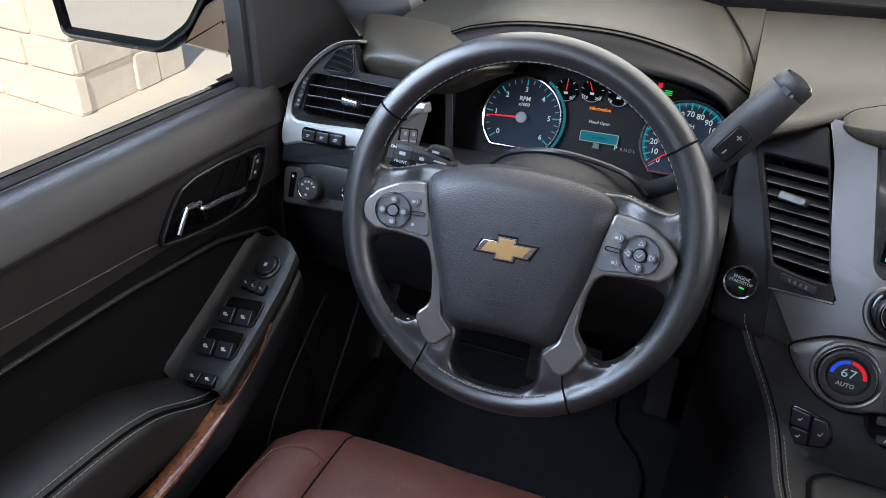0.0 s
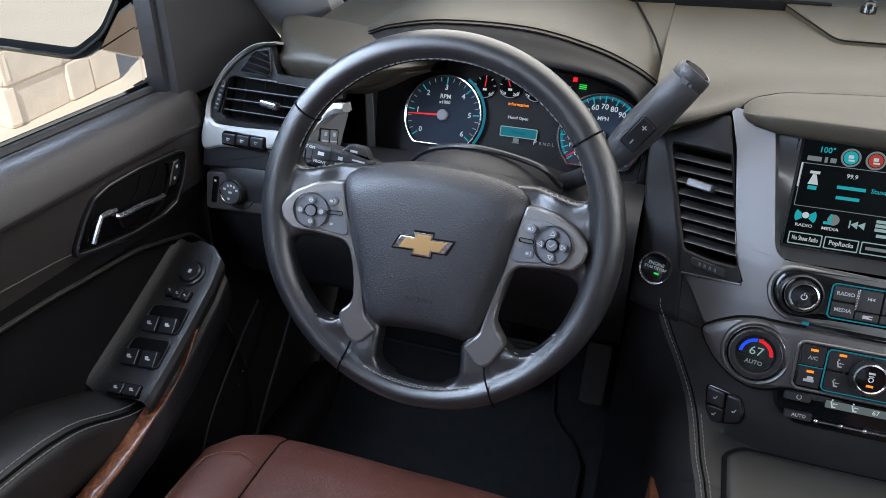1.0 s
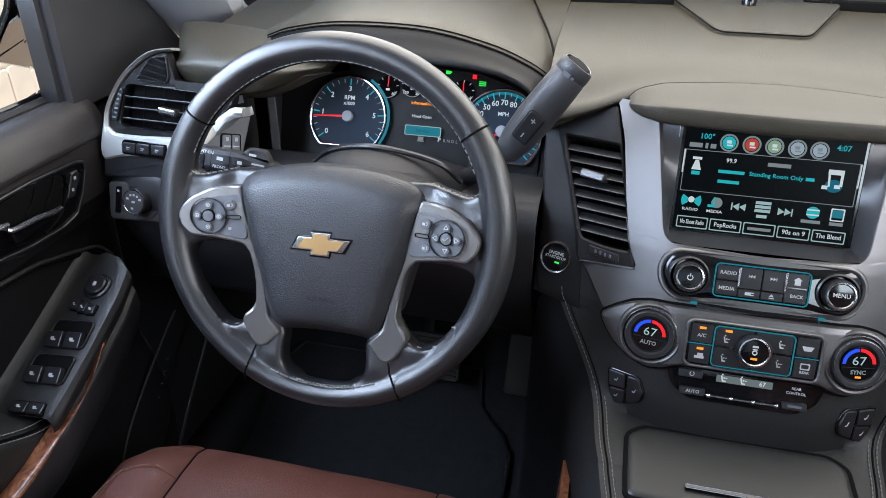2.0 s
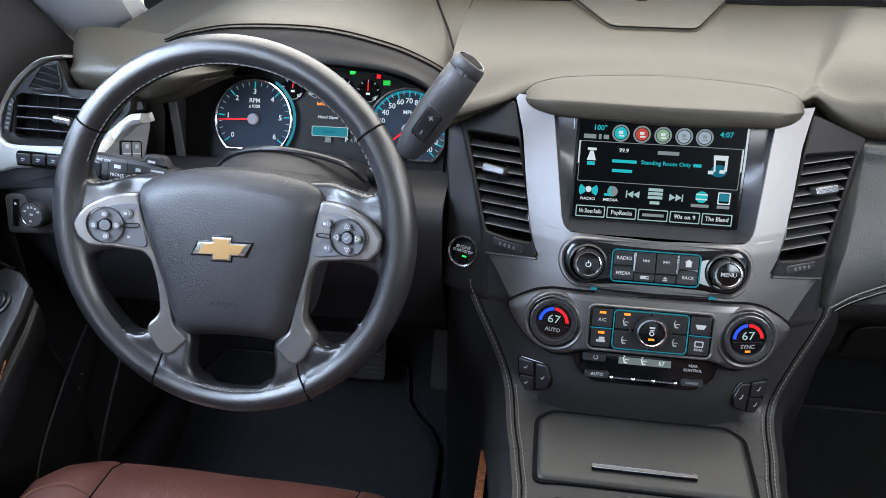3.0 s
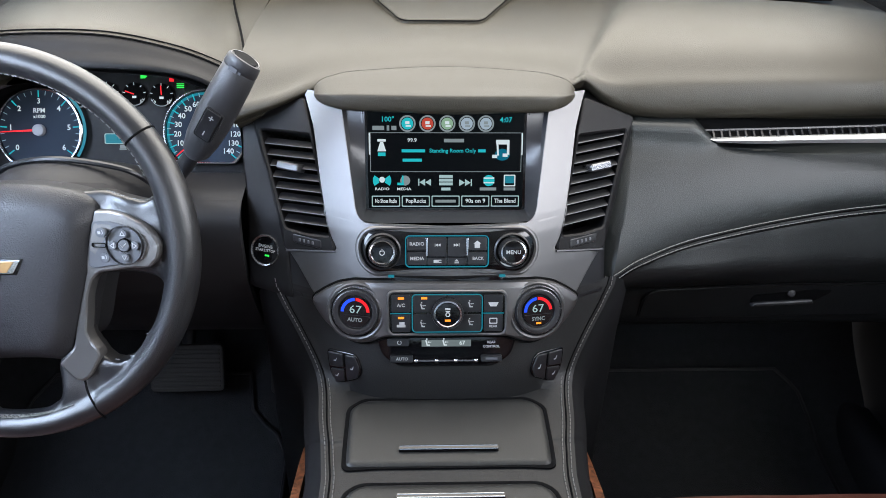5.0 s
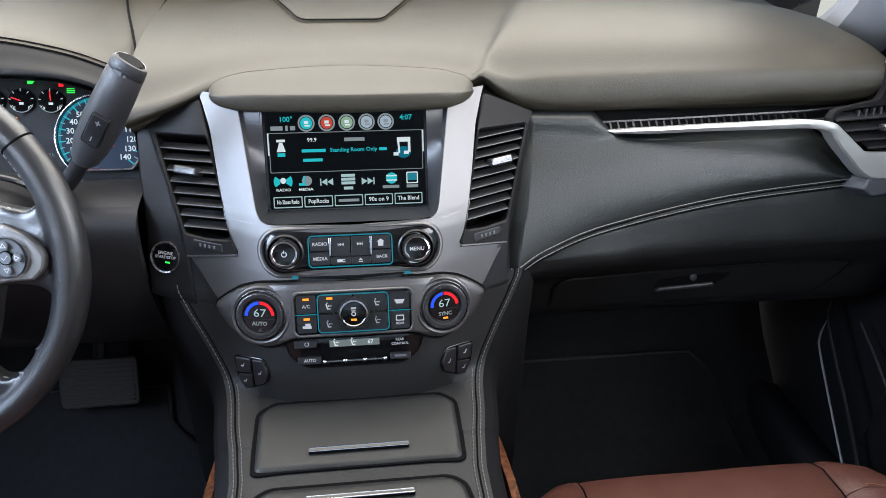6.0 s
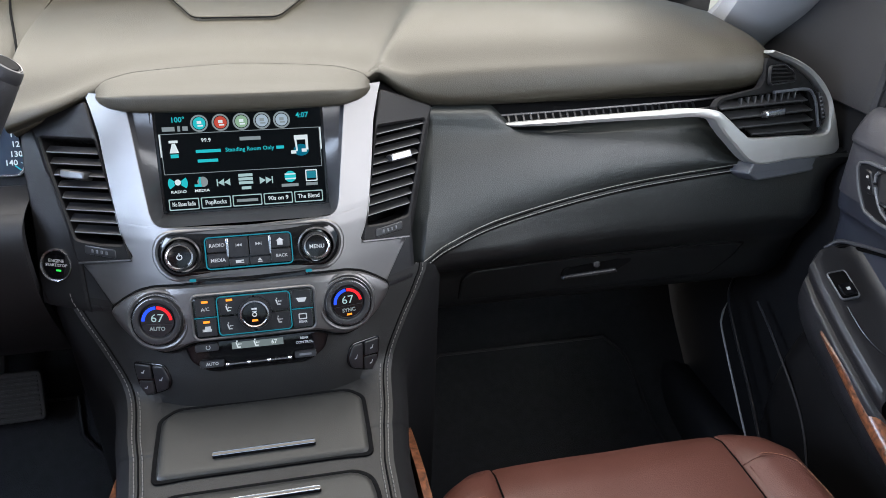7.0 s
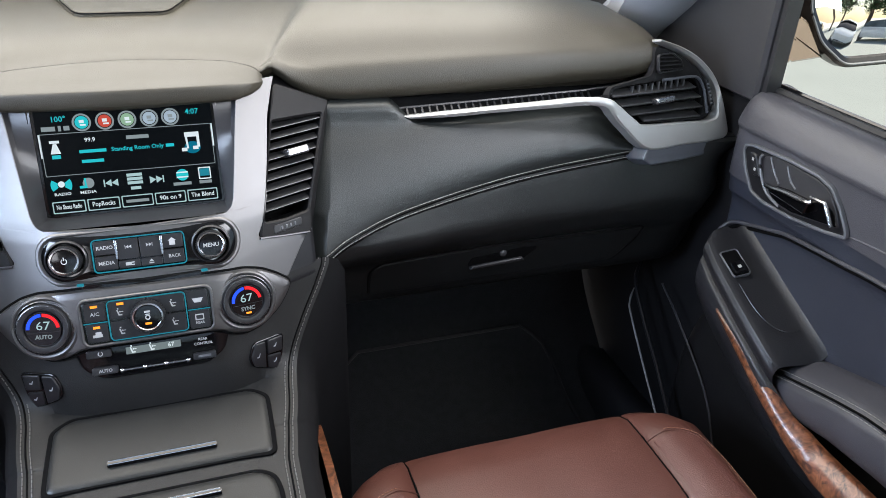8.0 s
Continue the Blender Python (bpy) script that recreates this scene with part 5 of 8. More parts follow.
RV = frame_from((0.76, 0.845, 0.745), (1, 0.27, 0), (0, 0.28, 1))


def side_vent(name_m, edge, hole, slats, small, tab, wheel_at, label, tilt):
    """A vent at a dashboard end, drawn in its own plane; slats: the ends of each slat's front edge."""
    t = thing("air_vent", label, "air vent", name_m @ V((0, -0.02, 0)), group="dashboard vents")
    c = (sum(p[0] for p in hole) / len(hole), sum(p[1] for p in hole) / len(hole))
    out, inn = radial(rounded(edge, 0.008, 5), c), radial(hole, c)
    near = lambda k: [(p[0] + (q[0] - p[0]) * k, p[1] + (q[1] - p[1]) * k) for p, q in zip(inn, out)]
    f = 0.0 if tilt < 0 else -0.004
    rings = [(out, -0.012), (out, 0.0005 + f), (near(0.96), 0.0020 + f), (near(0.10), 0.0020 + f), (inn, 0.0008 + f), (inn, -0.010)]
    part("vent_housing", loft([[name_m @ V((x, y, z)) for x, y in o] for o, z in rings], closed=True), DUSK if tilt < 0 else SOOT, t)
    part("vent_well", loft([[name_m @ V((x, y, z)) for x, y in inn] for z in (-0.007, -0.017)] , closed=True, caps=False), VOID, t)
    part("vent_back", slab(inn, -0.015, -0.018, 0.0, name_m), VOID, t)
    if tilt < 0:
        part("vent_frame", loft([[name_m @ V((x, y, z)) for x, y in near(k)] for k, z in ((0.0, -0.008), (0.0, 0.0040), (0.02, 0.0050), (0.05, 0.0048), (0.07, 0.0015))], closed=True), SATIN, t)
    xs, ys = [p[0] for p in hole], [p[1] for p in hole]
    y0, y1 = min(ys), max(ys)
    for (ax, ay), (bx, by) in slats:
        rows = []
        for k in range(9):
            u = k / 8
            x, y = ax + (bx - ax) * u, ay + (by - ay) * u
            rows.append([name_m @ V((x, y + dy, dz)) for dy, dz in ((0.0012, 0.0005), (0.0006, 0.0014), (-0.0006, 0.0014), (-0.0014, 0.0004), (tilt, -0.0125), (tilt + 0.0014, -0.0125))])
        b = part("slat", loft(rows, closed=True, caps=True), SOOT if tilt < 0 else RECESSED, t)
        # front edge drawn lighter than its slat to imitate a highlight
        part("slat_highlight", tube([r[1] for r in rows], 0.0008, 5), SHIFT, b)
    x0, x1 = min(xs), max(xs)
    n = 5
    for i in range(n):
        x = x0 + (x1 - x0) * (i + 0.7) / n
        part("vane", slab([(x - 0.0007, y0 + 0.002), (x + 0.0007, y0 + 0.002), (x + 0.0007, y1 - 0.002), (x - 0.0007, y1 - 0.002)], -0.013, -0.016, 0, name_m), SOOT, t)
    part("vent_tab", slab(rrect(0.030 if tilt < 0 else 0.038, 0.0095, 0.003, 4, *tab), 0.012, 0.0, 0.003, name_m), PULL, t, "bright satin tab")
    part("demister_well", slab(small, 0.003, 0.0, 0, name_m), VOID, t)
    part("demister_frame", ring(inset(small, -0.002), small, 0.005, 0.0, 0.0008, name_m), SATIN, t)
    sx, sy = [p[0] for p in small], [p[1] for p in small]
    for i in range(4):
        y = min(sy) + (max(sy) - min(sy)) * (i + 0.7) / 4.2
        hit = [x0 + (x1 - x0) * (y - y0) / (y1 - y0) for (x0, y0), (x1, y1) in zip(small, small[1:] + small[:1]) if (y0 - y) * (y1 - y) < 0]
        if len(hit) > 1:
            part("demister_slat", slab([(min(hit), y - 0.001), (max(hit), y - 0.004), (max(hit), y - 0.002), (min(hit), y + 0.001)], 0.006, 0.0, 0.0004, name_m), SOOT, t)
    part("thumb_wheel", slab(rounded(wheel_at, 0.003, 3), 0.006, 0.0, 0.001, name_m), SATIN, t)
    (ax, ay), (bx, by) = wheel_at[0], wheel_at[1]
    (cx, cy), (dx, dy) = wheel_at[3], wheel_at[2]
    for i in range(6):
        u = (i + 0.8) / 7
        px, py = (ax + cx) / 2 * (1 - u) + (bx + dx) / 2 * u, (ay + cy) / 2 * (1 - u) + (by + dy) / 2 * u
        part("wheel_rib", slab(rrect(0.006, 0.0022, 0.0006, 2, px, py), 0.0075, 0.004, 0.0004, name_m), RUBBER, t)
    return t


edge = [(-0.0790, -0.010), (-0.0800, 0.020), (-0.0680, 0.042), (-0.0400, 0.076), (-0.0090, 0.0985), (0.012, 0.106), (0.0210, 0.104), (0.0270, 0.078), (0.034, 0.074), (0.130, 0.082), (0.130, 0.062), (0.100, 0.034), (0.060, 0.004), (-0.0600, -0.013)]
hole = rounded([(-0.0580, 0.0020), (-0.0500, 0.0575), (0.1180, 0.0690), (0.1160, 0.0580), (0.0900, 0.0360), (0.0560, 0.0120)], 0.008, 5)
small = rounded([(-0.0300, 0.0660), (-0.0080, 0.0940), (0.0160, 0.1000), (0.0215, 0.0760), (0.0190, 0.0700)], 0.003, 3)
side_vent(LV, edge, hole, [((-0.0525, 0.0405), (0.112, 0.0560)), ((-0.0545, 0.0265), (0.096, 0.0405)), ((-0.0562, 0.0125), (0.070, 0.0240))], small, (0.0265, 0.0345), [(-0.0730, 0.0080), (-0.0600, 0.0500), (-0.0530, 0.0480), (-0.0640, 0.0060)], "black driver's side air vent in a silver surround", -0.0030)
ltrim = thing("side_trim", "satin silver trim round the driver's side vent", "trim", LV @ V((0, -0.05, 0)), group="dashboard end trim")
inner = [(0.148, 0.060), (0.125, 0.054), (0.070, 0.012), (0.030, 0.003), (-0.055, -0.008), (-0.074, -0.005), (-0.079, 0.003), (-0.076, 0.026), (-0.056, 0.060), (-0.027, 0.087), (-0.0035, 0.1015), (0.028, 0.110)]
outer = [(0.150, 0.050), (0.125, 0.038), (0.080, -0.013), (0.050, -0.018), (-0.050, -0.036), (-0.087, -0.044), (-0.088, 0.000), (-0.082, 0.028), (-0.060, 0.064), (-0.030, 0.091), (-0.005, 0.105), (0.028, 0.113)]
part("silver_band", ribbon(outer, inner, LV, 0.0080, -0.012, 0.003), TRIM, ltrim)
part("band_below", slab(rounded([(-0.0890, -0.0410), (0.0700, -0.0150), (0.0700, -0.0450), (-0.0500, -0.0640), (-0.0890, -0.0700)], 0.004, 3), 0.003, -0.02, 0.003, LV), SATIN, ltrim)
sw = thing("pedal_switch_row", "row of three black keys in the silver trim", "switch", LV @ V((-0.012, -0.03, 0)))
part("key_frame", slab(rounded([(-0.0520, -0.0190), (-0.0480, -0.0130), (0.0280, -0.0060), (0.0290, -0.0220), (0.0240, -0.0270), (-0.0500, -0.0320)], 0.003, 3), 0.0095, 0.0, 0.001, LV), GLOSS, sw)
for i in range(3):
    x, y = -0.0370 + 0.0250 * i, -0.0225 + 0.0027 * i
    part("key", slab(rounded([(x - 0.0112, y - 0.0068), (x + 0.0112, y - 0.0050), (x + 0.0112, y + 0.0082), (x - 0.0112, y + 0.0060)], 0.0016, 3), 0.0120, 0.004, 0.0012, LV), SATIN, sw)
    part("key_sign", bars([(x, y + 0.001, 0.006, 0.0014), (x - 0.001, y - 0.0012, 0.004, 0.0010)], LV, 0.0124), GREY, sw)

# lamp switch panel
lamp = thing("light_switch_panel", "dark panel with a round headlamp switch and dimmer", "switch panel", LV @ V((-0.02, -0.12, 0)))
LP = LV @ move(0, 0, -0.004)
part("panel", slab(rounded([(-0.0850, -0.0760), (0.0750, -0.0510), (0.0750, -0.1050), (-0.0800, -0.1270)], 0.008, 4), 0.003, -0.02, 0.003, LP), BRONZE, lamp)
KN = LVF @ move(-0.0386, -0.1012, -0.001)
part("knob_well", lathe([(0.0245, -0.004), (0.0240, 0.0012), (0.0215, 0.0006), (0.0210, -0.003)], KN @ move(0.004, -0.002), 36), PLASTIC, lamp)
k = part("headlamp_knob", lathe([(0.0185, -0.002), (0.0178, 0.014), (0.0165, 0.016), (0.0150, 0.0162)], KN, 36), SATIN, lamp)
part("chrome_ring", lathe([(0.0176, 0.0150), (0.0172, 0.0172), (0.0158, 0.0174), (0.0150, 0.0160)], KN, 36), CHROME, k)
part("knob_face", lathe([(0.0154, 0.0155), (0.0150, 0.0168), (0.0004, 0.0168)], KN, 36), SHIFT, k)
for x, y, w in ((-0.009, 0.004, 0.004), (-0.004, 0.009, 0.003), (0.001, 0.0095, 0.003), (0.006, 0.008, 0.003), (0.010, 0.004, 0.004), (0, 0, 0.005), (-0.002, -0.009, 0.004)):
    part("knob_mark", bars([(x, y, w, 0.0028)], KN, 0.0172), WHITE, k)
part("dimmer_slot", slab(rounded([(-0.0690, -0.0800), (-0.0580, -0.0780), (-0.0600, -0.1150), (-0.0700, -0.1160)], 0.002, 3), 0.0045, 0.0, 0.001, LP), GLOSS, lamp)
part("dimmer_mark", bars([(-0.0640, -0.0850, 0.004, 0.003)], LP, 0.0048), WHITE, lamp)
part("chrome_cap", lathe([(0.0135, -0.004), (0.0130, 0.0045), (0.0110, 0.0055), (0.0100, 0.004), (0.0004, 0.004)], LVF @ move(0.0191, -0.0972, -0.001), 28), CHROME, lamp)

# inner pod beside the wheel with two keys
pod = thing("switch_pod", "grey dashboard pod with two small keys behind the wheel", "switch", (-0.63, 0.75, 0.73))
PP = frame_from((-0.652, 0.817, 0.743), (0.57, 0.82, -0.05), (0, 0.35, 1))
part("pod_body", slab(rounded([(-0.070, -0.010), (-0.0456, 0.0125), (-0.0315, 0.0210), (-0.0152, 0.0290), (0.0008, 0.0345), (0.0160, 0.0360), (0.0330, 0.0355), (0.0300, 0.0231), (0.0190, -0.0021), (0.0040, -0.036), (-0.060, -0.022)], 0.004, 3), 0.0, -0.012, 0.002, PP), GREYBLUE, pod)
lip = crom([(-0.684, 0.757, 0.744), (-0.677, 0.767, 0.750), (-0.669, 0.790, 0.759), (-0.664, 0.822, 0.769), (-0.642, 0.862, 0.772)], 26)
rows = []
for k, p in enumerate(lip):
    d = (lip[min(k + 1, 25)] - lip[max(k - 1, 0)]).normalized()
    w = d.cross(V((0.75, -0.62, 0.22))).normalized()
    w = w if w.z > 0 else -w
    rows.append([p + w * a + V((0.6, -0.75, 0.2)) * b for a, b in ((-0.0060, -0.004), (-0.0054, 0.0018), (0, 0.0026), (0.0054, 0.0018), (0.0060, -0.004))])
part("silver_lip", loft(rows, closed=True, caps=True), TRIM, pod, "bright silver lip")
PK = PP @ Matrix.Rotation(radians(-13), 4, "Z")
part("key_frame", slab(rrect(0.0285, 0.0300, 0.004, 4, -0.0030, -0.0040), 0.0012, -0.002, 0.0006, PK), GLOSS, pod, "gloss black key surround")
for x in (-0.0092, 0.0032):
    part("key", slab(rrect(0.0112, 0.0255, 0.002, 3, x, -0.0040), 0.0040, 0.0, 0.001, PK), GREYBLUE, pod)
    part("key_stripe", bars([(x, -0.0055, 0.0095, 0.0015)], PK, 0.0043), WHITE, pod)
    part("key_sign", bars([(x, 0.0035, 0.0040, 0.0050)], PK, 0.0043), GREY, pod)
part("vane_block", slab(rounded([(-0.0230, 0.0400), (-0.0210, 0.0560), (0.0010, 0.0600), (0.0400, 0.0560), (0.0330, 0.0430), (0.0050, 0.0440)], 0.002, 3), -0.010, -0.018, 0.001, PP), SOOT, pod)
for i in range(4):
    x = -0.0120 + 0.0125 * i
    part("vane_cell", slab(rounded([(x - 0.0045, 0.0455), (x - 0.0040, 0.0560), (x + 0.0040, 0.0558), (x + 0.0045, 0.0455)], 0.001, 2), -0.009, -0.012, 0.0006, PP), RUBBER, pod)
# ---- instrument cluster ----
cluster = thing("instrument_cluster", "lit instrument cluster with two large dials and a centre display", "instrument cluster", (-0.45, 0.945, 0.69))
CL = frame_from((-0.45, 0.945, 0.745), (1, 0, 0), (0, 0.45, 1))
part("back_plate", slab(rrect(0.44, 0.18, 0.02, 5, -0.005, 0.015), -0.004, -0.03, 0.001, CL), DUSK, cluster)
mouth = rounded([(-0.622, 0.690), (-0.622, 0.812), (-0.596, 0.830), (-0.53, 0.839), (-0.42, 0.840), (-0.336, 0.834), (-0.285, 0.816), (-0.258, 0.782), (-0.262, 0.690)], 0.012, 4)
floor_o = rounded([(-0.196, -0.056), (-0.190, 0.040), (-0.150, 0.070), (-0.08, 0.086), (0.03, 0.086), (0.114, 0.080), (0.165, 0.062), (0.186, 0.040), (0.190, -0.056)], 0.012, 4)
part("hollow_edge", slab(rrect(0.012, 0.124, 0.004, 3), 0.004, -0.02, 0.002, frame_from((-0.6250, 0.885, 0.752), (1, 0.5, 0), (0, 0.25, 1))), SHIFT, cluster)
part("cluster_hollow", loft([[V((x, 0.888 if z > 0.70 else 0.84, z)) for x, z in mouth], [CL @ V((x, y, 0.004)) for x, y in floor_o]], closed=True), SHIFT, cluster)


def dial(m, r, flat, ticks, numbers, needle, parent_label):
    g = part("gauge", slab([(r * math.cos(radians(a)), max(flat, r * math.sin(radians(a)))) for a in range(0, 360, 6)], 0.001, -0.004, 0.0005, m), DIAL, cluster, parent_label)
    outer = [((r + 0.004) * math.cos(radians(a)), max(flat - 0.003, (r + 0.004) * math.sin(radians(a)))) for a in range(0, 360, 6)]
    inn = [(r * math.cos(radians(a)), max(flat, r * math.sin(radians(a)))) for a in range(0, 360, 6)]
    part("chrome_rim", ring(outer, inn, 0.006, 0.0, 0.0012, m), CHROME, g, "chrome gauge rim")
    n, a0, a1, big = ticks
    for i in range(n + 1):
        a = a0 + (a1 - a0) * i / n
        major = i % big == 0
        part("tick", bars([(r * (0.90 if major else 0.93), 0, r * (0.17 if major else 0.10), 0.0016 if major else 0.0010)], m @ Matrix.Rotation(radians(a), 4, "Z"), 0.0016), L_CYAN if major else L_TICK, g)
    for i, word in enumerate(numbers):
        a = radians(a0 + (a1 - a0) * i / (len(numbers) - 1))
        words(word, r * 0.19, m @ move(r * 0.72 * math.cos(a), r * 0.72 * math.sin(a), 0.0016), L_WHITE, g)
    a = radians(needle)
    nd = part("needle", slab([(-0.006, -0.0016), (r * 0.96, -0.0005), (r * 0.96, 0.0005), (-0.006, 0.0016)], 0.0062, 0.0050, 0, m @ Matrix.Rotation(a, 4, "Z")), L_RED, g, "red needle")
    part("needle_cap", lathe([(r * 0.15, 0.002), (r * 0.14, 0.0075), (r * 0.10, 0.0085), (0.0004, 0.0085)], m, 24), GREY, nd)
    return g


T = CL @ move(-0.0890, 0.0)
g = dial(T, 0.0535, -0.040, (24, 217, -37, 4), ["0", "1", "2", "3", "4", "5", "6"], 183, "tachometer face")
words("RPM", 0.0085, T @ move(0, 0.0260, 0.0016), L_WHITE, g)
words("x1000", 0.0065, T @ move(0, 0.0180, 0.0016), L_WHITE, g)
part("cyan_crescent", arc(0.0585, 0.0625, -35, 60, T, 20, 0.004), L_TEAL, g)
S = CL @ move(0.1315, -0.0020)
g = dial(S, 0.0535, -0.040, (28, 222, -42, 2), ["0", "10", "20", "30", "40", "50", "60", "70", "80", "90", "100", "110", "120", "130", "140"], 219, "speedometer face")
words("MPH", 0.0075, S @ move(0, 0.0230, 0.0016), L_WHITE, g)
part("warning_sign", bars([(0.012, -0.008, 0.007, 0.007)], S, 0.0018), L_RED, g)
part("cyan_crescent", arc(0.0495, 0.0530, 30, 215, S, 40, 0.0014), L_TEAL, g)
for x, y, lo, hi, ang in ((-0.0345, 0.0455, "0", "80", 88), (0.0010, 0.0490, "150", "260", 115), (0.0370, 0.0480, "E", "F", 160), (0.0730, 0.0470, "9", "18", 92)):
    m = CL @ move(x, y)
    g = part("small_gauge", slab(oval(0.0310, 0.0310, 28), 0.0006, -0.002, 0.0003, m), VOID, cluster)
    part("gauge_arc", arc(0.0140, 0.0152, 200, 340, m, 20, 0.0010), L_GREY, g)
    for i in range(7):
        part("tick", bars([(0.0138, 0, 0.0034, 0.0008)], m @ Matrix.Rotation(radians(210 - 40 * i), 4, "Z"), 0.0010), L_WHITE, g)
    part("needle", bars([(0.0065, 0, 0.0125, 0.0013)], m @ Matrix.Rotation(radians(ang), 4, "Z"), 0.0014), L_RED, g)
    part("gauge_sign", bars([(0, -0.0035, 0.0055, 0.0030)], m, 0.0010), L_WHITE, g)
    words(lo, 0.0055, m @ move(-0.0090, -0.0095, 0.0010), L_WHITE, g)
    words(hi, 0.0055, m @ move(0.0090, -0.0095, 0.0010), L_WHITE, g)
words("Information", 0.0062, CL @ move(0.0160, 0.0265, 0.0006), L_AMBER, cluster)
words("Hood Open", 0.0058, CL @ move(0.0180, 0.0085, 0.0006), L_WHITE, cluster)
b = part("dismiss_button", slab(rrect(0.0500, 0.0120, 0.002, 3, 0.0215, -0.0110), 0.0008, 0, 0.0003, CL), L_TEAL, cluster, "cyan dismiss key on the display")
part("dismiss_edge", ring(rrect(0.0520, 0.0140, 0.002, 3, 0.0215, -0.0110), rrect(0.0500, 0.0120, 0.002, 3, 0.0215, -0.0110), 0.0010, 0, 0, CL), L_PALE, b)
words("Dismiss", 0.0060, CL @ move(0.0215, -0.0112, 0.0010), L_DEEP, b)
part("traction_sign", bars([(0.0195, -0.0215, 0.008, 0.005), (0.0195, -0.0250, 0.010, 0.0016)], CL, 0.0006), L_GREY, cluster)
words("P", 0.0085, CL @ move(0.0460, -0.0215, 0.0006), L_WHITE, cluster)
words("R N D L", 0.0060, CL @ move(0.0620, -0.0220, 0.0006), L_GREY, cluster)
part("belt_warning", bars([(0.0870, 0.0740, 0.005, 0.004), (0.0870, 0.0680, 0.006, 0.006)], CL, 0.0006), L_RED, cluster)
part("light_sign", bars([(0.0985, 0.0595, 0.010, 0.0016), (0.0985, 0.0620, 0.010, 0.0012), (0.0985, 0.0570, 0.010, 0.0012)], CL, 0.0006), L_GREEN, cluster)
part("light_sign", poly([(0.0460, 0.0690), (0.0520, 0.0690), (0.0550, 0.0720), (0.0520, 0.0750), (0.0460, 0.0750)], CL, 0.0006), L_GREEN, cluster)

# ---- steering column ----
column = thing("steering_column", "black plastic steering column shroud with chrome edged cover", "steering column", (-0.459, 0.78, 0.62))
rows = []
for y, w, zt, zb in ((0.715, 0.060, 0.766, 0.655), (0.735, 0.075, 0.775, 0.645), (0.79, 0.092, 0.767, 0.635), (0.85, 0.110, 0.742, 0.64), (0.90, 0.118, 0.715, 0.645)):
    rows.append([V((-0.445 + w * math.cos(a), y, (zt + zb) / 2 + (zt - zb) / 2 * (1 if math.sin(a) > 0 else 1) * math.copysign(abs(math.sin(a)) ** 0.8, math.sin(a)))) for a in (2 * math.pi * i / 28 for i in range(28))])
part("shroud", loft(rows, closed=True, caps=True), PLASTIC, column)
part("shroud_band", tube(crom([(-0.53, 0.795, 0.735), (-0.50, 0.785, 0.760), (-0.44, 0.775, 0.773), (-0.37, 0.782, 0.758), (-0.343, 0.80, 0.728)], 24), 0.0035, 8), SATIN, column)
part("shaft", tube([WC + V((0, 0.02, -0.005)), V((-0.459, 0.75, 0.70))], 0.045, 18), PLASTIC, column)

# turn signal stalk
stalk = thing("wiper_stalk", "black printed wiper and turn signal stalk", "control stalk", (-0.58, 0.76, 0.74))
SM = frame_from((-0.600, 0.738, 0.7475), (1, 0.02, -0.12), (0.0, 0.35, 1))
part("stalk_arm", tube([SM @ V((0.02, 0, -0.004)), SM @ V((0.06, 0, -0.012)), SM @ V((0.10, -0.004, -0.030))], [0.011, 0.010, 0.012], 14), PLASTIC, stalk)
part("stalk_grip", slab(rounded([(-0.062, -0.014), (-0.062, 0.014), (0.010, 0.016), (0.045, 0.010), (0.045, -0.011), (0.010, -0.013)], 0.005, 4), 0.008, -0.018, 0.006, SM), PLASTIC, stalk)
part("stalk_paddle", slab(rounded([(0.000, 0.012), (0.010, 0.024), (0.030, 0.024), (0.040, 0.010)], 0.004, 3), 0.006, -0.008, 0.003, SM), PLASTIC, stalk)
part("stalk_button", slab(rrect(0.018, 0.018, 0.003, 4, -0.050, -0.003), 0.0092, 0.0, 0.001, SM), GLOSS, stalk)
words("OFF INT ON", 0.0048, SM @ move(-0.044, 0.009, 0.0085), WHITE, stalk)
words("FRONT", 0.0050, SM @ move(-0.022, -0.006, 0.0085), WHITE, stalk)
words("INT", 0.0050, SM @ move(0.002, -0.004, 0.0085), WHITE, stalk)
for bar in ((-0.022, 0.004, 0.008, 0.004), (0.003, 0.004, 0.006, 0.004), (0.018, 0.016, 0.009, 0.003), (0.026, 0.006, 0.016, 0.002), (-0.055, -0.003, 0.003, 0.006)):
    part("stalk_mark", bars([bar], SM, 0.0086), WHITE, stalk)
part("stalk_groove", bars([(-0.033, 0, 0.0008, 0.028), (-0.010, 0, 0.0008, 0.029)], SM, 0.0084), VOID, stalk)

# ---- column shifter ----
shift = thing("column_shifter", "black column shift lever with plus and minus rocker", "gear lever", (-0.32, 0.82, 0.72))
SB0, SB1, ST = V((-0.345, 0.842, 0.715)), V((-0.288, 0.795, 0.775)), V((-0.2165, 0.783, 0.8830))
ax = (ST - SB1).normalized()
part("lever_arm", tube(crom([(-0.36, 0.855, 0.70), SB0, (-0.315, 0.812, 0.744), SB1 + ax * 0.012], 18), [0.013 - 0.004 * i / 17 for i in range(18)], 14), PLASTIC, shift)
ex = ax.cross(V((0, -1, 0.25))).normalized()
GM = Matrix((((*ex, 0)), ((*ax, 0)), ((*ex.cross(ax), 0)), (0, 0, 0, 1))).transposed()
GM = Matrix.Translation(SB1) @ GM
L = (ST - SB1).length
rows = []
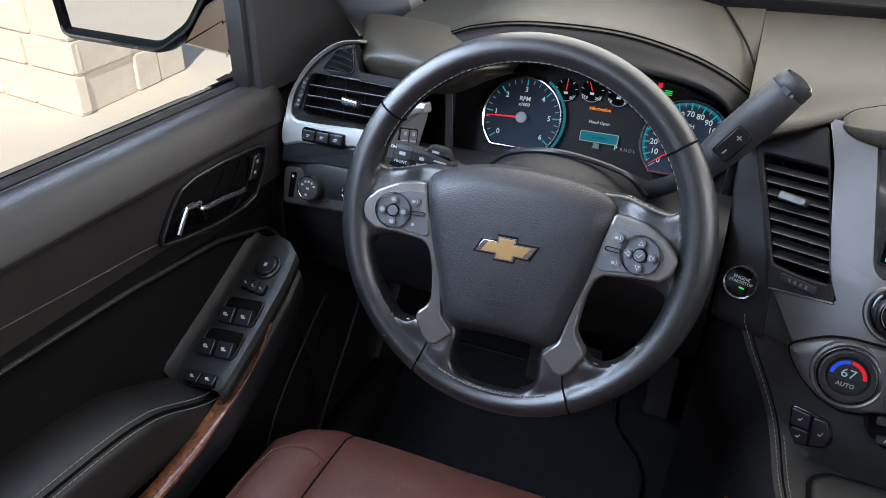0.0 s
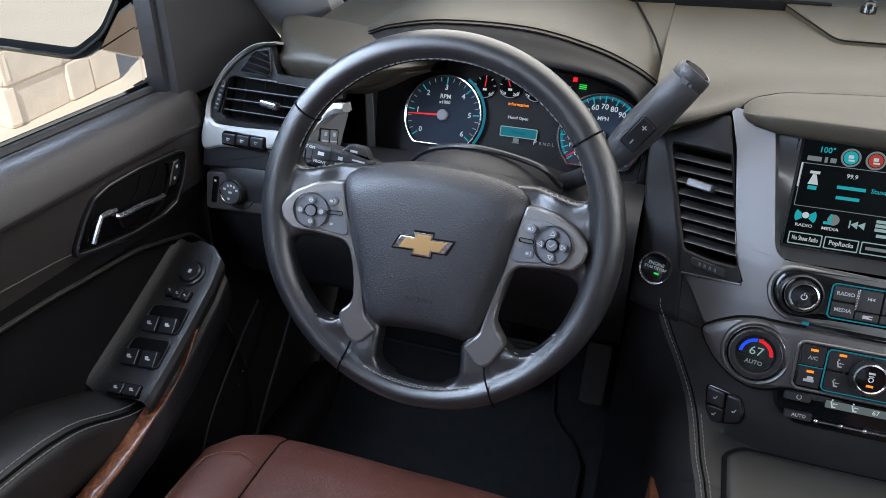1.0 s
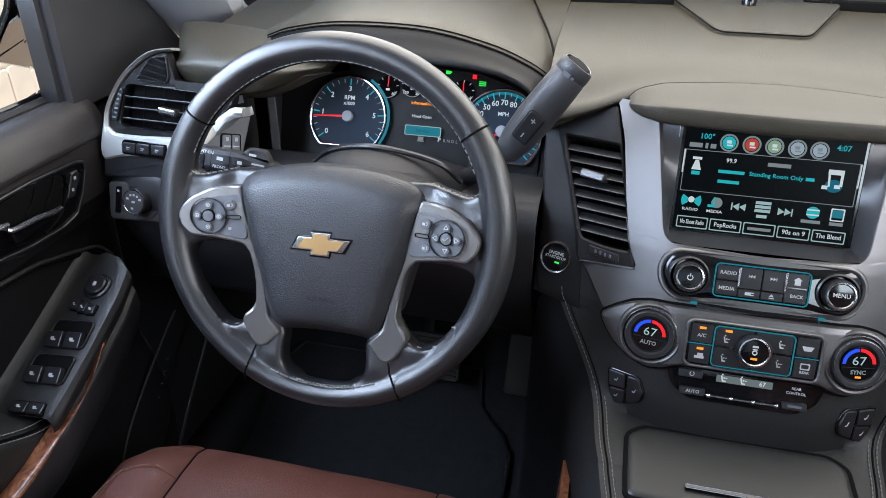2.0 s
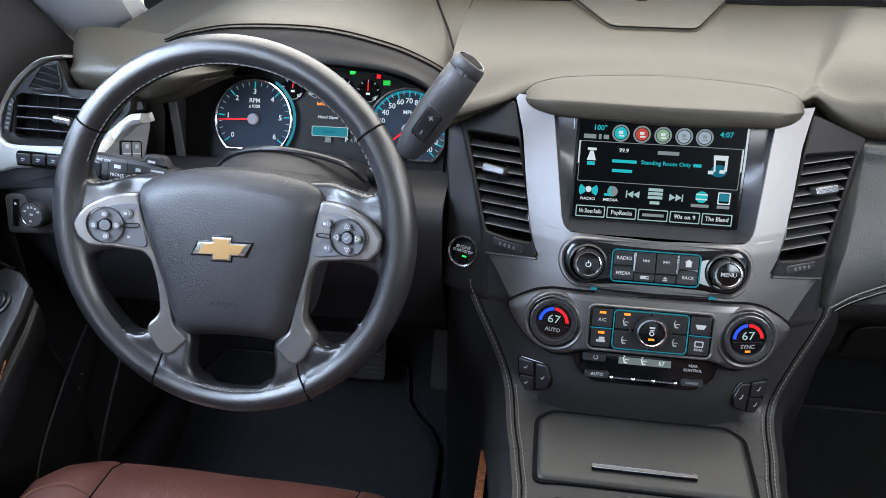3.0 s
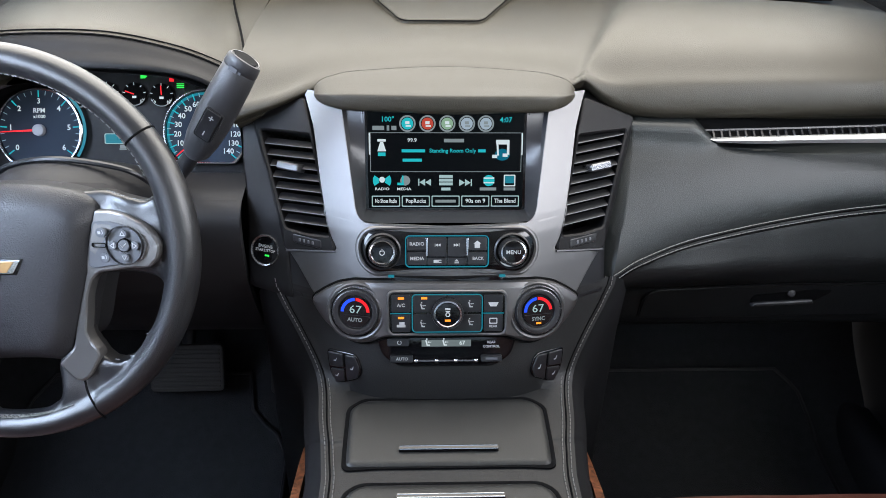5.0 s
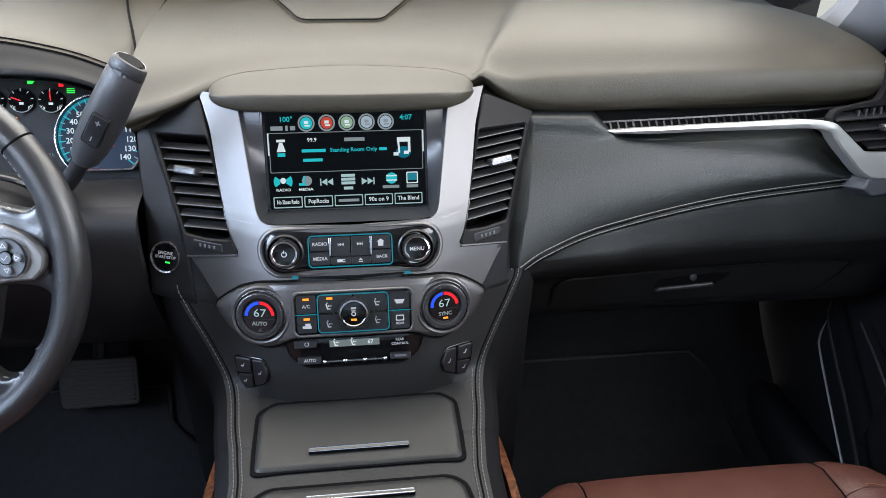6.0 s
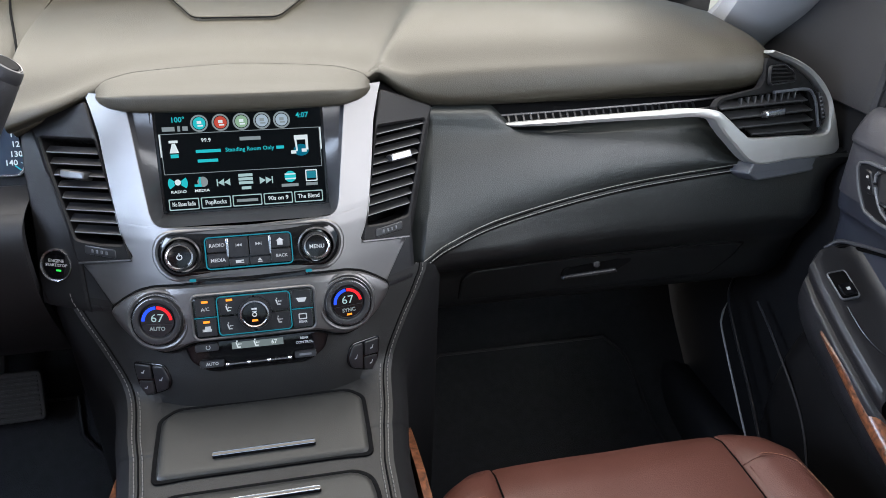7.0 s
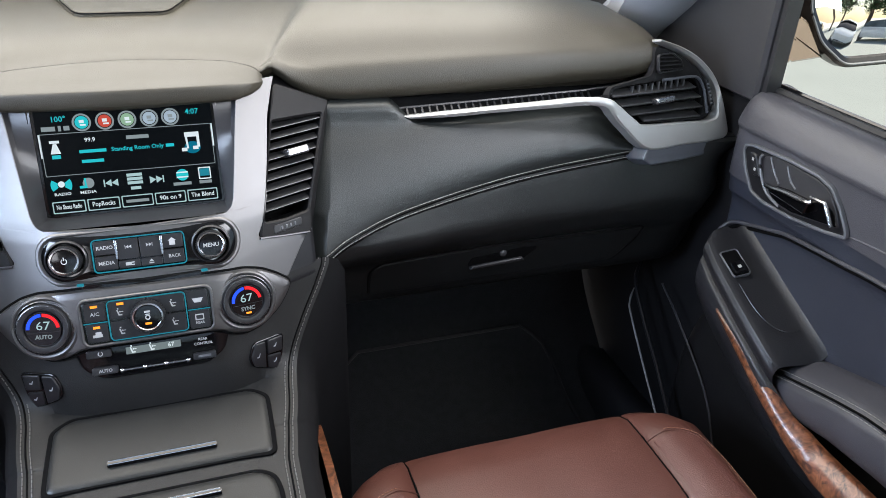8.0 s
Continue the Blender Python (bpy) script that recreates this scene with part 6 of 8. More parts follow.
for u, w, d in ((-0.06, 0.004, 0.004), (-0.05, 0.011, 0.011), (0.0, 0.0155, 0.0150), (0.15, 0.0195, 0.0175), (0.4, 0.0215, 0.0185), (0.7, 0.0205, 0.0175), (0.88, 0.0195, 0.0170), (0.89, 0.0188, 0.0163), (0.90, 0.0195, 0.0170), (0.98, 0.0190, 0.0165), (1.0, 0.0178, 0.0152)):
    rows.append([GM @ V((w * math.cos(a), u * L + (0.004 * math.sin(a) if u > 0.85 else 0), d * math.sin(a))) for a in (2 * math.pi * i / 24 for i in range(24))])
part("grip", loft(rows, closed=True, caps=True), SHIFT, shift)
part("grip_button", slab(oval(0.026, 0.022, 24), 0.0022, -0.004, 0.0012, GM @ move(0, L * 1.0, 0) @ Matrix.Rotation(radians(-90), 4, "X")), SOOT, shift)
part("chrome_edge", ring(oval(0.0330, 0.0282, 24), oval(0.0308, 0.0262, 24), 0.0012, -0.002, 0.0004, GM @ move(0, L * 1.0, 0) @ Matrix.Rotation(radians(-90), 4, "X")), PULL, shift)
RM = GM @ move(0.002, L * 0.37, 0.0170)
rk = part("rocker", slab(rrect(0.0185, 0.0370, 0.003, 4), 0.0030, -0.006, 0.0012, RM), SATIN, shift)
part("rocker_edge", ring(rrect(0.0215, 0.0400, 0.004, 4), rrect(0.0188, 0.0373, 0.003, 4), 0.0018, -0.006, 0.0005, RM), PLASTIC, shift)
part("plus_mark", bars([(0, 0.0100, 0.0060, 0.0014), (0, 0.0100, 0.0014, 0.0060), (0, -0.0105, 0.0014, 0.0060)], RM, 0.0034), WHITE, rk)
part("tow_mark", bars([(-0.003, L * 0.930, 0.009, 0.0050), (0.005, L * 0.930, 0.003, 0.0030)], GM, 0.0182), GREYBLUE, shift)

# ---- right end of the dashboard ----
edge = [(-0.1480, 0.0430), (-0.1380, 0.0560), (-0.0600, 0.0610), (-0.0520, 0.0720), (-0.0500, 0.0990), (-0.0450, 0.1010), (0.0000, 0.0870), (0.0400, 0.0620), (0.0700, 0.0260), (0.0740, -0.0080), (0.0500, -0.0170), (-0.0900, -0.0020)]
hole = rounded([(-0.1430, 0.0430), (-0.1130, 0.0140), (-0.0840, -0.0020), (-0.0700, -0.0040), (0.0440, -0.0115), (0.0535, -0.0060), (0.0490, 0.0270), (0.0390, 0.0440), (0.0240, 0.0500), (-0.0996, 0.0535), (-0.1330, 0.0520)], 0.004, 4)
small = rounded([(-0.0480, 0.0650), (-0.0470, 0.0880), (-0.0190, 0.0872), (-0.0020, 0.0757), (0.0020, 0.0641)], 0.004, 3)
rvent = side_vent(RV, edge, hole, [((-0.1380, 0.0420), (0.0330, 0.0335)), ((-0.1230, 0.0270), (0.0440, 0.0180)), ((-0.1060, 0.0125), (0.0470, 0.0030)), ((-0.0800, 0.0000), (0.0420, -0.0100))], small, (-0.0430, 0.0250), [(0.0600, 0.0010), (0.0500, 0.0430), (0.0560, 0.0420), (0.0690, 0.0020)], "black passenger side air vent in a silver surround", 0.0075)
part("vent_rim", tube(crom([RV @ V((x, y, 0.003)) for x, y in ((-0.0400, 0.0530), (-0.0100, 0.0520), (0.0220, 0.0505), (0.0380, 0.0450), (0.0490, 0.0280), (0.0545, 0.0000), (0.0560, -0.0080))], 40), 0.0022, 8), BANDLOW, rvent)
for i in range(9):
    x = -0.098 + 0.0135 * i
    part("fin", slab([(x - 0.0012, 0.0390), (x + 0.0012, 0.0390), (x + 0.0042, 0.0510), (x + 0.0018, 0.0510)], -0.002, -0.008, 0.0004, RV), SHIFT, rvent)
rtrim = thing("side_trim", "satin silver strip and surround on the passenger side", "trim", RV @ V((0, -0.05, 0)), group="dashboard end trim")
A, B = V((0.338, 0.862, 0.7555)), RV @ V((-0.1500, 0.0420, 0.004))
SM = frame_from(A, B - A, (0, 0.3, 1))
inner = [SM @ V((x, y, 0.0)) for x, y in ((-0.003, 0.0097), (0.066, 0.0083), (0.126, 0.0075), (0.207, 0.0060), (0.250, 0.0053))]
inner += [RV @ V((x, y, 0.007)) for x, y in ((-0.1500, 0.0415), (-0.1284, 0.0277), (-0.1006, 0.0052), (-0.0800, -0.0050), (0.000, -0.013), (0.050, -0.019), (0.072, -0.017), (0.077, -0.005), (0.072, 0.030), (0.040, 0.065), (0.000, 0.089), (-0.045, 0.107))]
outer = [SM @ V((x, y, 0.0)) for x, y in ((0.012, 0.0033), (0.066, 0.0002), (0.126, -0.0013), (0.207, -0.0045), (0.252, -0.0063))]
outer += [RV @ V((x, y, 0.007)) for x, y in ((-0.1570, 0.0315), (-0.1440, 0.0180), (-0.1240, -0.0030), (-0.0770, -0.0410), (0.000, -0.047), (0.060, -0.052), (0.098, -0.050), (0.098, -0.025), (0.080, 0.033), (0.047, 0.069), (0.005, 0.093), (-0.045, 0.1105))]
nz = (RV.to_3x3() @ V((0, 0, 1))).normalized()
rows = []
for p, q in zip(crom(outer, 120), crom(inner, 120)):
    d = q - p
    k = min(0.45, 0.0025 / max(d.length, 1e-5))
    rows.append([p - nz * 0.018, p - nz * 0.0025, p + d * k, p + d * 0.5 + nz * 0.0012, q - d * k, q - nz * 0.0025, q - nz * 0.018])
part("silver_band", loft(rows, closed=True, caps=True), TRIM, rtrim)
part("band_below", slab(rounded([(-0.0790, -0.0395), (0.0950, -0.0500), (0.1000, -0.0560), (0.0990, -0.0690), (0.0860, -0.0726), (-0.0125, -0.0698), (-0.0712, -0.0666), (-0.0884, -0.0542)], 0.003, 3), 0.0045, -0.03, 0.003, RV), BANDLOW, rtrim)
slot = thing("demister_grille", "long black slotted grille above the silver strip", "grille", (0.5, 0.885, 0.76))
part("grille_well", loft([[V((x, y, z + 0.004)), V((x, y + 0.022, z + 0.024)), V((x, y + 0.025, z + 0.040))] for x, y, z in ((0.315, 0.868, 0.757), (0.45, 0.878, 0.757), (0.62, 0.885, 0.760), (0.70, 0.89, 0.765))]), VOID, slot)
for i in range(27):
    x = 0.345 + 0.0108 * i
    y = interp(x, [(0.315, 0.868), (0.45, 0.878), (0.62, 0.885), (0.70, 0.89)])
    z = interp(x, [(0.315, 0.757), (0.45, 0.757), (0.62, 0.760), (0.70, 0.765)])
    part("grille_bar", slab(rrect(0.0030, 0.0150, 0.0006, 2), 0.0012, -0.004, 0.0004, frame_from((x, y + 0.004, z + 0.009), (1, 0.04, 0), (0, 0.75, 0.66))), SATIN, slot)
for o in (0.0025, 0.0135):
    part("grille_rail", tube([V((0.325, 0.867 + o * 0.8, 0.757 + o)), V((0.45, 0.876 + o * 0.8, 0.757 + o)), V((0.62, 0.883 + o * 0.8, 0.760 + o)), V((0.69, 0.887 + o * 0.8, 0.764 + o))], 0.0022, 6), SATIN, slot)

# stitched seam of the passenger panel
for o, r in ((0.0012, 0), (0.0125, 0)):
    part("seam_stitching", stitch([p + V((0, -0.0022, (0.0042 if o < 0.01 else -0.0046))) for p in crom(SEAM, 80)], 0.0056, 0.0009, 0.0007), THREAD, dash)
# upper line is the groove; the lower dark strip paints the shadow under the stitches
for o, r in ((-0.0006, 0.0013), (-0.0085, 0.0016)):
    part("seam_groove_shade", tube([p + V((0, 0.0010 if o > -0.002 else 0.0004, o)) for p in crom(SEAM, 60)], r, 6), VOID, dash)

# glove box
glove = thing("glove_box", "black glove box lid with a latch and key lock", "glove box", (0.5, 0.87, 0.48))


def lower(x, z, off=0.0):
    return V((x, interp(z, [(0.462, 0.889), (0.50, 0.868), (0.546, 0.856), (0.568, 0.837), (0.592, 0.820)]) + 0.05 * max(0.0, (x - 0.80) / 0.08) ** 2 - off, z))


o = rounded([(0.285, 0.530), (0.300, 0.545), (0.45, 0.560), (0.68, 0.565), (0.735, 0.560), (0.735, 0.535), (0.700, 0.485), (0.285, 0.478)], 0.012, 5)
part("lid_gap", tube([lower(x, z, 0.0012) for x, z in o] + [lower(*o[0], 0.0012)], 0.0013, 5), VOID, glove)
part("lid", loft([[lower(x, z, e) for x, z in inset(o, d)] for d, e in ((0.0012, -0.004), (0.0012, 0.0015), (0.003, 0.003), (0.007, 0.003))], closed=True, caps=True), LOWER, glove)
h = rounded([(0.440, 0.518), (0.443, 0.534), (0.545, 0.548), (0.552, 0.540), (0.530, 0.520)], 0.005, 3)
part("latch_well", loft([[lower(x, z, e) for x, z in inset(h, d)] for d, e in ((0, 0.001), (0, 0.0042), (0.002, 0.0042))], closed=True, caps=True), VOID, glove)
part("latch", loft([[lower(x, z, e) for x, z in inset(rounded([(0.442, 0.5135), (0.445, 0.5200), (0.528, 0.5260), (0.532, 0.5190)], 0.002, 2), d)] for d, e in ((0, -0.002), (0, 0.007), (0.0015, 0.009))], closed=True, caps=True), SHIFT, glove)
part("lock", lathe([(0.0055, -0.004), (0.0055, 0.001), (0.0040, 0.002), (0.0004, 0.002)], frame_from(lower(0.494, 0.5385, 0.005), (1, 0, 0), (0, 0.3, 1)), 18), SHIFT, glove)

# speaker cover and sensor on the dash top, defroster slot
sp = thing("speaker_grille", "dark trapezoid speaker cover set in the dash top", "speaker", (0, 1.1, 0.87))


def on_top(x, y, off=0.0):
    return V((x, y, 0.8725 + (y - 1.03) * 0.105 + off))


o = rounded([(-0.112, 1.165), (-0.060, 1.032), (-0.050, 1.022), (0.050, 1.022), (0.060, 1.032), (0.118, 1.165)], 0.012, 5)
part("cover", loft([[on_top(x, y, e) for x, y in inset(o, d)] for d, e in ((0, -0.008), (0, 0.0045), (0.0012, 0.006), (0.008, 0.0062))], closed=True, caps=True), PAD, sp)
part("cover_gap", tube([on_top(x, y, 0.0040) for x, y in o], 0.0010, 5), VOID, sp)
part("light_sensor", lathe([(0.010, -0.004), (0.010, 0.010), (0.007, 0.016), (0.0004, 0.018)], Matrix.Translation(on_top(-0.008, 1.140, 0.004)), 18), GLOSS, sp)
for x0, x1, y0 in ((-0.62, -0.05, 1.150), (0.07, 0.62, 1.165)):
    part("defroster_slot", slab(rrect(x1 - x0, 0.016, 0.006, 4), 0.0055, -0.01, 0.001, Matrix.Translation(((x0 + x1) / 2, y0 + 0.012, 0.889))), VOID, dash)

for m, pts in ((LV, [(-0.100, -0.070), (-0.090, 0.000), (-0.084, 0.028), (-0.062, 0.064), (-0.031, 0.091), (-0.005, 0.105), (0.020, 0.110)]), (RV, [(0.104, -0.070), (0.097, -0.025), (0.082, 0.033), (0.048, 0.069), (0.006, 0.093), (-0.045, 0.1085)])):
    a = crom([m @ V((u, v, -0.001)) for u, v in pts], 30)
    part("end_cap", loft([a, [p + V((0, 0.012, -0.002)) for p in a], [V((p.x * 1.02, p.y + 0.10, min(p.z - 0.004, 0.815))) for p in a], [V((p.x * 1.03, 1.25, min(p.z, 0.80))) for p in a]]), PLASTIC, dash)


# ---- console details ----
def pan(x, y, off=0.0):
    """A point of the console's flat top."""
    return V((x, y, interp(y, [(0.3, 0.489), (0.577, 0.4945), (0.62, 0.4985), (0.671, 0.5030), (0.70, 0.5055)]) + off))


def lid(name, label, o, strip, at):
    t = thing(name, label, "storage lid", at, group="console lids")
    part("lid_gap", loft([[pan(x, y, e) for x, y in inset(o, d)] for d, e in ((-0.0034, 0.0005), (-0.0030, 0.0024), (0.0, 0.0024), (0.004, 0.0015))], closed=True), VOID, t)
    i = inset(o, 0.001)
    ys = sorted({round(p[1], 4) for p in i})
    rows = []
    for y in [ys[0] + 0.0002 + (ys[-1] - ys[0] - 0.0004) * (0.5 - 0.5 * math.cos(math.pi * k / 26)) for k in range(27)]:
        cut = sorted(a[0] + (b[0] - a[0]) * (y - a[1]) / (b[1] - a[1]) for a, b in zip(i, i[1:] + i[:1]) if (a[1] - y) * (b[1] - y) < 0)
        r = max(abs(cut[0]), abs(cut[-1]))
        e = min(y - ys[0], ys[-1] - y)
        h = 0.0022 + 0.0028 * min(1.0, e / 0.006) ** 0.5
        rows.append([pan(u * r, y, h - 0.0035 * max(0.0, (abs(u) - 0.93) / 0.07) ** 2 - (0.006 if abs(u) > 0.999 else 0)) for u in (-1, -0.9985, -0.985, -0.965, -0.94, -0.9, -0.75, -0.5, -0.25, 0, 0.25, 0.5, 0.75, 0.9, 0.94, 0.965, 0.985, 0.9985, 1)])
    part("lid_panel", thick(rows, (0, 0, -0.006)), LID, t)
    y, w = strip
    pull = part("pull_strip", loft([[pan(x, y + a, e) for a, e in ((-0.0035, 0.005), (-0.0030, 0.0088), (0.0016, 0.0092), (0.0030, 0.0065))] for x in (-w, -w + 0.002, 0, w - 0.002, w)], closed=True, caps=True), GLOSS, t, "dark pull strip with chrome rails")
    for a in (-0.0030, 0.0014):
        part("chrome_rail", tube([pan(-w + 0.001, y + a, 0.0092), pan(w - 0.001, y + a, 0.0092)], 0.0007, 6), CHROME, pull)
    return t


lid("console_lid", "black leather console lid with a chrome pull strip", rounded([(-0.0980, 0.6735), (0.0980, 0.6735), (0.1150, 0.6600), (0.1150, 0.6080), (0.1140, 0.5740), (0.0800, 0.5765), (-0.0800, 0.5765), (-0.1140, 0.5740), (-0.1150, 0.6080), (-0.1150, 0.6600)], 0.007, 4), (0.5965, 0.0550), (0, 0.62, 0.49))
lid("console_lid", "second black console lid with a chrome pull strip", rounded([(-0.0950, 0.5510), (0.0950, 0.5510), (0.1100, 0.5400), (0.1140, 0.5200), (0.1140, 0.3000), (-0.1140, 0.3000), (-0.1140, 0.5200), (-0.1100, 0.5400)], 0.008, 4), (0.5310, 0.0560), (0, 0.42, 0.485))
for s in (-1, 1):
    for d in (-0.0045, 0.0045):
        line = crom([V((s * (p.x + d), p.y - 0.0006, p.z + (0.0012 if d < 0 else 0.0002))) for p in EDGE], 120)
        part("edge_stitching", stitch(line, 0.0046, 0.0016, 0.0006), DIMTHREAD, console)
    part("edge_groove", tube([V((s * p.x, p.y, p.z + 0.0003)) for p in crom(EDGE, 60)], 0.0011, 5), VOID, console)
    part("wood_side", thick([[V((s * (0.181 + 0.05 * max(0.0, 0.43 - z)), y, z)) for z in (zt, zt - 0.4 * (zt - zl), zl)] for y, zt, zl in ((0.706, 0.400, 0.392), (0.695, 0.405, 0.360), (0.66, 0.416, 0.300), (0.60, 0.430, 0.25), (0.5, 0.435, 0.22), (0.3, 0.435, 0.22), (0.1, 0.435, 0.22))], (s * -0.01, 0, 0)), WOOD, console, "glossy burl wood side panel")


# ---- seats ----
def seat(cx, label):
    s = thing("front_seat", label, "car seat", (cx, 0.25, 0.05), group="front seats")
    ys = [0.672, 0.669, 0.660, 0.640, 0.60, 0.52, 0.42, 0.30, 0.16, 0.02, -0.06]

    def hgt(y):
        f = interp(y, [(0.60, 1.0), (0.64, 0.96), (0.66, 0.78), (0.669, 0.45), (0.672, 0.0)]) if y > 0.60 else 1.0
        return 0.304 + 0.058 * f - 0.08 * max(0.0, 0.52 - y)
    rows = []
    for y in ys:
        z = hgt(y)
        rows.append(crom([(cx + x, y, zz) for x, zz in ((-0.168, z - 0.012), (-0.160, z - 0.002), (-0.08, z + 0.001), (0, z), (0.08, z + 0.001), (0.160, z - 0.002), (0.168, z - 0.012))], 24))
    rows.insert(0, [p + V((0, -0.004, -0.10)) for p in rows[0]])
    part("cushion_center", loft(rows), MAROON, s)

    def bolster(y):
        """The bolster's section at y, as (x from the seat's middle, z)."""
        z = hgt(y)
        k = (0.270 - 0.08 * max(0.0, (y - 0.60) / 0.072) ** 2.2 - 0.1655) / 0.0885
        e = 0.0105 * min(1.0, max(0.0, (0.67 - y) / 0.05))
        return [(0.1655 + k * (x - 0.1655), zz) for x, zz in ((0.1655, z - 0.012), (0.170, z - 0.002), (0.190, z + e), (0.222, z + e), (0.243, z - 0.006), (0.252, z - 0.026), (0.254, z - 0.07), (0.250, z - 0.16))]

    def on_bolster(x, y, off):
        return interp(x, bolster(y)[:6]) + off

    for d in (-1, 1):
        rows = [crom([(cx + d * x, y - 0.02 * (x - 0.165) / 0.1 * (y > 0.6), z) for x, z in bolster(y)], 26) for y in ys]
        rows.insert(0, [p + V((0, -0.004, -0.08)) for p in rows[0]])
        b = part("side_bolster", loft(rows), MAROON, s)
        arcp = [V((cx + d * p.x, p.y, on_bolster(p.x, p.y, 0.0012))) for p in crom([(0.169, 0.592, 0), (0.197, 0.591, 0), (0.222, 0.580, 0), (0.240, 0.555, 0), (0.247, 0.51, 0), (0.248, 0.40, 0), (0.248, 0.20, 0)], 60)]
        part("bolster_piping", tube(arcp, 0.0016, 6), MAROON, b)
        part("bolster_stitching", stitch([p + V((d * 0.003, 0.003, 0.0008)) for p in arcp], 0.0045, 0.002, 0.0005), TAN, b)
        rows = [[V((x, p.y, on_bolster(d * (x - cx), p.y, 0.0022 if 0 < u < 1 else -0.001))) for u, x in ((u, cx + d * 0.173 + (p.x - cx - d * 0.173) * u) for u in (0, 0.04, 0.15, 0.3, 0.5, 0.7, 0.85, 0.96, 1.0))] for p in arcp if p.y < 0.585]
        part("perforated_insert", loft(rows), PERF, b, "ribbed perforated leather insert")
        part("seam_groove_shade", tube([(cx + d * 0.167, y, hgt(y) - 0.0040) for y in ys[2:]], 0.0014, 6), VOID, s)
    part("seat_base", slab(rrect(0.46, 0.60, 0.05, 5), 0.24, 0.03, 0.01, Matrix.Translation((cx, 0.29, 0))), PLASTIC, s)
    rows = []
    for z, y, t in ((0.30, -0.06, 0.10), (0.45, -0.09, 0.13), (0.70, -0.16, 0.12), (0.92, -0.22, 0.10), (0.98, -0.25, 0.04)):
        rows.append([V((cx + 0.25 * math.copysign(abs(math.cos(a)) ** 0.5, math.cos(a)), y - 0.02 - t * 0.9 * math.copysign(abs(math.sin(a)) ** 0.7, math.sin(a)) * 0.5, z)) for a in (2 * math.pi * i / 28 for i in range(28))])
    part("backrest", loft(rows, closed=True, caps=True), MAROON, s)
    return s


seat(-0.502, "red-brown leather driver's seat with stitched side bolsters")
seat(0.452, "red-brown leather passenger seat with ribbed bolster inserts")


# ---- doors ----
def side(s):
    """Maps a point of the left door to the door on side s."""
    return (lambda x, y, z: V((x, y, z))) if s < 0 else (lambda x, y, z: V((-x, y + 0.025, z - 0.008)))


def on_door(P, pts, x):
    return [P(x, y, z) for y, z in pts]


def plate(P, o, x0, x1, bevel):
    """An outline in (y, z) drawn out from x0 to x1."""
    return loft([on_door(P, o, x0), on_door(P, o, x1 - bevel), on_door(P, inset(o, bevel), x1)], closed=True, caps=True)


def hoop(P, o, w, x0, x1, bevel=0.001):
    i = inset(o, w)
    lines = [on_door(P, o, x0), on_door(P, o, x1 - bevel), on_door(P, inset(o, bevel), x1), on_door(P, inset(o, w - bevel), x1), on_door(P, i, x1 - bevel), on_door(P, i, x0)]
    return loft(lines + [lines[0]], closed=True)


ARM = [(0.748, 0.588, -0.818), (0.742, 0.588, -0.800), (0.728, 0.580, -0.782), (0.694, 0.5625, -0.777), (0.63, 0.530, -0.776), (0.57, 0.502, -0.776), (0.545, 0.490, -0.777), (0.538, 0.482, -0.782)]


def arm(u, x):
    """The sloping armrest top: u along the door (its y), x across."""
    z = interp(u, [(r[0], r[1]) for r in reversed(ARM)])
    return V((x, u, z + (x + 0.81) * 0.10))


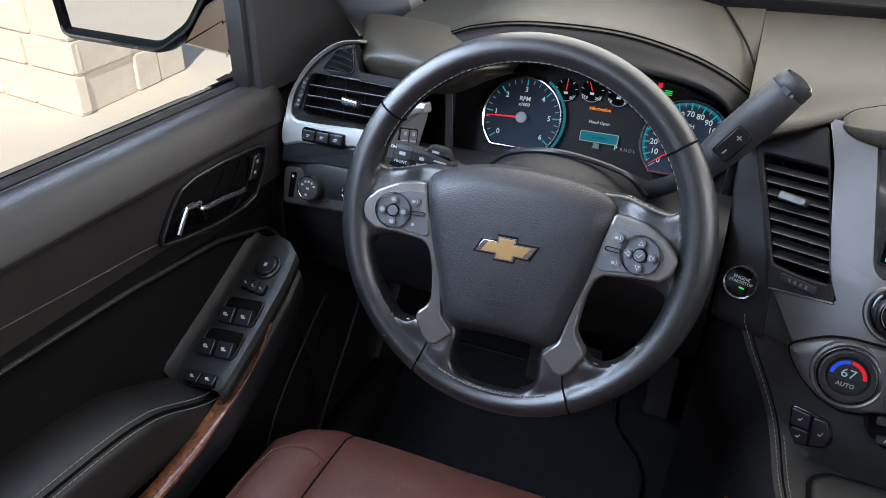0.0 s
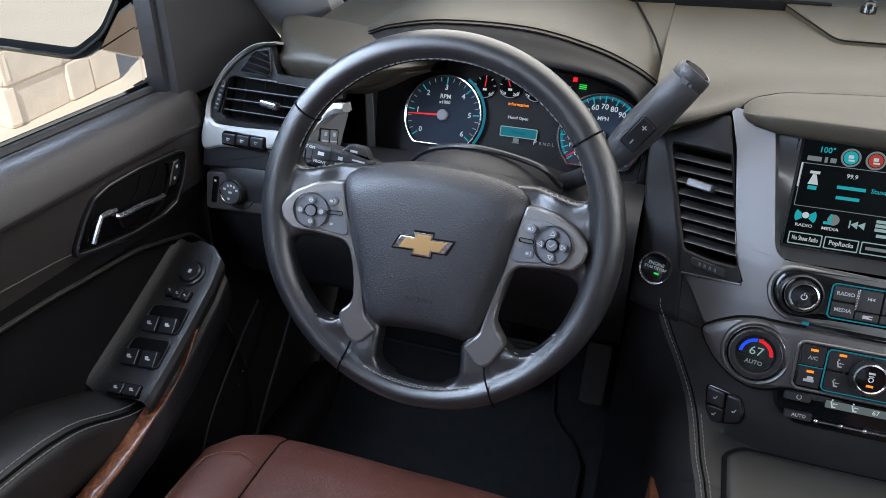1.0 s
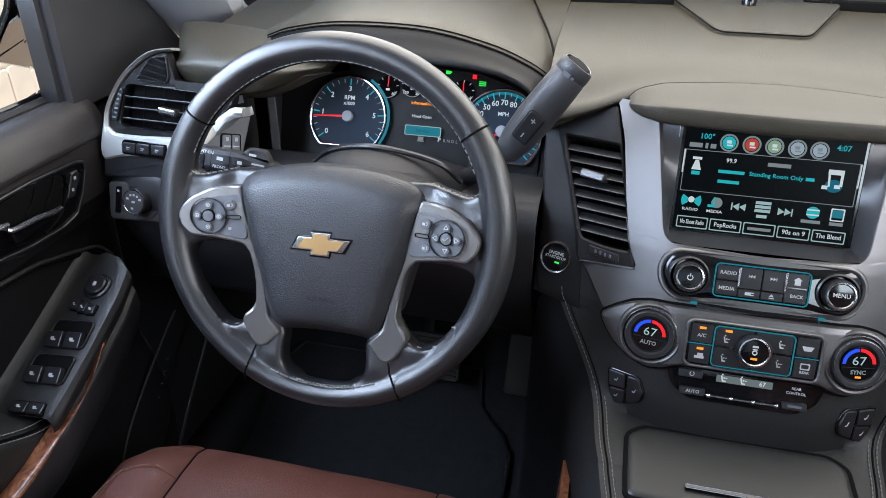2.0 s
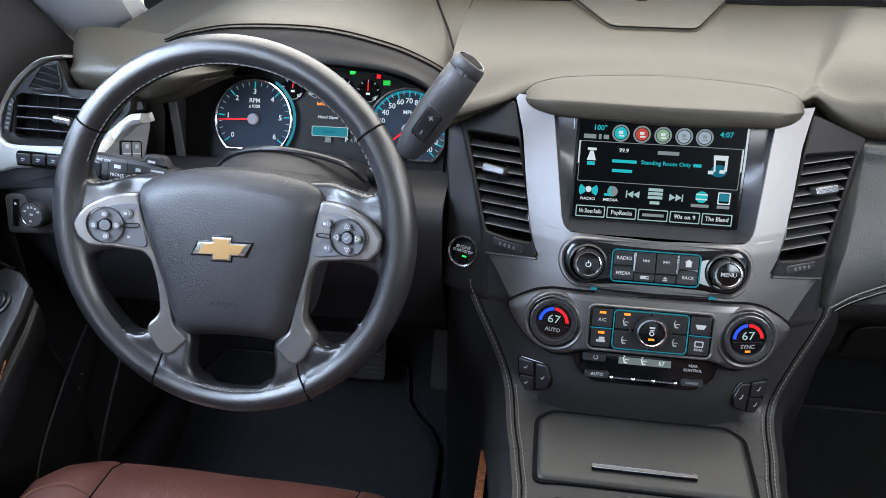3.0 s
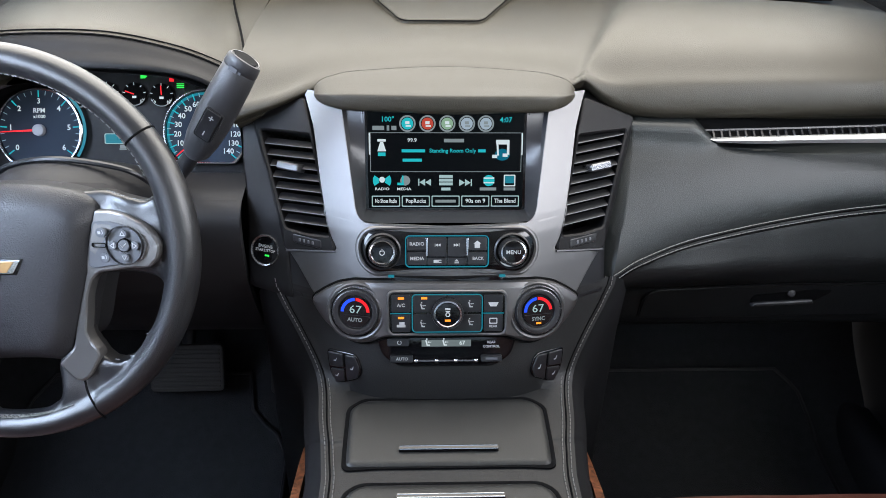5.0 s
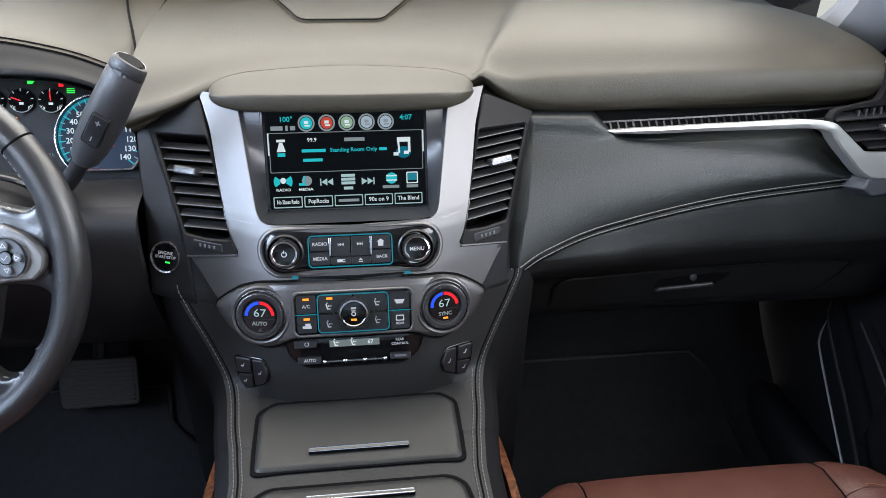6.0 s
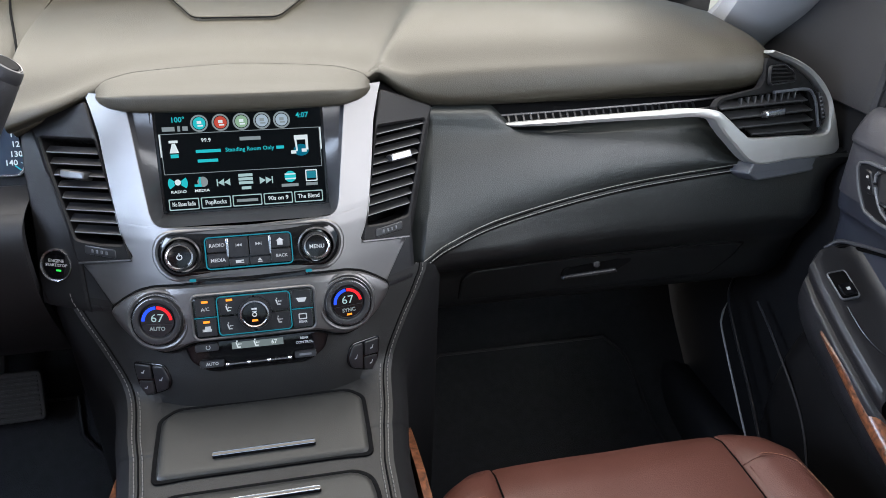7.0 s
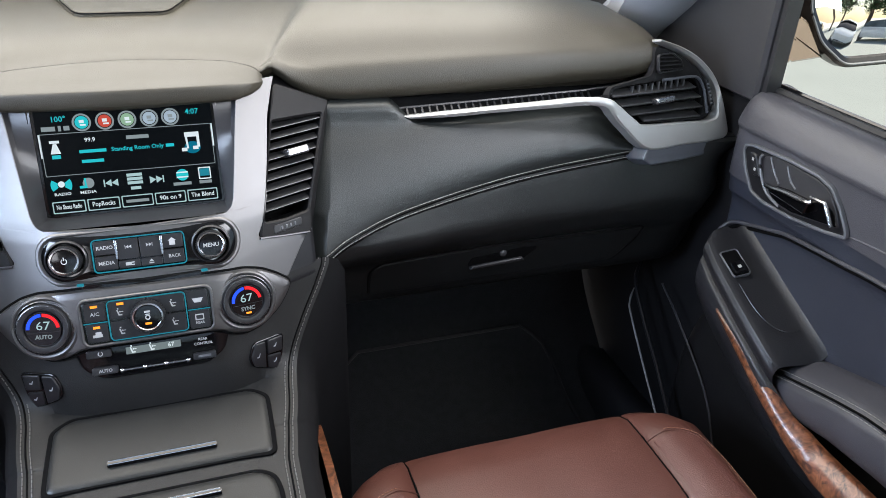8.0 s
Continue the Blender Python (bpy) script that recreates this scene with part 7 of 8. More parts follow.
def door(s, label):
    P = side(s)
    d = thing("vehicle_door", label, "car door", P(-0.86, 0.3, 0.1), group="front doors")
    ys = [-0.45, -0.2, 0, 0.2, 0.4, 0.55, 0.68, 0.76, 0.80, 0.82, 0.83, 0.84, 0.85]
    ys = ys if s < 0 else [y - 0.034 for y in ys]
    roll = lambda y: -0.035 * max(0, (y - ys[-1] + 0.035) / 0.035) ** 2
    upper = [(-0.93, 0.766), (-0.89, 0.786), (-0.868, 0.787), (-0.853, 0.772), (-0.842, 0.748), (-0.841, 0.741), (-0.8425, 0.7375), (-0.8455, 0.735), (-0.846, 0.70), (-0.847, 0.66)]
    # driver's side takes the shaded copy of the vinyl, here and on the seams
    part("upper_panel", thick([crom([P(x + roll(y), y, z) for x, z in upper], 40) for y in ys], P(-0.02, 0, 0) - P(0, 0, 0)), DOOR_SHADED if s < 0 else DOOR, d)
    insert = [(-0.849, 0.664), (-0.852, 0.645), (-0.8545, 0.632), (-0.860, 0.626), (-0.866, 0.60), (-0.868, 0.50), (-0.868, 0.42)]
    # same insert: charcoal on the driver's side puts its shade into the colour
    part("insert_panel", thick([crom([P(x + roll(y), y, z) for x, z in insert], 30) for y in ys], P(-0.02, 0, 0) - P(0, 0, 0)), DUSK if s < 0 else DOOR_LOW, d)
    base = [(-0.868, 0.42), (-0.866, 0.39), (-0.846, 0.33), (-0.84, 0.25), (-0.845, 0.06)]
    part("lower_panel", thick([crom([P(x + roll(y), y, z) for x, z in base], 24) for y in ys], P(-0.02, 0, 0) - P(0, 0, 0)), DUSK, d)
    part("belt_seal", tube([P(-0.895, y, 0.789) for y in (-0.45, 0, 0.4, 0.80)], 0.006, 6), PLASTIC, d)
    part("belt_seal", tube([P(-0.905, y, 0.794) for y in (-0.45, 0, 0.4, 0.80)], 0.003, 6), GLOSS, d)
    part("insert_seam", tube(crom([P(-0.8455, 0.30, 0.690), P(-0.8455, 0.45, 0.680), P(-0.8470, 0.545, 0.672), P(-0.8500, 0.60, 0.655), P(-0.857, 0.68, 0.630)], 24), 0.0014, 6), DOOR_SHADED if s < 0 else DOOR, d)
    # pocket edge above the armrest
    part("insert_crease", tube(crom([P(-0.852, 0.775, 0.563), P(-0.862, 0.764, 0.578), P(-0.8655, 0.7378, 0.587), P(-0.8645, 0.69, 0.602), P(-0.8605, 0.6492, 0.6137), P(-0.857, 0.549, 0.6245), P(-0.856, 0.49, 0.630), P(-0.856, 0.30, 0.636), P(-0.856, 0.0, 0.64)], 60), 0.0032, 8), VOID, d)
    part("insert_edge", tube(crom([P(-0.849, 0.782, 0.566), P(-0.859, 0.770, 0.583), P(-0.8625, 0.7408, 0.593), P(-0.8615, 0.69, 0.608), P(-0.8565, 0.6492, 0.6195), P(-0.8535, 0.549, 0.6302), P(-0.8525, 0.49, 0.6355), P(-0.8525, 0.30, 0.6415), P(-0.8525, 0.0, 0.645)], 60), 0.0030, 8), DOOR_SHADED if s < 0 else DOOR, d)
    # handle bezel
    o = rounded([(0.765, 0.708), (0.763, 0.719), (0.7465, 0.7245), (0.6726, 0.7295), (0.62, 0.7290), (0.5932, 0.7226), (0.5709, 0.7024), (0.5519, 0.678), (0.5500, 0.668), (0.5849, 0.6600), (0.6441, 0.6516), (0.7014, 0.6494), (0.7300, 0.655), (0.7524, 0.682)], 0.006, 4)
    # driver's handle parts get blacker, duller materials that carry the shade on that side
    hb = part("handle_bezel", plate(P, o, -0.87, -0.8430, 0.002), GLOSS if s < 0 else SATIN, d)
    part("bezel_edge", hoop(P, o, 0.0042, -0.855, -0.8395), SATIN if s < 0 else GREYBLUE, hb)
    cup = rounded([(0.722, 0.7150), (0.700, 0.7230), (0.6748, 0.7225), (0.62, 0.7215), (0.598, 0.7155), (0.580, 0.698), (0.566, 0.676), (0.6469, 0.6590), (0.6850, 0.6590), (0.7100, 0.675)], 0.006, 4)
    part("handle_cup", plate(P, cup, -0.86, -0.8422, 0.0008), VOID if s < 0 else SHIFT, hb)
    part("lever_pocket", plate(P, rounded([(0.6990, 0.6735), (0.6224, 0.6850), (0.6187, 0.6990), (0.6000, 0.7000), (0.580, 0.692), (0.570, 0.6760), (0.6469, 0.6615), (0.6820, 0.6620)], 0.003, 3), -0.86, -0.8414, 0.0004), GLOSS, hb)
    for a in (((0.7240, 0.7165), (0.7267, 0.7076), (0.7169, 0.6877), (0.6985, 0.6680), (0.6700, 0.6590)), ((0.7074, 0.7190), (0.6972, 0.7047), (0.6807, 0.6890)), ((0.6740, 0.7185), (0.6623, 0.7023), (0.6500, 0.6943))):
        part("cup_rib", tube(crom([P(-0.8412, y, z) for y, z in a], 16), 0.0015 if a[0][0] < 0.72 else 0.0024, 6), VOID if s < 0 else GREYBLUE, hb)
    lever = part("handle_lever", tube(crom([P(-0.829, 0.692, 0.6850), P(-0.826, 0.6783, 0.6868), P(-0.826, 0.651, 0.6915), P(-0.826, 0.6146, 0.6944), P(-0.829, 0.6074, 0.6969)], 18), 0.0034, 8), CHROME if s > 0 else PULL, hb, "chrome door pull lever")
    part("lever_blade", plate(P, rounded([(0.615, 0.674), (0.612, 0.692), (0.660, 0.6895), (0.685, 0.6850), (0.688, 0.677)], 0.004, 3), -0.842, -0.829, 0.002), GLOSS, hb)
    part("bright_hook", tube([P(-0.829, 0.6105, 0.7025), P(-0.829, 0.5868, 0.7045), P(-0.829, 0.5800, 0.6963), P(-0.830, 0.568, 0.6790)], 0.0028, 8), CHROME if s > 0 else PULL, hb)
    lock = rounded([(0.7477, 0.7130), (0.7355, 0.7120), (0.7175, 0.6835), (0.7314, 0.6815), (0.7456, 0.6983)], 0.003, 3)
    part("lock_switch", plate(P, lock, -0.85, -0.8395, 0.0015), SATIN, hb)
    for y, z in ((0.7385, 0.7045), (0.7305, 0.6915)):
        part("lock_sign", plate(P, [(y - 0.002, z - 0.002), (y - 0.002, z + 0.002), (y + 0.002, z + 0.002), (y + 0.002, z - 0.002)], -0.842, -0.8390, 0), WHITE, hb)
    # armrest body
    rows = []
    for y, z, xi in ARM:
        rows.append(crom([P(-0.872, y, z + 0.012), P(-0.862, y, z + 0.000), P(-0.845, y, z - 0.004), P(xi - 0.010, y, z + 0.002), P(xi, y, z - 0.004), P(xi + 0.002, y, z - 0.014), P(xi - 0.004, y, z - 0.030)], 24))
    rows.insert(0, [p + (P(-0.03, 0.006, -0.03) - P(0, 0, 0)) for p in rows[0]])
    # plinth slightly darker on the shaded driver's side
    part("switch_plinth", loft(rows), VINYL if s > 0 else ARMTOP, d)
    rows = []
    for y, z, xi in ARM:
        rows.append(crom([P(xi - 0.003, y, z - 0.028), P(xi + 0.004, y, z - 0.036), P(xi + 0.001, y, z - 0.075), P(xi - 0.03, y, z - 0.13), P(-0.868, y, z - 0.17)], 18))
    rows.insert(0, [p + (P(-0.03, 0.006, -0.03) - P(0, 0, 0)) for p in rows[0]])
    for y, z, xi in ((0.50, 0.450, -0.798), (0.42, 0.440, -0.803), (0.1, 0.43, -0.804), (-0.3, 0.43, -0.804)):
        rows.append(crom([P(xi - 0.003, y, z - 0.028), P(xi + 0.000, y, z - 0.036), P(xi - 0.002, y, z - 0.075), P(xi - 0.03, y, z - 0.13), P(-0.868, y, z - 0.17)], 18))
    part("armrest_skirt", loft(rows), VINYL, d)
    # wood strip along the inner edge
    lo = crom([P(-0.7720, y, z) for y, z in ((0.660, 0.497), (0.592, 0.457), (0.539, 0.428), (0.478, 0.401), (0.443, 0.392), (0.40, 0.385), (0.2, 0.380), (0.0, 0.380))], 40)
    hi = crom([P(x, y, z) for x, y, z in ((-0.7745, 0.662, 0.505), (-0.7760, 0.600, 0.483), (-0.7780, 0.556, 0.460), (-0.7810, 0.503, 0.434), (-0.7870, 0.470, 0.427), (-0.7900, 0.441, 0.421), (-0.7920, 0.36, 0.418), (-0.7920, 0.0, 0.416))], 40)
    if s < 0:
        lo = crom([P(-0.7720, y, z) for y, z in ((0.642, 0.5242), (0.5906, 0.482), (0.5324, 0.4584), (0.4879, 0.4417), (0.4462, 0.4351), (0.4133, 0.4309), (0.2, 0.428), (0.0, 0.428))], 40)
        hi = crom([P(-0.7820, y, z + 0.002) for y, z in ((0.6531, 0.5182), (0.5915, 0.4779), (0.5286, 0.4578), (0.4803, 0.4447), (0.4378, 0.439), (0.4042, 0.4359), (0.2, 0.433), (0.0, 0.433))], 40)
    rows = [crom([a + (P(-0.008, 0, -0.003) - P(0, 0, 0)), a, a.lerp(b, 0.5) + (P(0.004, 0, 0.002) - P(0, 0, 0)), b, b + (P(-0.012, 0, -0.002) - P(0, 0, 0))], 12) for a, b in zip(lo, hi)]
    part("wood_strip", loft(rows), WOOD, d, "glossy burl wood strip")
    # padded pull
    lift = lambda y: 0.019 * ease((0.54 - y) / 0.10) if s < 0 else 0.0
    rows = []
    for y, z, w, xo in ((0.566, 0.450, 0.006, -0.806), (0.560, 0.458, 0.018, -0.804), (0.535, 0.469, 0.032, -0.802), (0.445, 0.496, 0.040, -0.802), (0.375, 0.508, 0.046, -0.802), (0.20, 0.514, 0.05, -0.804), (-0.1, 0.514, 0.05, -0.806)):
        up = lift(y)
        z, w = z + up, w + up
        rows.append(crom([P(-0.87, y, z + 0.010), P(-0.85, y, z + 0.012), P(xo - 0.014, y, z + 0.006), P(xo + 0.1 * w - 0.004, y, z - 0.004), P(xo + 0.1 * w + 0.004, y, z - 0.018), P(xo + 0.0 * w, y, z - 0.024 - w * 1.0), P(-0.87, y, z - 0.04 - w * 1.2)], 24))
    # lighter bluish vinyl on the passenger pad paints in the window light across the cabin
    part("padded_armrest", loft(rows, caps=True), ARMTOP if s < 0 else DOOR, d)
    edge = crom([P(-0.803, 0.558, 0.456), P(-0.801, 0.535, 0.4655), P(-0.800, 0.445, 0.4925), P(-0.7995, 0.375, 0.5045), P(-0.801, 0.20, 0.5105), P(-0.803, 0.0, 0.5105)], 50)
    edge = [p + V((0, 0, lift(p.y))) for p in edge]
    for o2 in (-0.006, 0.006):
        part("pad_stitching", stitch([p + (P(o2 * 0.9, 0, -o2 * 0.55 + 0.0035) - P(0, 0, 0)) for p in edge], 0.0050, 0.0016, 0.0006), THREAD, d)
    part("pad_seam", tube([p + (P(0, 0, 0.0020) - P(0, 0, 0)) for p in edge], 0.0016, 6), VOID, d)
    # map pocket line
    part("pocket_rim", tube(crom([P(-0.845, 0.885, 0.401), P(-0.842, 0.815, 0.363), P(-0.838, 0.705, 0.285), P(-0.836, 0.64, 0.18)], 20), 0.002, 8), SHIFT, d)
    # window frame
    part("window_channel", thick([[P(-0.872 + (z - 0.79) * -0.0 , 0.782 + 0.018 * (z > 1.0), z), P(-0.872, 0.792 + 0.018 * (z > 1.0), z)] for z in (0.775, 0.95, 1.10)], P(-0.025, 0, 0) - P(0, 0, 0)), VINYL, d)
    part("window_pane", thick([[P(-0.905, y, 0.775), P(-0.89, y, 1.05), P(-0.86, y, 1.29)] for y in (-0.42, 0.20, 0.785)], P(-0.004, 0, 0) - P(0, 0, 0)), glass, d, "clear side window glass")
    part("outer_skin", thick([crom([P(-0.925, y, 0.785), P(-0.955, y, 0.72), P(-0.985, y, 0.45), P(-0.975, y, 0.1), P(-0.94, y, -0.28)], 14) for y in (-0.44, 0.2, 0.85, 1.0)], P(0.008, 0, 0) - P(0, 0, 0)), BROWN, d, "glossy brown outer door skin")
    sail = [(0.791, 0.770), (1.10, 0.770), (1.075, 0.798), (1.005, 0.868), (0.90, 0.975), (0.82, 1.09), (0.791, 1.10)]
    part("mirror_sail", plate(P, sail, -0.90, -0.862, 0.006), SHIFT, d)
    return d, P


_, PL = door(-1, "black driver's door panel with window switches and padded armrest")
_, PR = door(1, "black passenger door panel with burl wood strip and padded armrest")


# driver's switches
def arm_pose(x, y):
    a, b = arm(y + 0.02, x), arm(y - 0.02, x)
    return frame_from(arm(y, x) + V((0, 0, 0.0015)), (1, 0, 0.10), a - b)


sw = thing("window_switch_panel", "black window switch panel on the driver's armrest", "switch panel", (-0.81, 0.63, 0.5))
MK = arm_pose(-0.8130, 0.700)
mk = part("mirror_knob", lathe([(0.0190, -0.006), (0.0190, 0.002), (0.0175, 0.003), (0.0160, 0.0015), (0.0150, 0.002), (0.0148, 0.006), (0.0130, 0.0075), (0.0004, 0.0070)], MK, 32), SATIN, sw)
part("knob_mark", bars([(0, 0, 0.005, 0.006)], MK, 0.0076), WHITE, mk)
part("knob_mark", arc(0.0105, 0.0115, 30, 80, MK, 6, 0.0074), GREY, mk)
part("knob_mark", arc(0.0105, 0.0115, 150, 200, MK, 6, 0.0074), GREY, mk)


def key(x, y, w, l, h=0.004, tilt=0.0):
    m = arm_pose(x, y) @ Matrix.Rotation(radians(tilt), 4, "X")
    k = part("switch_key", slab(rrect(w, l, 0.002, 3), h, -0.006, 0.0012, m), SATIN, sw)
    part("key_gap", ring(rrect(w + 0.0024, l + 0.0024, 0.003, 3), rrect(w, l, 0.002, 3), 0.0006, -0.004, 0, m), VOID, sw)
    part("key_sign", bars([(-0.001, 0.001, w * 0.22, l * 0.16), (0.001, -0.001, w * 0.28, l * 0.10)], m, h + 0.0004), WHITE, k)
    return k


for x, y in ((-0.8300, 0.6730), (-0.8165, 0.6700), (-0.8030, 0.6680)):
    key(x, y, 0.0125, 0.0140)
for y in (0.6330, 0.5880):
    m = arm_pose(-0.8150, y + 0.002)
    part("switch_well", slab(rrect(0.0560, 0.0370, 0.006, 4), 0.0008, -0.003, 0.0004, m), VOID, sw)
    part("well_edge", ring(rrect(0.0590, 0.0400, 0.007, 4), rrect(0.0560, 0.0370, 0.006, 4), 0.0020, -0.003, 0.0008, m), SATIN, sw)
    for x in (-0.8290, -0.8010):
        key(x, y - 0.006, 0.0235, 0.0210, 0.0075, 14)
for x in (-0.8270, -0.8030):
    key(x, 0.5440, 0.0220, 0.0140, 0.0025)

# passenger's switch
sw2 = thing("window_switch", "single black window switch on the passenger armrest", "switch", PR(-0.81, 0.70, 0.55))
m = Matrix.Translation((0.807, 0.712, 0.5525)) @ (arm_pose(-0.81, 0.70).to_3x3().to_4x4())
part("switch_well", slab(rrect(0.0270, 0.0420, 0.004, 4), 0.0030, -0.003, 0.0004, m), VOID, sw2)
part("bright_edge", ring(rrect(0.0310, 0.0460, 0.005, 4), rrect(0.0270, 0.0420, 0.004, 4), 0.0042, -0.003, 0.0008, m), GREYBLUE, sw2)
k = part("switch_key", slab(rrect(0.0235, 0.0200, 0.003, 4, 0, -0.009), 0.0075, -0.003, 0.002, m), GLOSS, sw2)
part("key_sign", bars([(0, -0.009, 0.006, 0.005)], m, 0.0079), WHITE, k)
part("cup_lip", tube(crom([m @ V(p) for p in ((-0.014, -0.035, 0.004), (-0.013, -0.075, 0.003), (-0.004, -0.105, 0.002), (0.014, -0.122, 0.002), (0.034, -0.124, 0.003))], 20), 0.0009, 6), SATIN, sw2)

# ---- foot wells ----
mat_l = thing("floor_mat", "black carpet floor mat under the pedals", "floor mat", (-0.5, 0.8, 0.04), group="floor mats")
mat_r = thing("floor_mat", "black carpet floor mat in the passenger foot well", "floor mat", (0.45, 0.8, 0.04), group="floor mats")


def mat_shape(left, right, t):
    """left, right: the mat's edges as (y, x)."""
    rise = lambda y: interp(y, [(p.y, p.z) for p in FLOOR])
    ys = [0.45 + 0.69 * i / 40 for i in range(41)]
    rows = []
    for y in ys:
        a, b = interp(y, left), interp(y, right)
        rows.append([V((a + (b - a) * u, y, rise(y) + 0.016)) for u in [i / 16 for i in range(17)]])
    part("mat_carpet", thick(rows, (0, 0, -0.010)), CARPET, t)
    rim = [r[0] for r in rows] + rows[-1][1:] + [r[-1] for r in reversed(rows[:-1])]
    part("mat_binding", tube(rim, 0.004, 6), PLASTIC, t)


mat_shape([(0.45, -0.80), (1.05, -0.80), (1.10, -0.785), (1.14, -0.74)], [(0.45, -0.275), (1.02, -0.285), (1.06, -0.31), (1.08, -0.355), (1.14, -0.365)], mat_l)
mat_shape([(0.45, 0.25), (1.06, 0.25), (1.11, 0.27), (1.14, 0.32)], [(0.45, 0.74), (1.06, 0.74), (1.11, 0.72), (1.14, 0.68)], mat_r)
PEDAL = mat("pedal_rubber", (0.030, 0.027, 0.024), 0.6, var=0.25, blotch=40)
brake = thing("brake_pedal", "wide ribbed rubber brake pedal", "pedal", (-0.462, 1.08, 0.19), group="pedals")
BM = frame_from((-0.462, 1.075, 0.237), (1, 0.02, 0), (0, 0.45, 1))
part("pedal_pad", slab(rrect(0.135, 0.088, 0.010, 5), 0.0, -0.012, 0.003, BM), PEDAL, brake)
for i in range(9):
    part("pedal_rib", slab(rrect(0.122, 0.0045, 0.001, 2, 0, -0.034 + 0.0085 * i), 0.0030, -0.001, 0.0010, BM), PEDAL, brake)
part("pedal_arm", tube(crom([BM @ V((0, 0.02, -0.01)), BM @ V((0, 0.10, -0.03)), BM @ V((0, 0.25, -0.02))], 10), 0.012, 8), PLASTIC, brake)
gas = thing("accelerator_pedal", "tall narrow rubber accelerator pedal", "pedal", (-0.288, 1.08, 0.18), group="pedals")
GM2 = frame_from((-0.286, 1.085, 0.240), (1, -0.02, 0), (0, 0.55, 1))
part("pedal_pad", slab(rrect(0.046, 0.115, 0.008, 5), 0.0, -0.012, 0.003, GM2), PEDAL, gas)
part("pedal_arm", tube(crom([GM2 @ V((0, 0.03, -0.01)), GM2 @ V((0, 0.12, -0.03)), GM2 @ V((0, 0.24, -0.02))], 10), 0.010, 8), PLASTIC, gas)
for s in (-1, 1):
    part("seal", tube(crom([(s * 0.850, 0.99, 0.400), (s * 0.812, 0.945, 0.382), (s * 0.803, 0.885, 0.332), (s * 0.803, 0.817, 0.266), (s * 0.803, 0.72, 0.155)], 24), 0.0032, 8), SATIN, scene.objects["vehicle_door" if s < 0 else "vehicle_door.001"])
strip = part("sill_strip", tube(crom([(0.802, 0.70, 0.09), (0.802, 0.79, 0.178), (0.803, 0.92, 0.312), (0.812, 0.95, 0.336), (0.840, 0.98, 0.350)], 24), [0.0020] * 20 + [0.0016, 0.0012, 0.0008, 0.0004], 6), TRIM)
tagged(strip, "thin bright metal strip on the door sill", "sill strip")

for x, y, z in ((-0.8490, 0.8454, 0.3296), (-0.8455, 0.8288, 0.3157), (-0.8440, 0.8123, 0.3039), (-0.8429, 0.7959, 0.2886)):
    stud = part("sill_stud", lathe([(0.0022, -0.004), (0.0022, 0.0008), (0.0014, 0.0014), (0.0003, 0.0014)], frame_from((x + 0.001, y, z), (0, 1, 0), (0, 0, 1)), 12), PULL)
    tagged(stud, "tiny bright metal stud on the lower door trim", "stud", group="studs on the door trim")

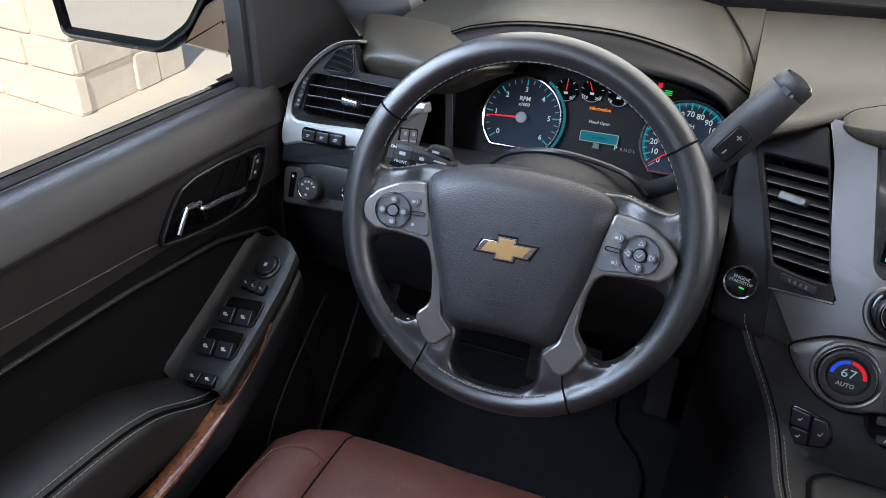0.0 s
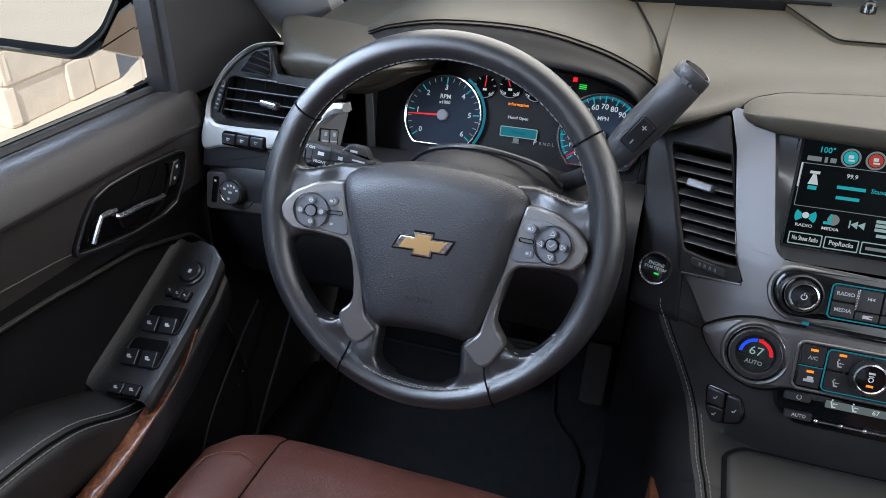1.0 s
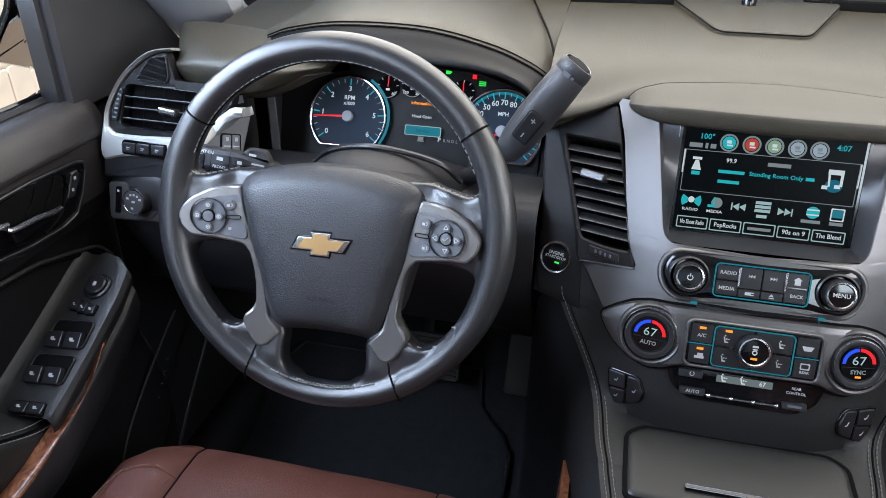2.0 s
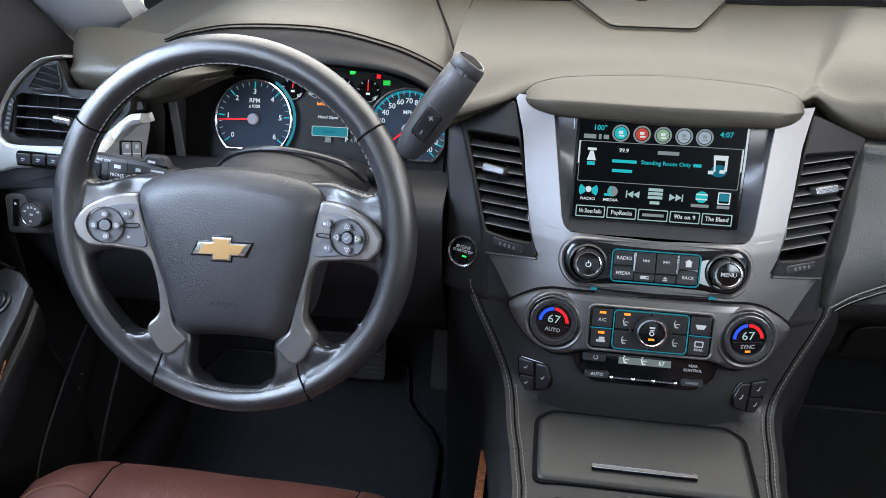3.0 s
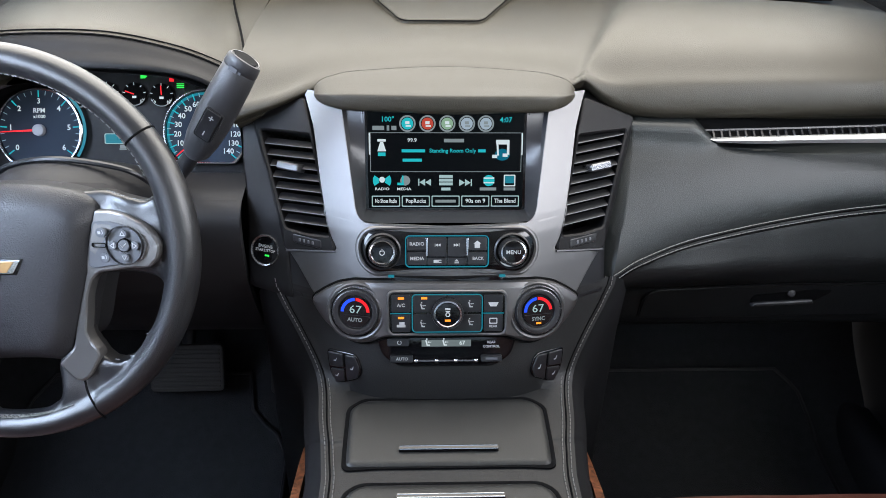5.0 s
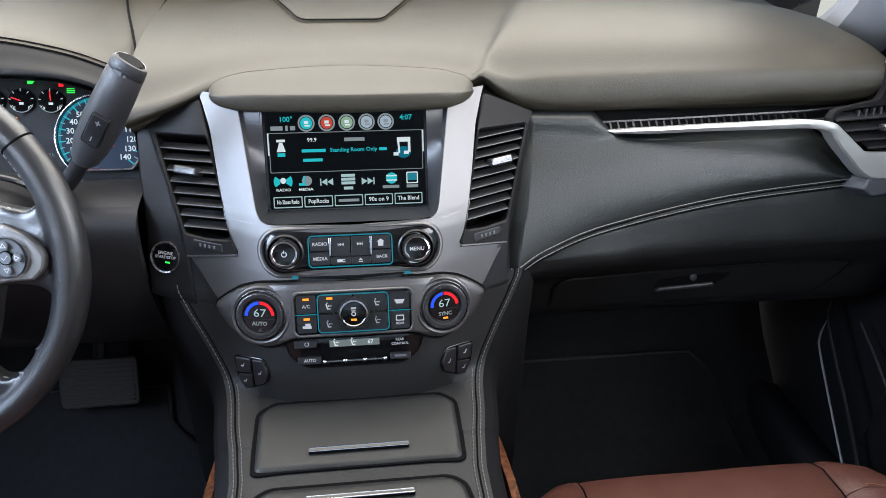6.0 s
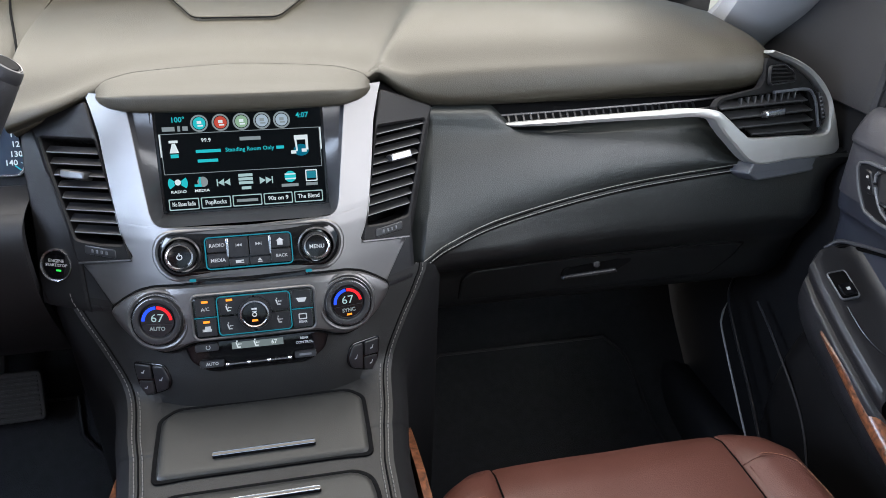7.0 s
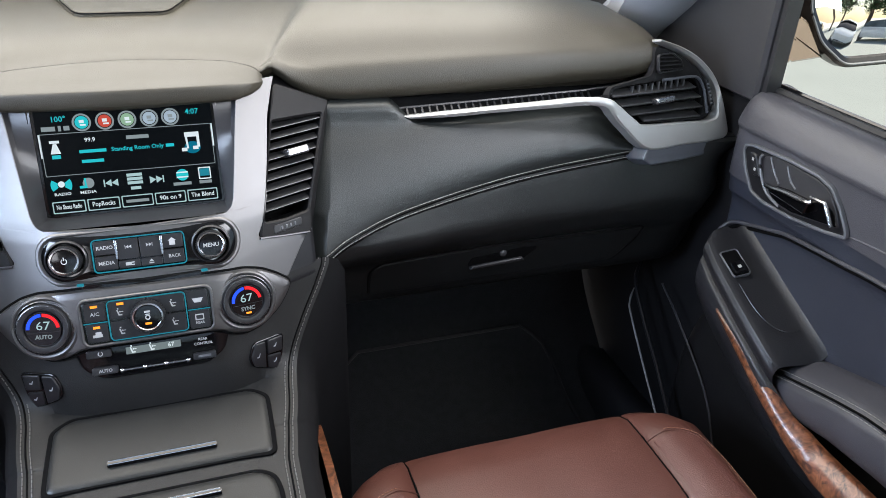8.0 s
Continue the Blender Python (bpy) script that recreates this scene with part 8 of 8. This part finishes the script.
# ---- outside: mirrors, stone pillar, lot ----
def wing_mirror(s):
    q = (lambda x, y, z: V((x, y, z))) if s < 0 else (lambda x, y, z: V((-x + 0.005, y + 0.03, z - 0.006)))
    t = thing("wing_mirror", "black framed outside mirror on a brown arm", "mirror", q(-1.0, 0.9, 0.80), group="outside mirrors")
    o = rounded([(-1.298, 0.790), (-1.095, 0.786), (-1.030, 0.826), (-0.985, 0.885), (-0.975, 1.00), (-1.00, 1.04), (-1.29, 1.03), (-1.315, 0.99)], 0.02, 5)
    a0, c = (0.31, 0.15) if s > 0 else (0.36, -0.02)
    eye = V((-0.09, 0.0, 1.08)) if s > 0 else V((-0.27, 0.0, 1.08))

    def tilt(x, z, e):
        """The mirror leans inwards by 20 degrees and a little upwards."""
        d = V((x, 0.872, z)) - eye
        k = (0.872 - eye.y + a0 * (eye.x + 1.14) + c * (eye.z - 0.9)) / (d.y - a0 * d.x - c * d.z)
        p = eye + d * k
        return q(p.x, p.y + e, p.z)
    lines = [(inset(o, 0.018), 0.004), (inset(o, 0.016), -0.004), (inset(o, 0.006), -0.008), (o, -0.002), (inset(o, -0.002), 0.012), (inset(o, 0.006), 0.07), (inset(o, 0.05), 0.115)]
    part("housing", loft([[tilt(x, z, e) for x, z in oo] for oo, e in lines], closed=True), GLOSS, t)
    part("bright_bead", tube([tilt(x, z, -0.0068) for x, z in inset(o, 0.007)] , 0.0022, 6), GREYBLUE, t)
    g = inset(o, 0.0165)
    gx, gz = sum(p[0] for p in g) / len(g), sum(p[1] for p in g) / len(g)
    sag = 0.007 if s > 0 else 0.0
    part("mirror_glass", loft([[tilt(x, z, 0.004) for x, z in g]] + [[tilt(gx + (x - gx) * k, gz + (z - gz) * k, 0.003 - sag * (1 - k * k)) for x, z in g] for k in (1, 0.9, 0.8, 0.7, 0.6, 0.5, 0.4, 0.3, 0.2, 0.1, 0.02)], closed=True, caps=True), MIRROR, t)
    a = rounded([(-1.070, 0.800), (-0.930, 0.788), (-0.905, 0.795), (-0.905, 0.890), (-0.960, 0.895), (-1.02, 0.86)], 0.006, 3)
    part("arm", loft([[q(x, y, z) for x, z in inset(a, d)] for d, y in ((0.004, 0.885), (0, 0.890), (0, 0.96), (0.01, 0.97))], closed=True, caps=True), BROWN, t, "glossy brown mirror arm")
    for z in (0.800, 0.842, 0.880):
        part("arm_groove", tube([q(-0.985, 0.884, z), q(-0.905, 0.884, z - 0.006)], 0.0032, 6), GLOSS, t)
    return t


wing_mirror(-1)
wing_mirror(1)

pillar = thing("stone_pillar", "pale limestone block pillar standing on the forecourt", "pillar", (-5.35, 4.4, -0.75))
PX, PY = -4.62, 3.66
random.seed(5)
ux, uy = V((-1, 0.13, 0)), V((-0.13, 1, 0))
part("core", loft([[V((PX, PY, z)) + ux * a + uy * b for a, b in ((0.03, 0.03), (1.9, 0.03), (1.9, 1.30), (0.03, 1.30))] for z in (-0.75, 4.0)], closed=True, caps=True), MORTAR, pillar)


def block(w, h, d):
    o = rrect(w, h, 0.028, 3)
    return slab([(x + random.uniform(-0.005, 0.005), y + random.uniform(-0.005, 0.005)) for x, y in o], d + random.uniform(-0.012, 0.012), -0.05, 0.008, I4)


shapes = {}
for face, (org, ex, length) in enumerate(((V((PX, PY, 0)), ux, 1.9), (V((PX, PY, 0)), uy, 1.30))):
    z = -0.75
    row = 0
    while z < 2.6:
        h = (0.30, 0.24, 0.34, 0.27)[row % 4]
        a = 0.0
        while a < length - 0.05:
            w = min(length - a, random.choice((0.30, 0.42, 0.55, 0.64)))
            if length - a - w < 0.25:
                w = length - a
            kk = (round(w, 2), h)
            if kk not in shapes:
                bmt = block(w - 0.014, h - 0.014, 0.02)
                me = bpy.data.meshes.new("stone")
                bmesh.ops.recalc_face_normals(bmt, faces=bmt.faces[:])
                bmt.to_mesh(me)
                bmt.free()
                me.materials.append(STONE)
                shapes[kk] = me
            ob = new("stone", shapes[kk])
            c = org + ex * (a + w / 2) + V((0, 0, z + h / 2)) + (uy * 0.03 if face == 0 else ux * 0.03)
            m = frame_from(c, ex if face == 0 else -ex, (0, 0, 1))
            if (m.to_3x3() @ V((0, 0, 1))).dot(uy if face == 0 else ux) > 0:
                m = frame_from(c, -ex if face == 0 else ex, (0, 0, 1))
            ob.parent = pillar
            ob.matrix_parent_inverse = Matrix.Translation(pillar.location).inverted()
            ob.matrix_basis = m
            a += w
        z += h
        row += 1

# ---- the lot on the passenger side and behind ----
PAINT_W = mat("white_car_paint", (0.75, 0.76, 0.77), 0.2, coat=0.8, var=0.03)
PAINT_G = mat("grey_car_paint", (0.16, 0.17, 0.19), 0.22, metal=0.5, coat=0.8, var=0.05)
LEAF = mat("tree_leaves", (0.055, 0.095, 0.030), 0.6, var=0.5, blotch=1.5)
BARK = mat("tree_bark", (0.13, 0.09, 0.06), 0.9, var=0.3)
TIMBER = mat("pole_timber", (0.16, 0.12, 0.09), 0.9, var=0.25)
def parked_car(x, y, turn, paint, label):
    t = thing("parked_car", label, "car", (x, y, -0.75), group="parked cars")
    m = Matrix.Translation((x, y, -0.75)) @ Matrix.Rotation(radians(turn), 4, "Z")
    low = [(-2.25, 0.35, 0.70), (-2.28, 0.62, 0.78), (-2.0, 0.92, 0.84), (-0.9, 0.98, 0.90), (0.9, 0.96, 0.90), (1.9, 0.86, 0.84), (2.25, 0.62, 0.74), (2.22, 0.35, 0.70)]
    part("body", loft([[m @ V(p) for p in ((u, -w, 0.28), (u, -w - 0.04, h * 0.6), (u, -w + 0.06, h), (u, 0, h + 0.03), (u, w - 0.06, h), (u, w + 0.04, h * 0.6), (u, w, 0.28))] for u, h, w in low], closed=True, caps=True), paint, t)
    cab = [(-1.75, 0.92, 0.70), (-1.35, 1.40, 0.62), (-0.4, 1.50, 0.60), (0.35, 1.44, 0.60), (1.10, 0.94, 0.70)]
    part("roof", loft([[m @ V(p) for p in ((u, -w, h - 0.03), (u, -w + 0.1, h), (u, 0, h + 0.03), (u, w - 0.1, h), (u, w, h - 0.03))] for u, h, w in cab[1:4]]), paint, t)
    part("glasshouse", loft([[m @ V(p) for p in ((u, -w - 0.12, 0.90), (u, -w, max(0.9, h - 0.04)), (u, w, max(0.9, h - 0.04)), (u, w + 0.12, 0.90))] for u, h, w in cab], caps=True), GLOSS, t)
    for u in (-1.4, 1.4):
        for s in (-1, 1):
            wm = m @ Matrix.Translation((u, s * 0.86, 0.33)) @ Matrix.Rotation(radians(-90 * s), 4, "X")
            w = part("wheel", lathe([(0.20, 0.06), (0.31, 0.06), (0.33, 0.02), (0.33, -0.15), (0.20, -0.15)], wm, 24), RUBBER, t)
            part("rim", lathe([(0.21, 0.05), (0.18, 0.03), (0.06, 0.06), (0.0004, 0.06)], wm, 20), SILVER, w)
    return t


parked_car(6.0, -14.0, 80, PAINT_W, "white parked saloon on the far side of the lot")
parked_car(3.2, -17.5, 95, PAINT_W, "white parked car facing the lot with dark windows")
parked_car(9.5, -17.0, 70, PAINT_G, "grey parked saloon with dark windows")
parked_car(0.4, -19.0, 92, PAINT_G, "dark grey parked car behind the white ones")


def leafy_tree(x, y, h, seed):
    rnd = random.Random(seed)
    t = thing("leafy_tree", "tall broad green tree at the edge of the lot", "tree", (x, y, -0.75), group="trees by the lot")
    part("trunk", tube(crom([(x, y, -0.75), (x + 0.1, y, h * 0.3), (x - 0.1, y, h * 0.65)], 8), [0.28 - 0.025 * i for i in range(8)], 10), BARK, t)
    bm = bmesh.new()
    for k in range(26):
        c = V((x + rnd.gauss(0, h * 0.22), y + rnd.gauss(0, h * 0.22), h * rnd.uniform(0.35, 0.95)))
        tube([(x, y, h * 0.35), c], 0.05, 4, bm)
    part("limb", bm, BARK, t)
    vs, fs = [], []
    for k in range(60):
        c = V((x + rnd.gauss(0, h * 0.24), y + rnd.gauss(0, h * 0.24), h * rnd.uniform(0.32, 1.0)))
        for q in range(50):
            p = c + V((rnd.gauss(0, 0.5), rnd.gauss(0, 0.5), rnd.gauss(0, 0.4)))
            a, b = V((rnd.uniform(-1, 1), rnd.uniform(-1, 1), rnd.uniform(-1, 1))).normalized() * 0.20, V((rnd.uniform(-1, 1), rnd.uniform(-1, 1), rnd.uniform(-1, 1))).normalized() * 0.13
            n = len(vs)
            vs += [p - a, p + b, p + a, p - b]
            fs.append((n, n + 1, n + 2, n + 3))
    me = bpy.data.meshes.new("crown")
    me.from_pydata([tuple(v) for v in vs], [], fs)
    me.materials.append(LEAF)
    ob = new("crown", me)
    ob.parent = t
    ob.matrix_parent_inverse = Matrix.Translation(t.location).inverted()
    return t


for i, (x, y, h) in enumerate(((-3, -42, 7.0), (5, -46, 8.5), (12, -44, 6.5), (19, -48, 8.0), (-10, -46, 7.5), (27, -45, 7.0))):
    leafy_tree(x, y, h, 40 + i)
for x in (2.5, 17.0):
    pole = thing("utility_pole", "weathered timber utility pole with a crossarm", "utility pole", (x, -36, -0.75), group="utility poles")
    part("post", tube([(x, -36, -0.75), (x, -36, 9.5)], [0.16, 0.11], 10), TIMBER, pole)
    part("crossarm", tube([(x, -37.1, 8.8), (x, -34.9, 8.8)], 0.07, 6), TIMBER, pole)
for k, (dy, z) in enumerate(((-1.0, 8.9), (0.0, 8.2), (1.0, 8.9), (0.1, 7.4))):
    wire = part("overhead_wire", tube(crom([(-30, -36 + dy, z + 0.2), (-14, -36 + dy, z - 0.5), (2.5, -36 + dy, z), (10, -36 + dy, z - 0.4), (17, -36 + dy, z), (40, -36 + dy, z)], 40), 0.022, 5), GLOSS)
    tagged(wire, "dark overhead wire strung between the poles", "wire", group="overhead wires")
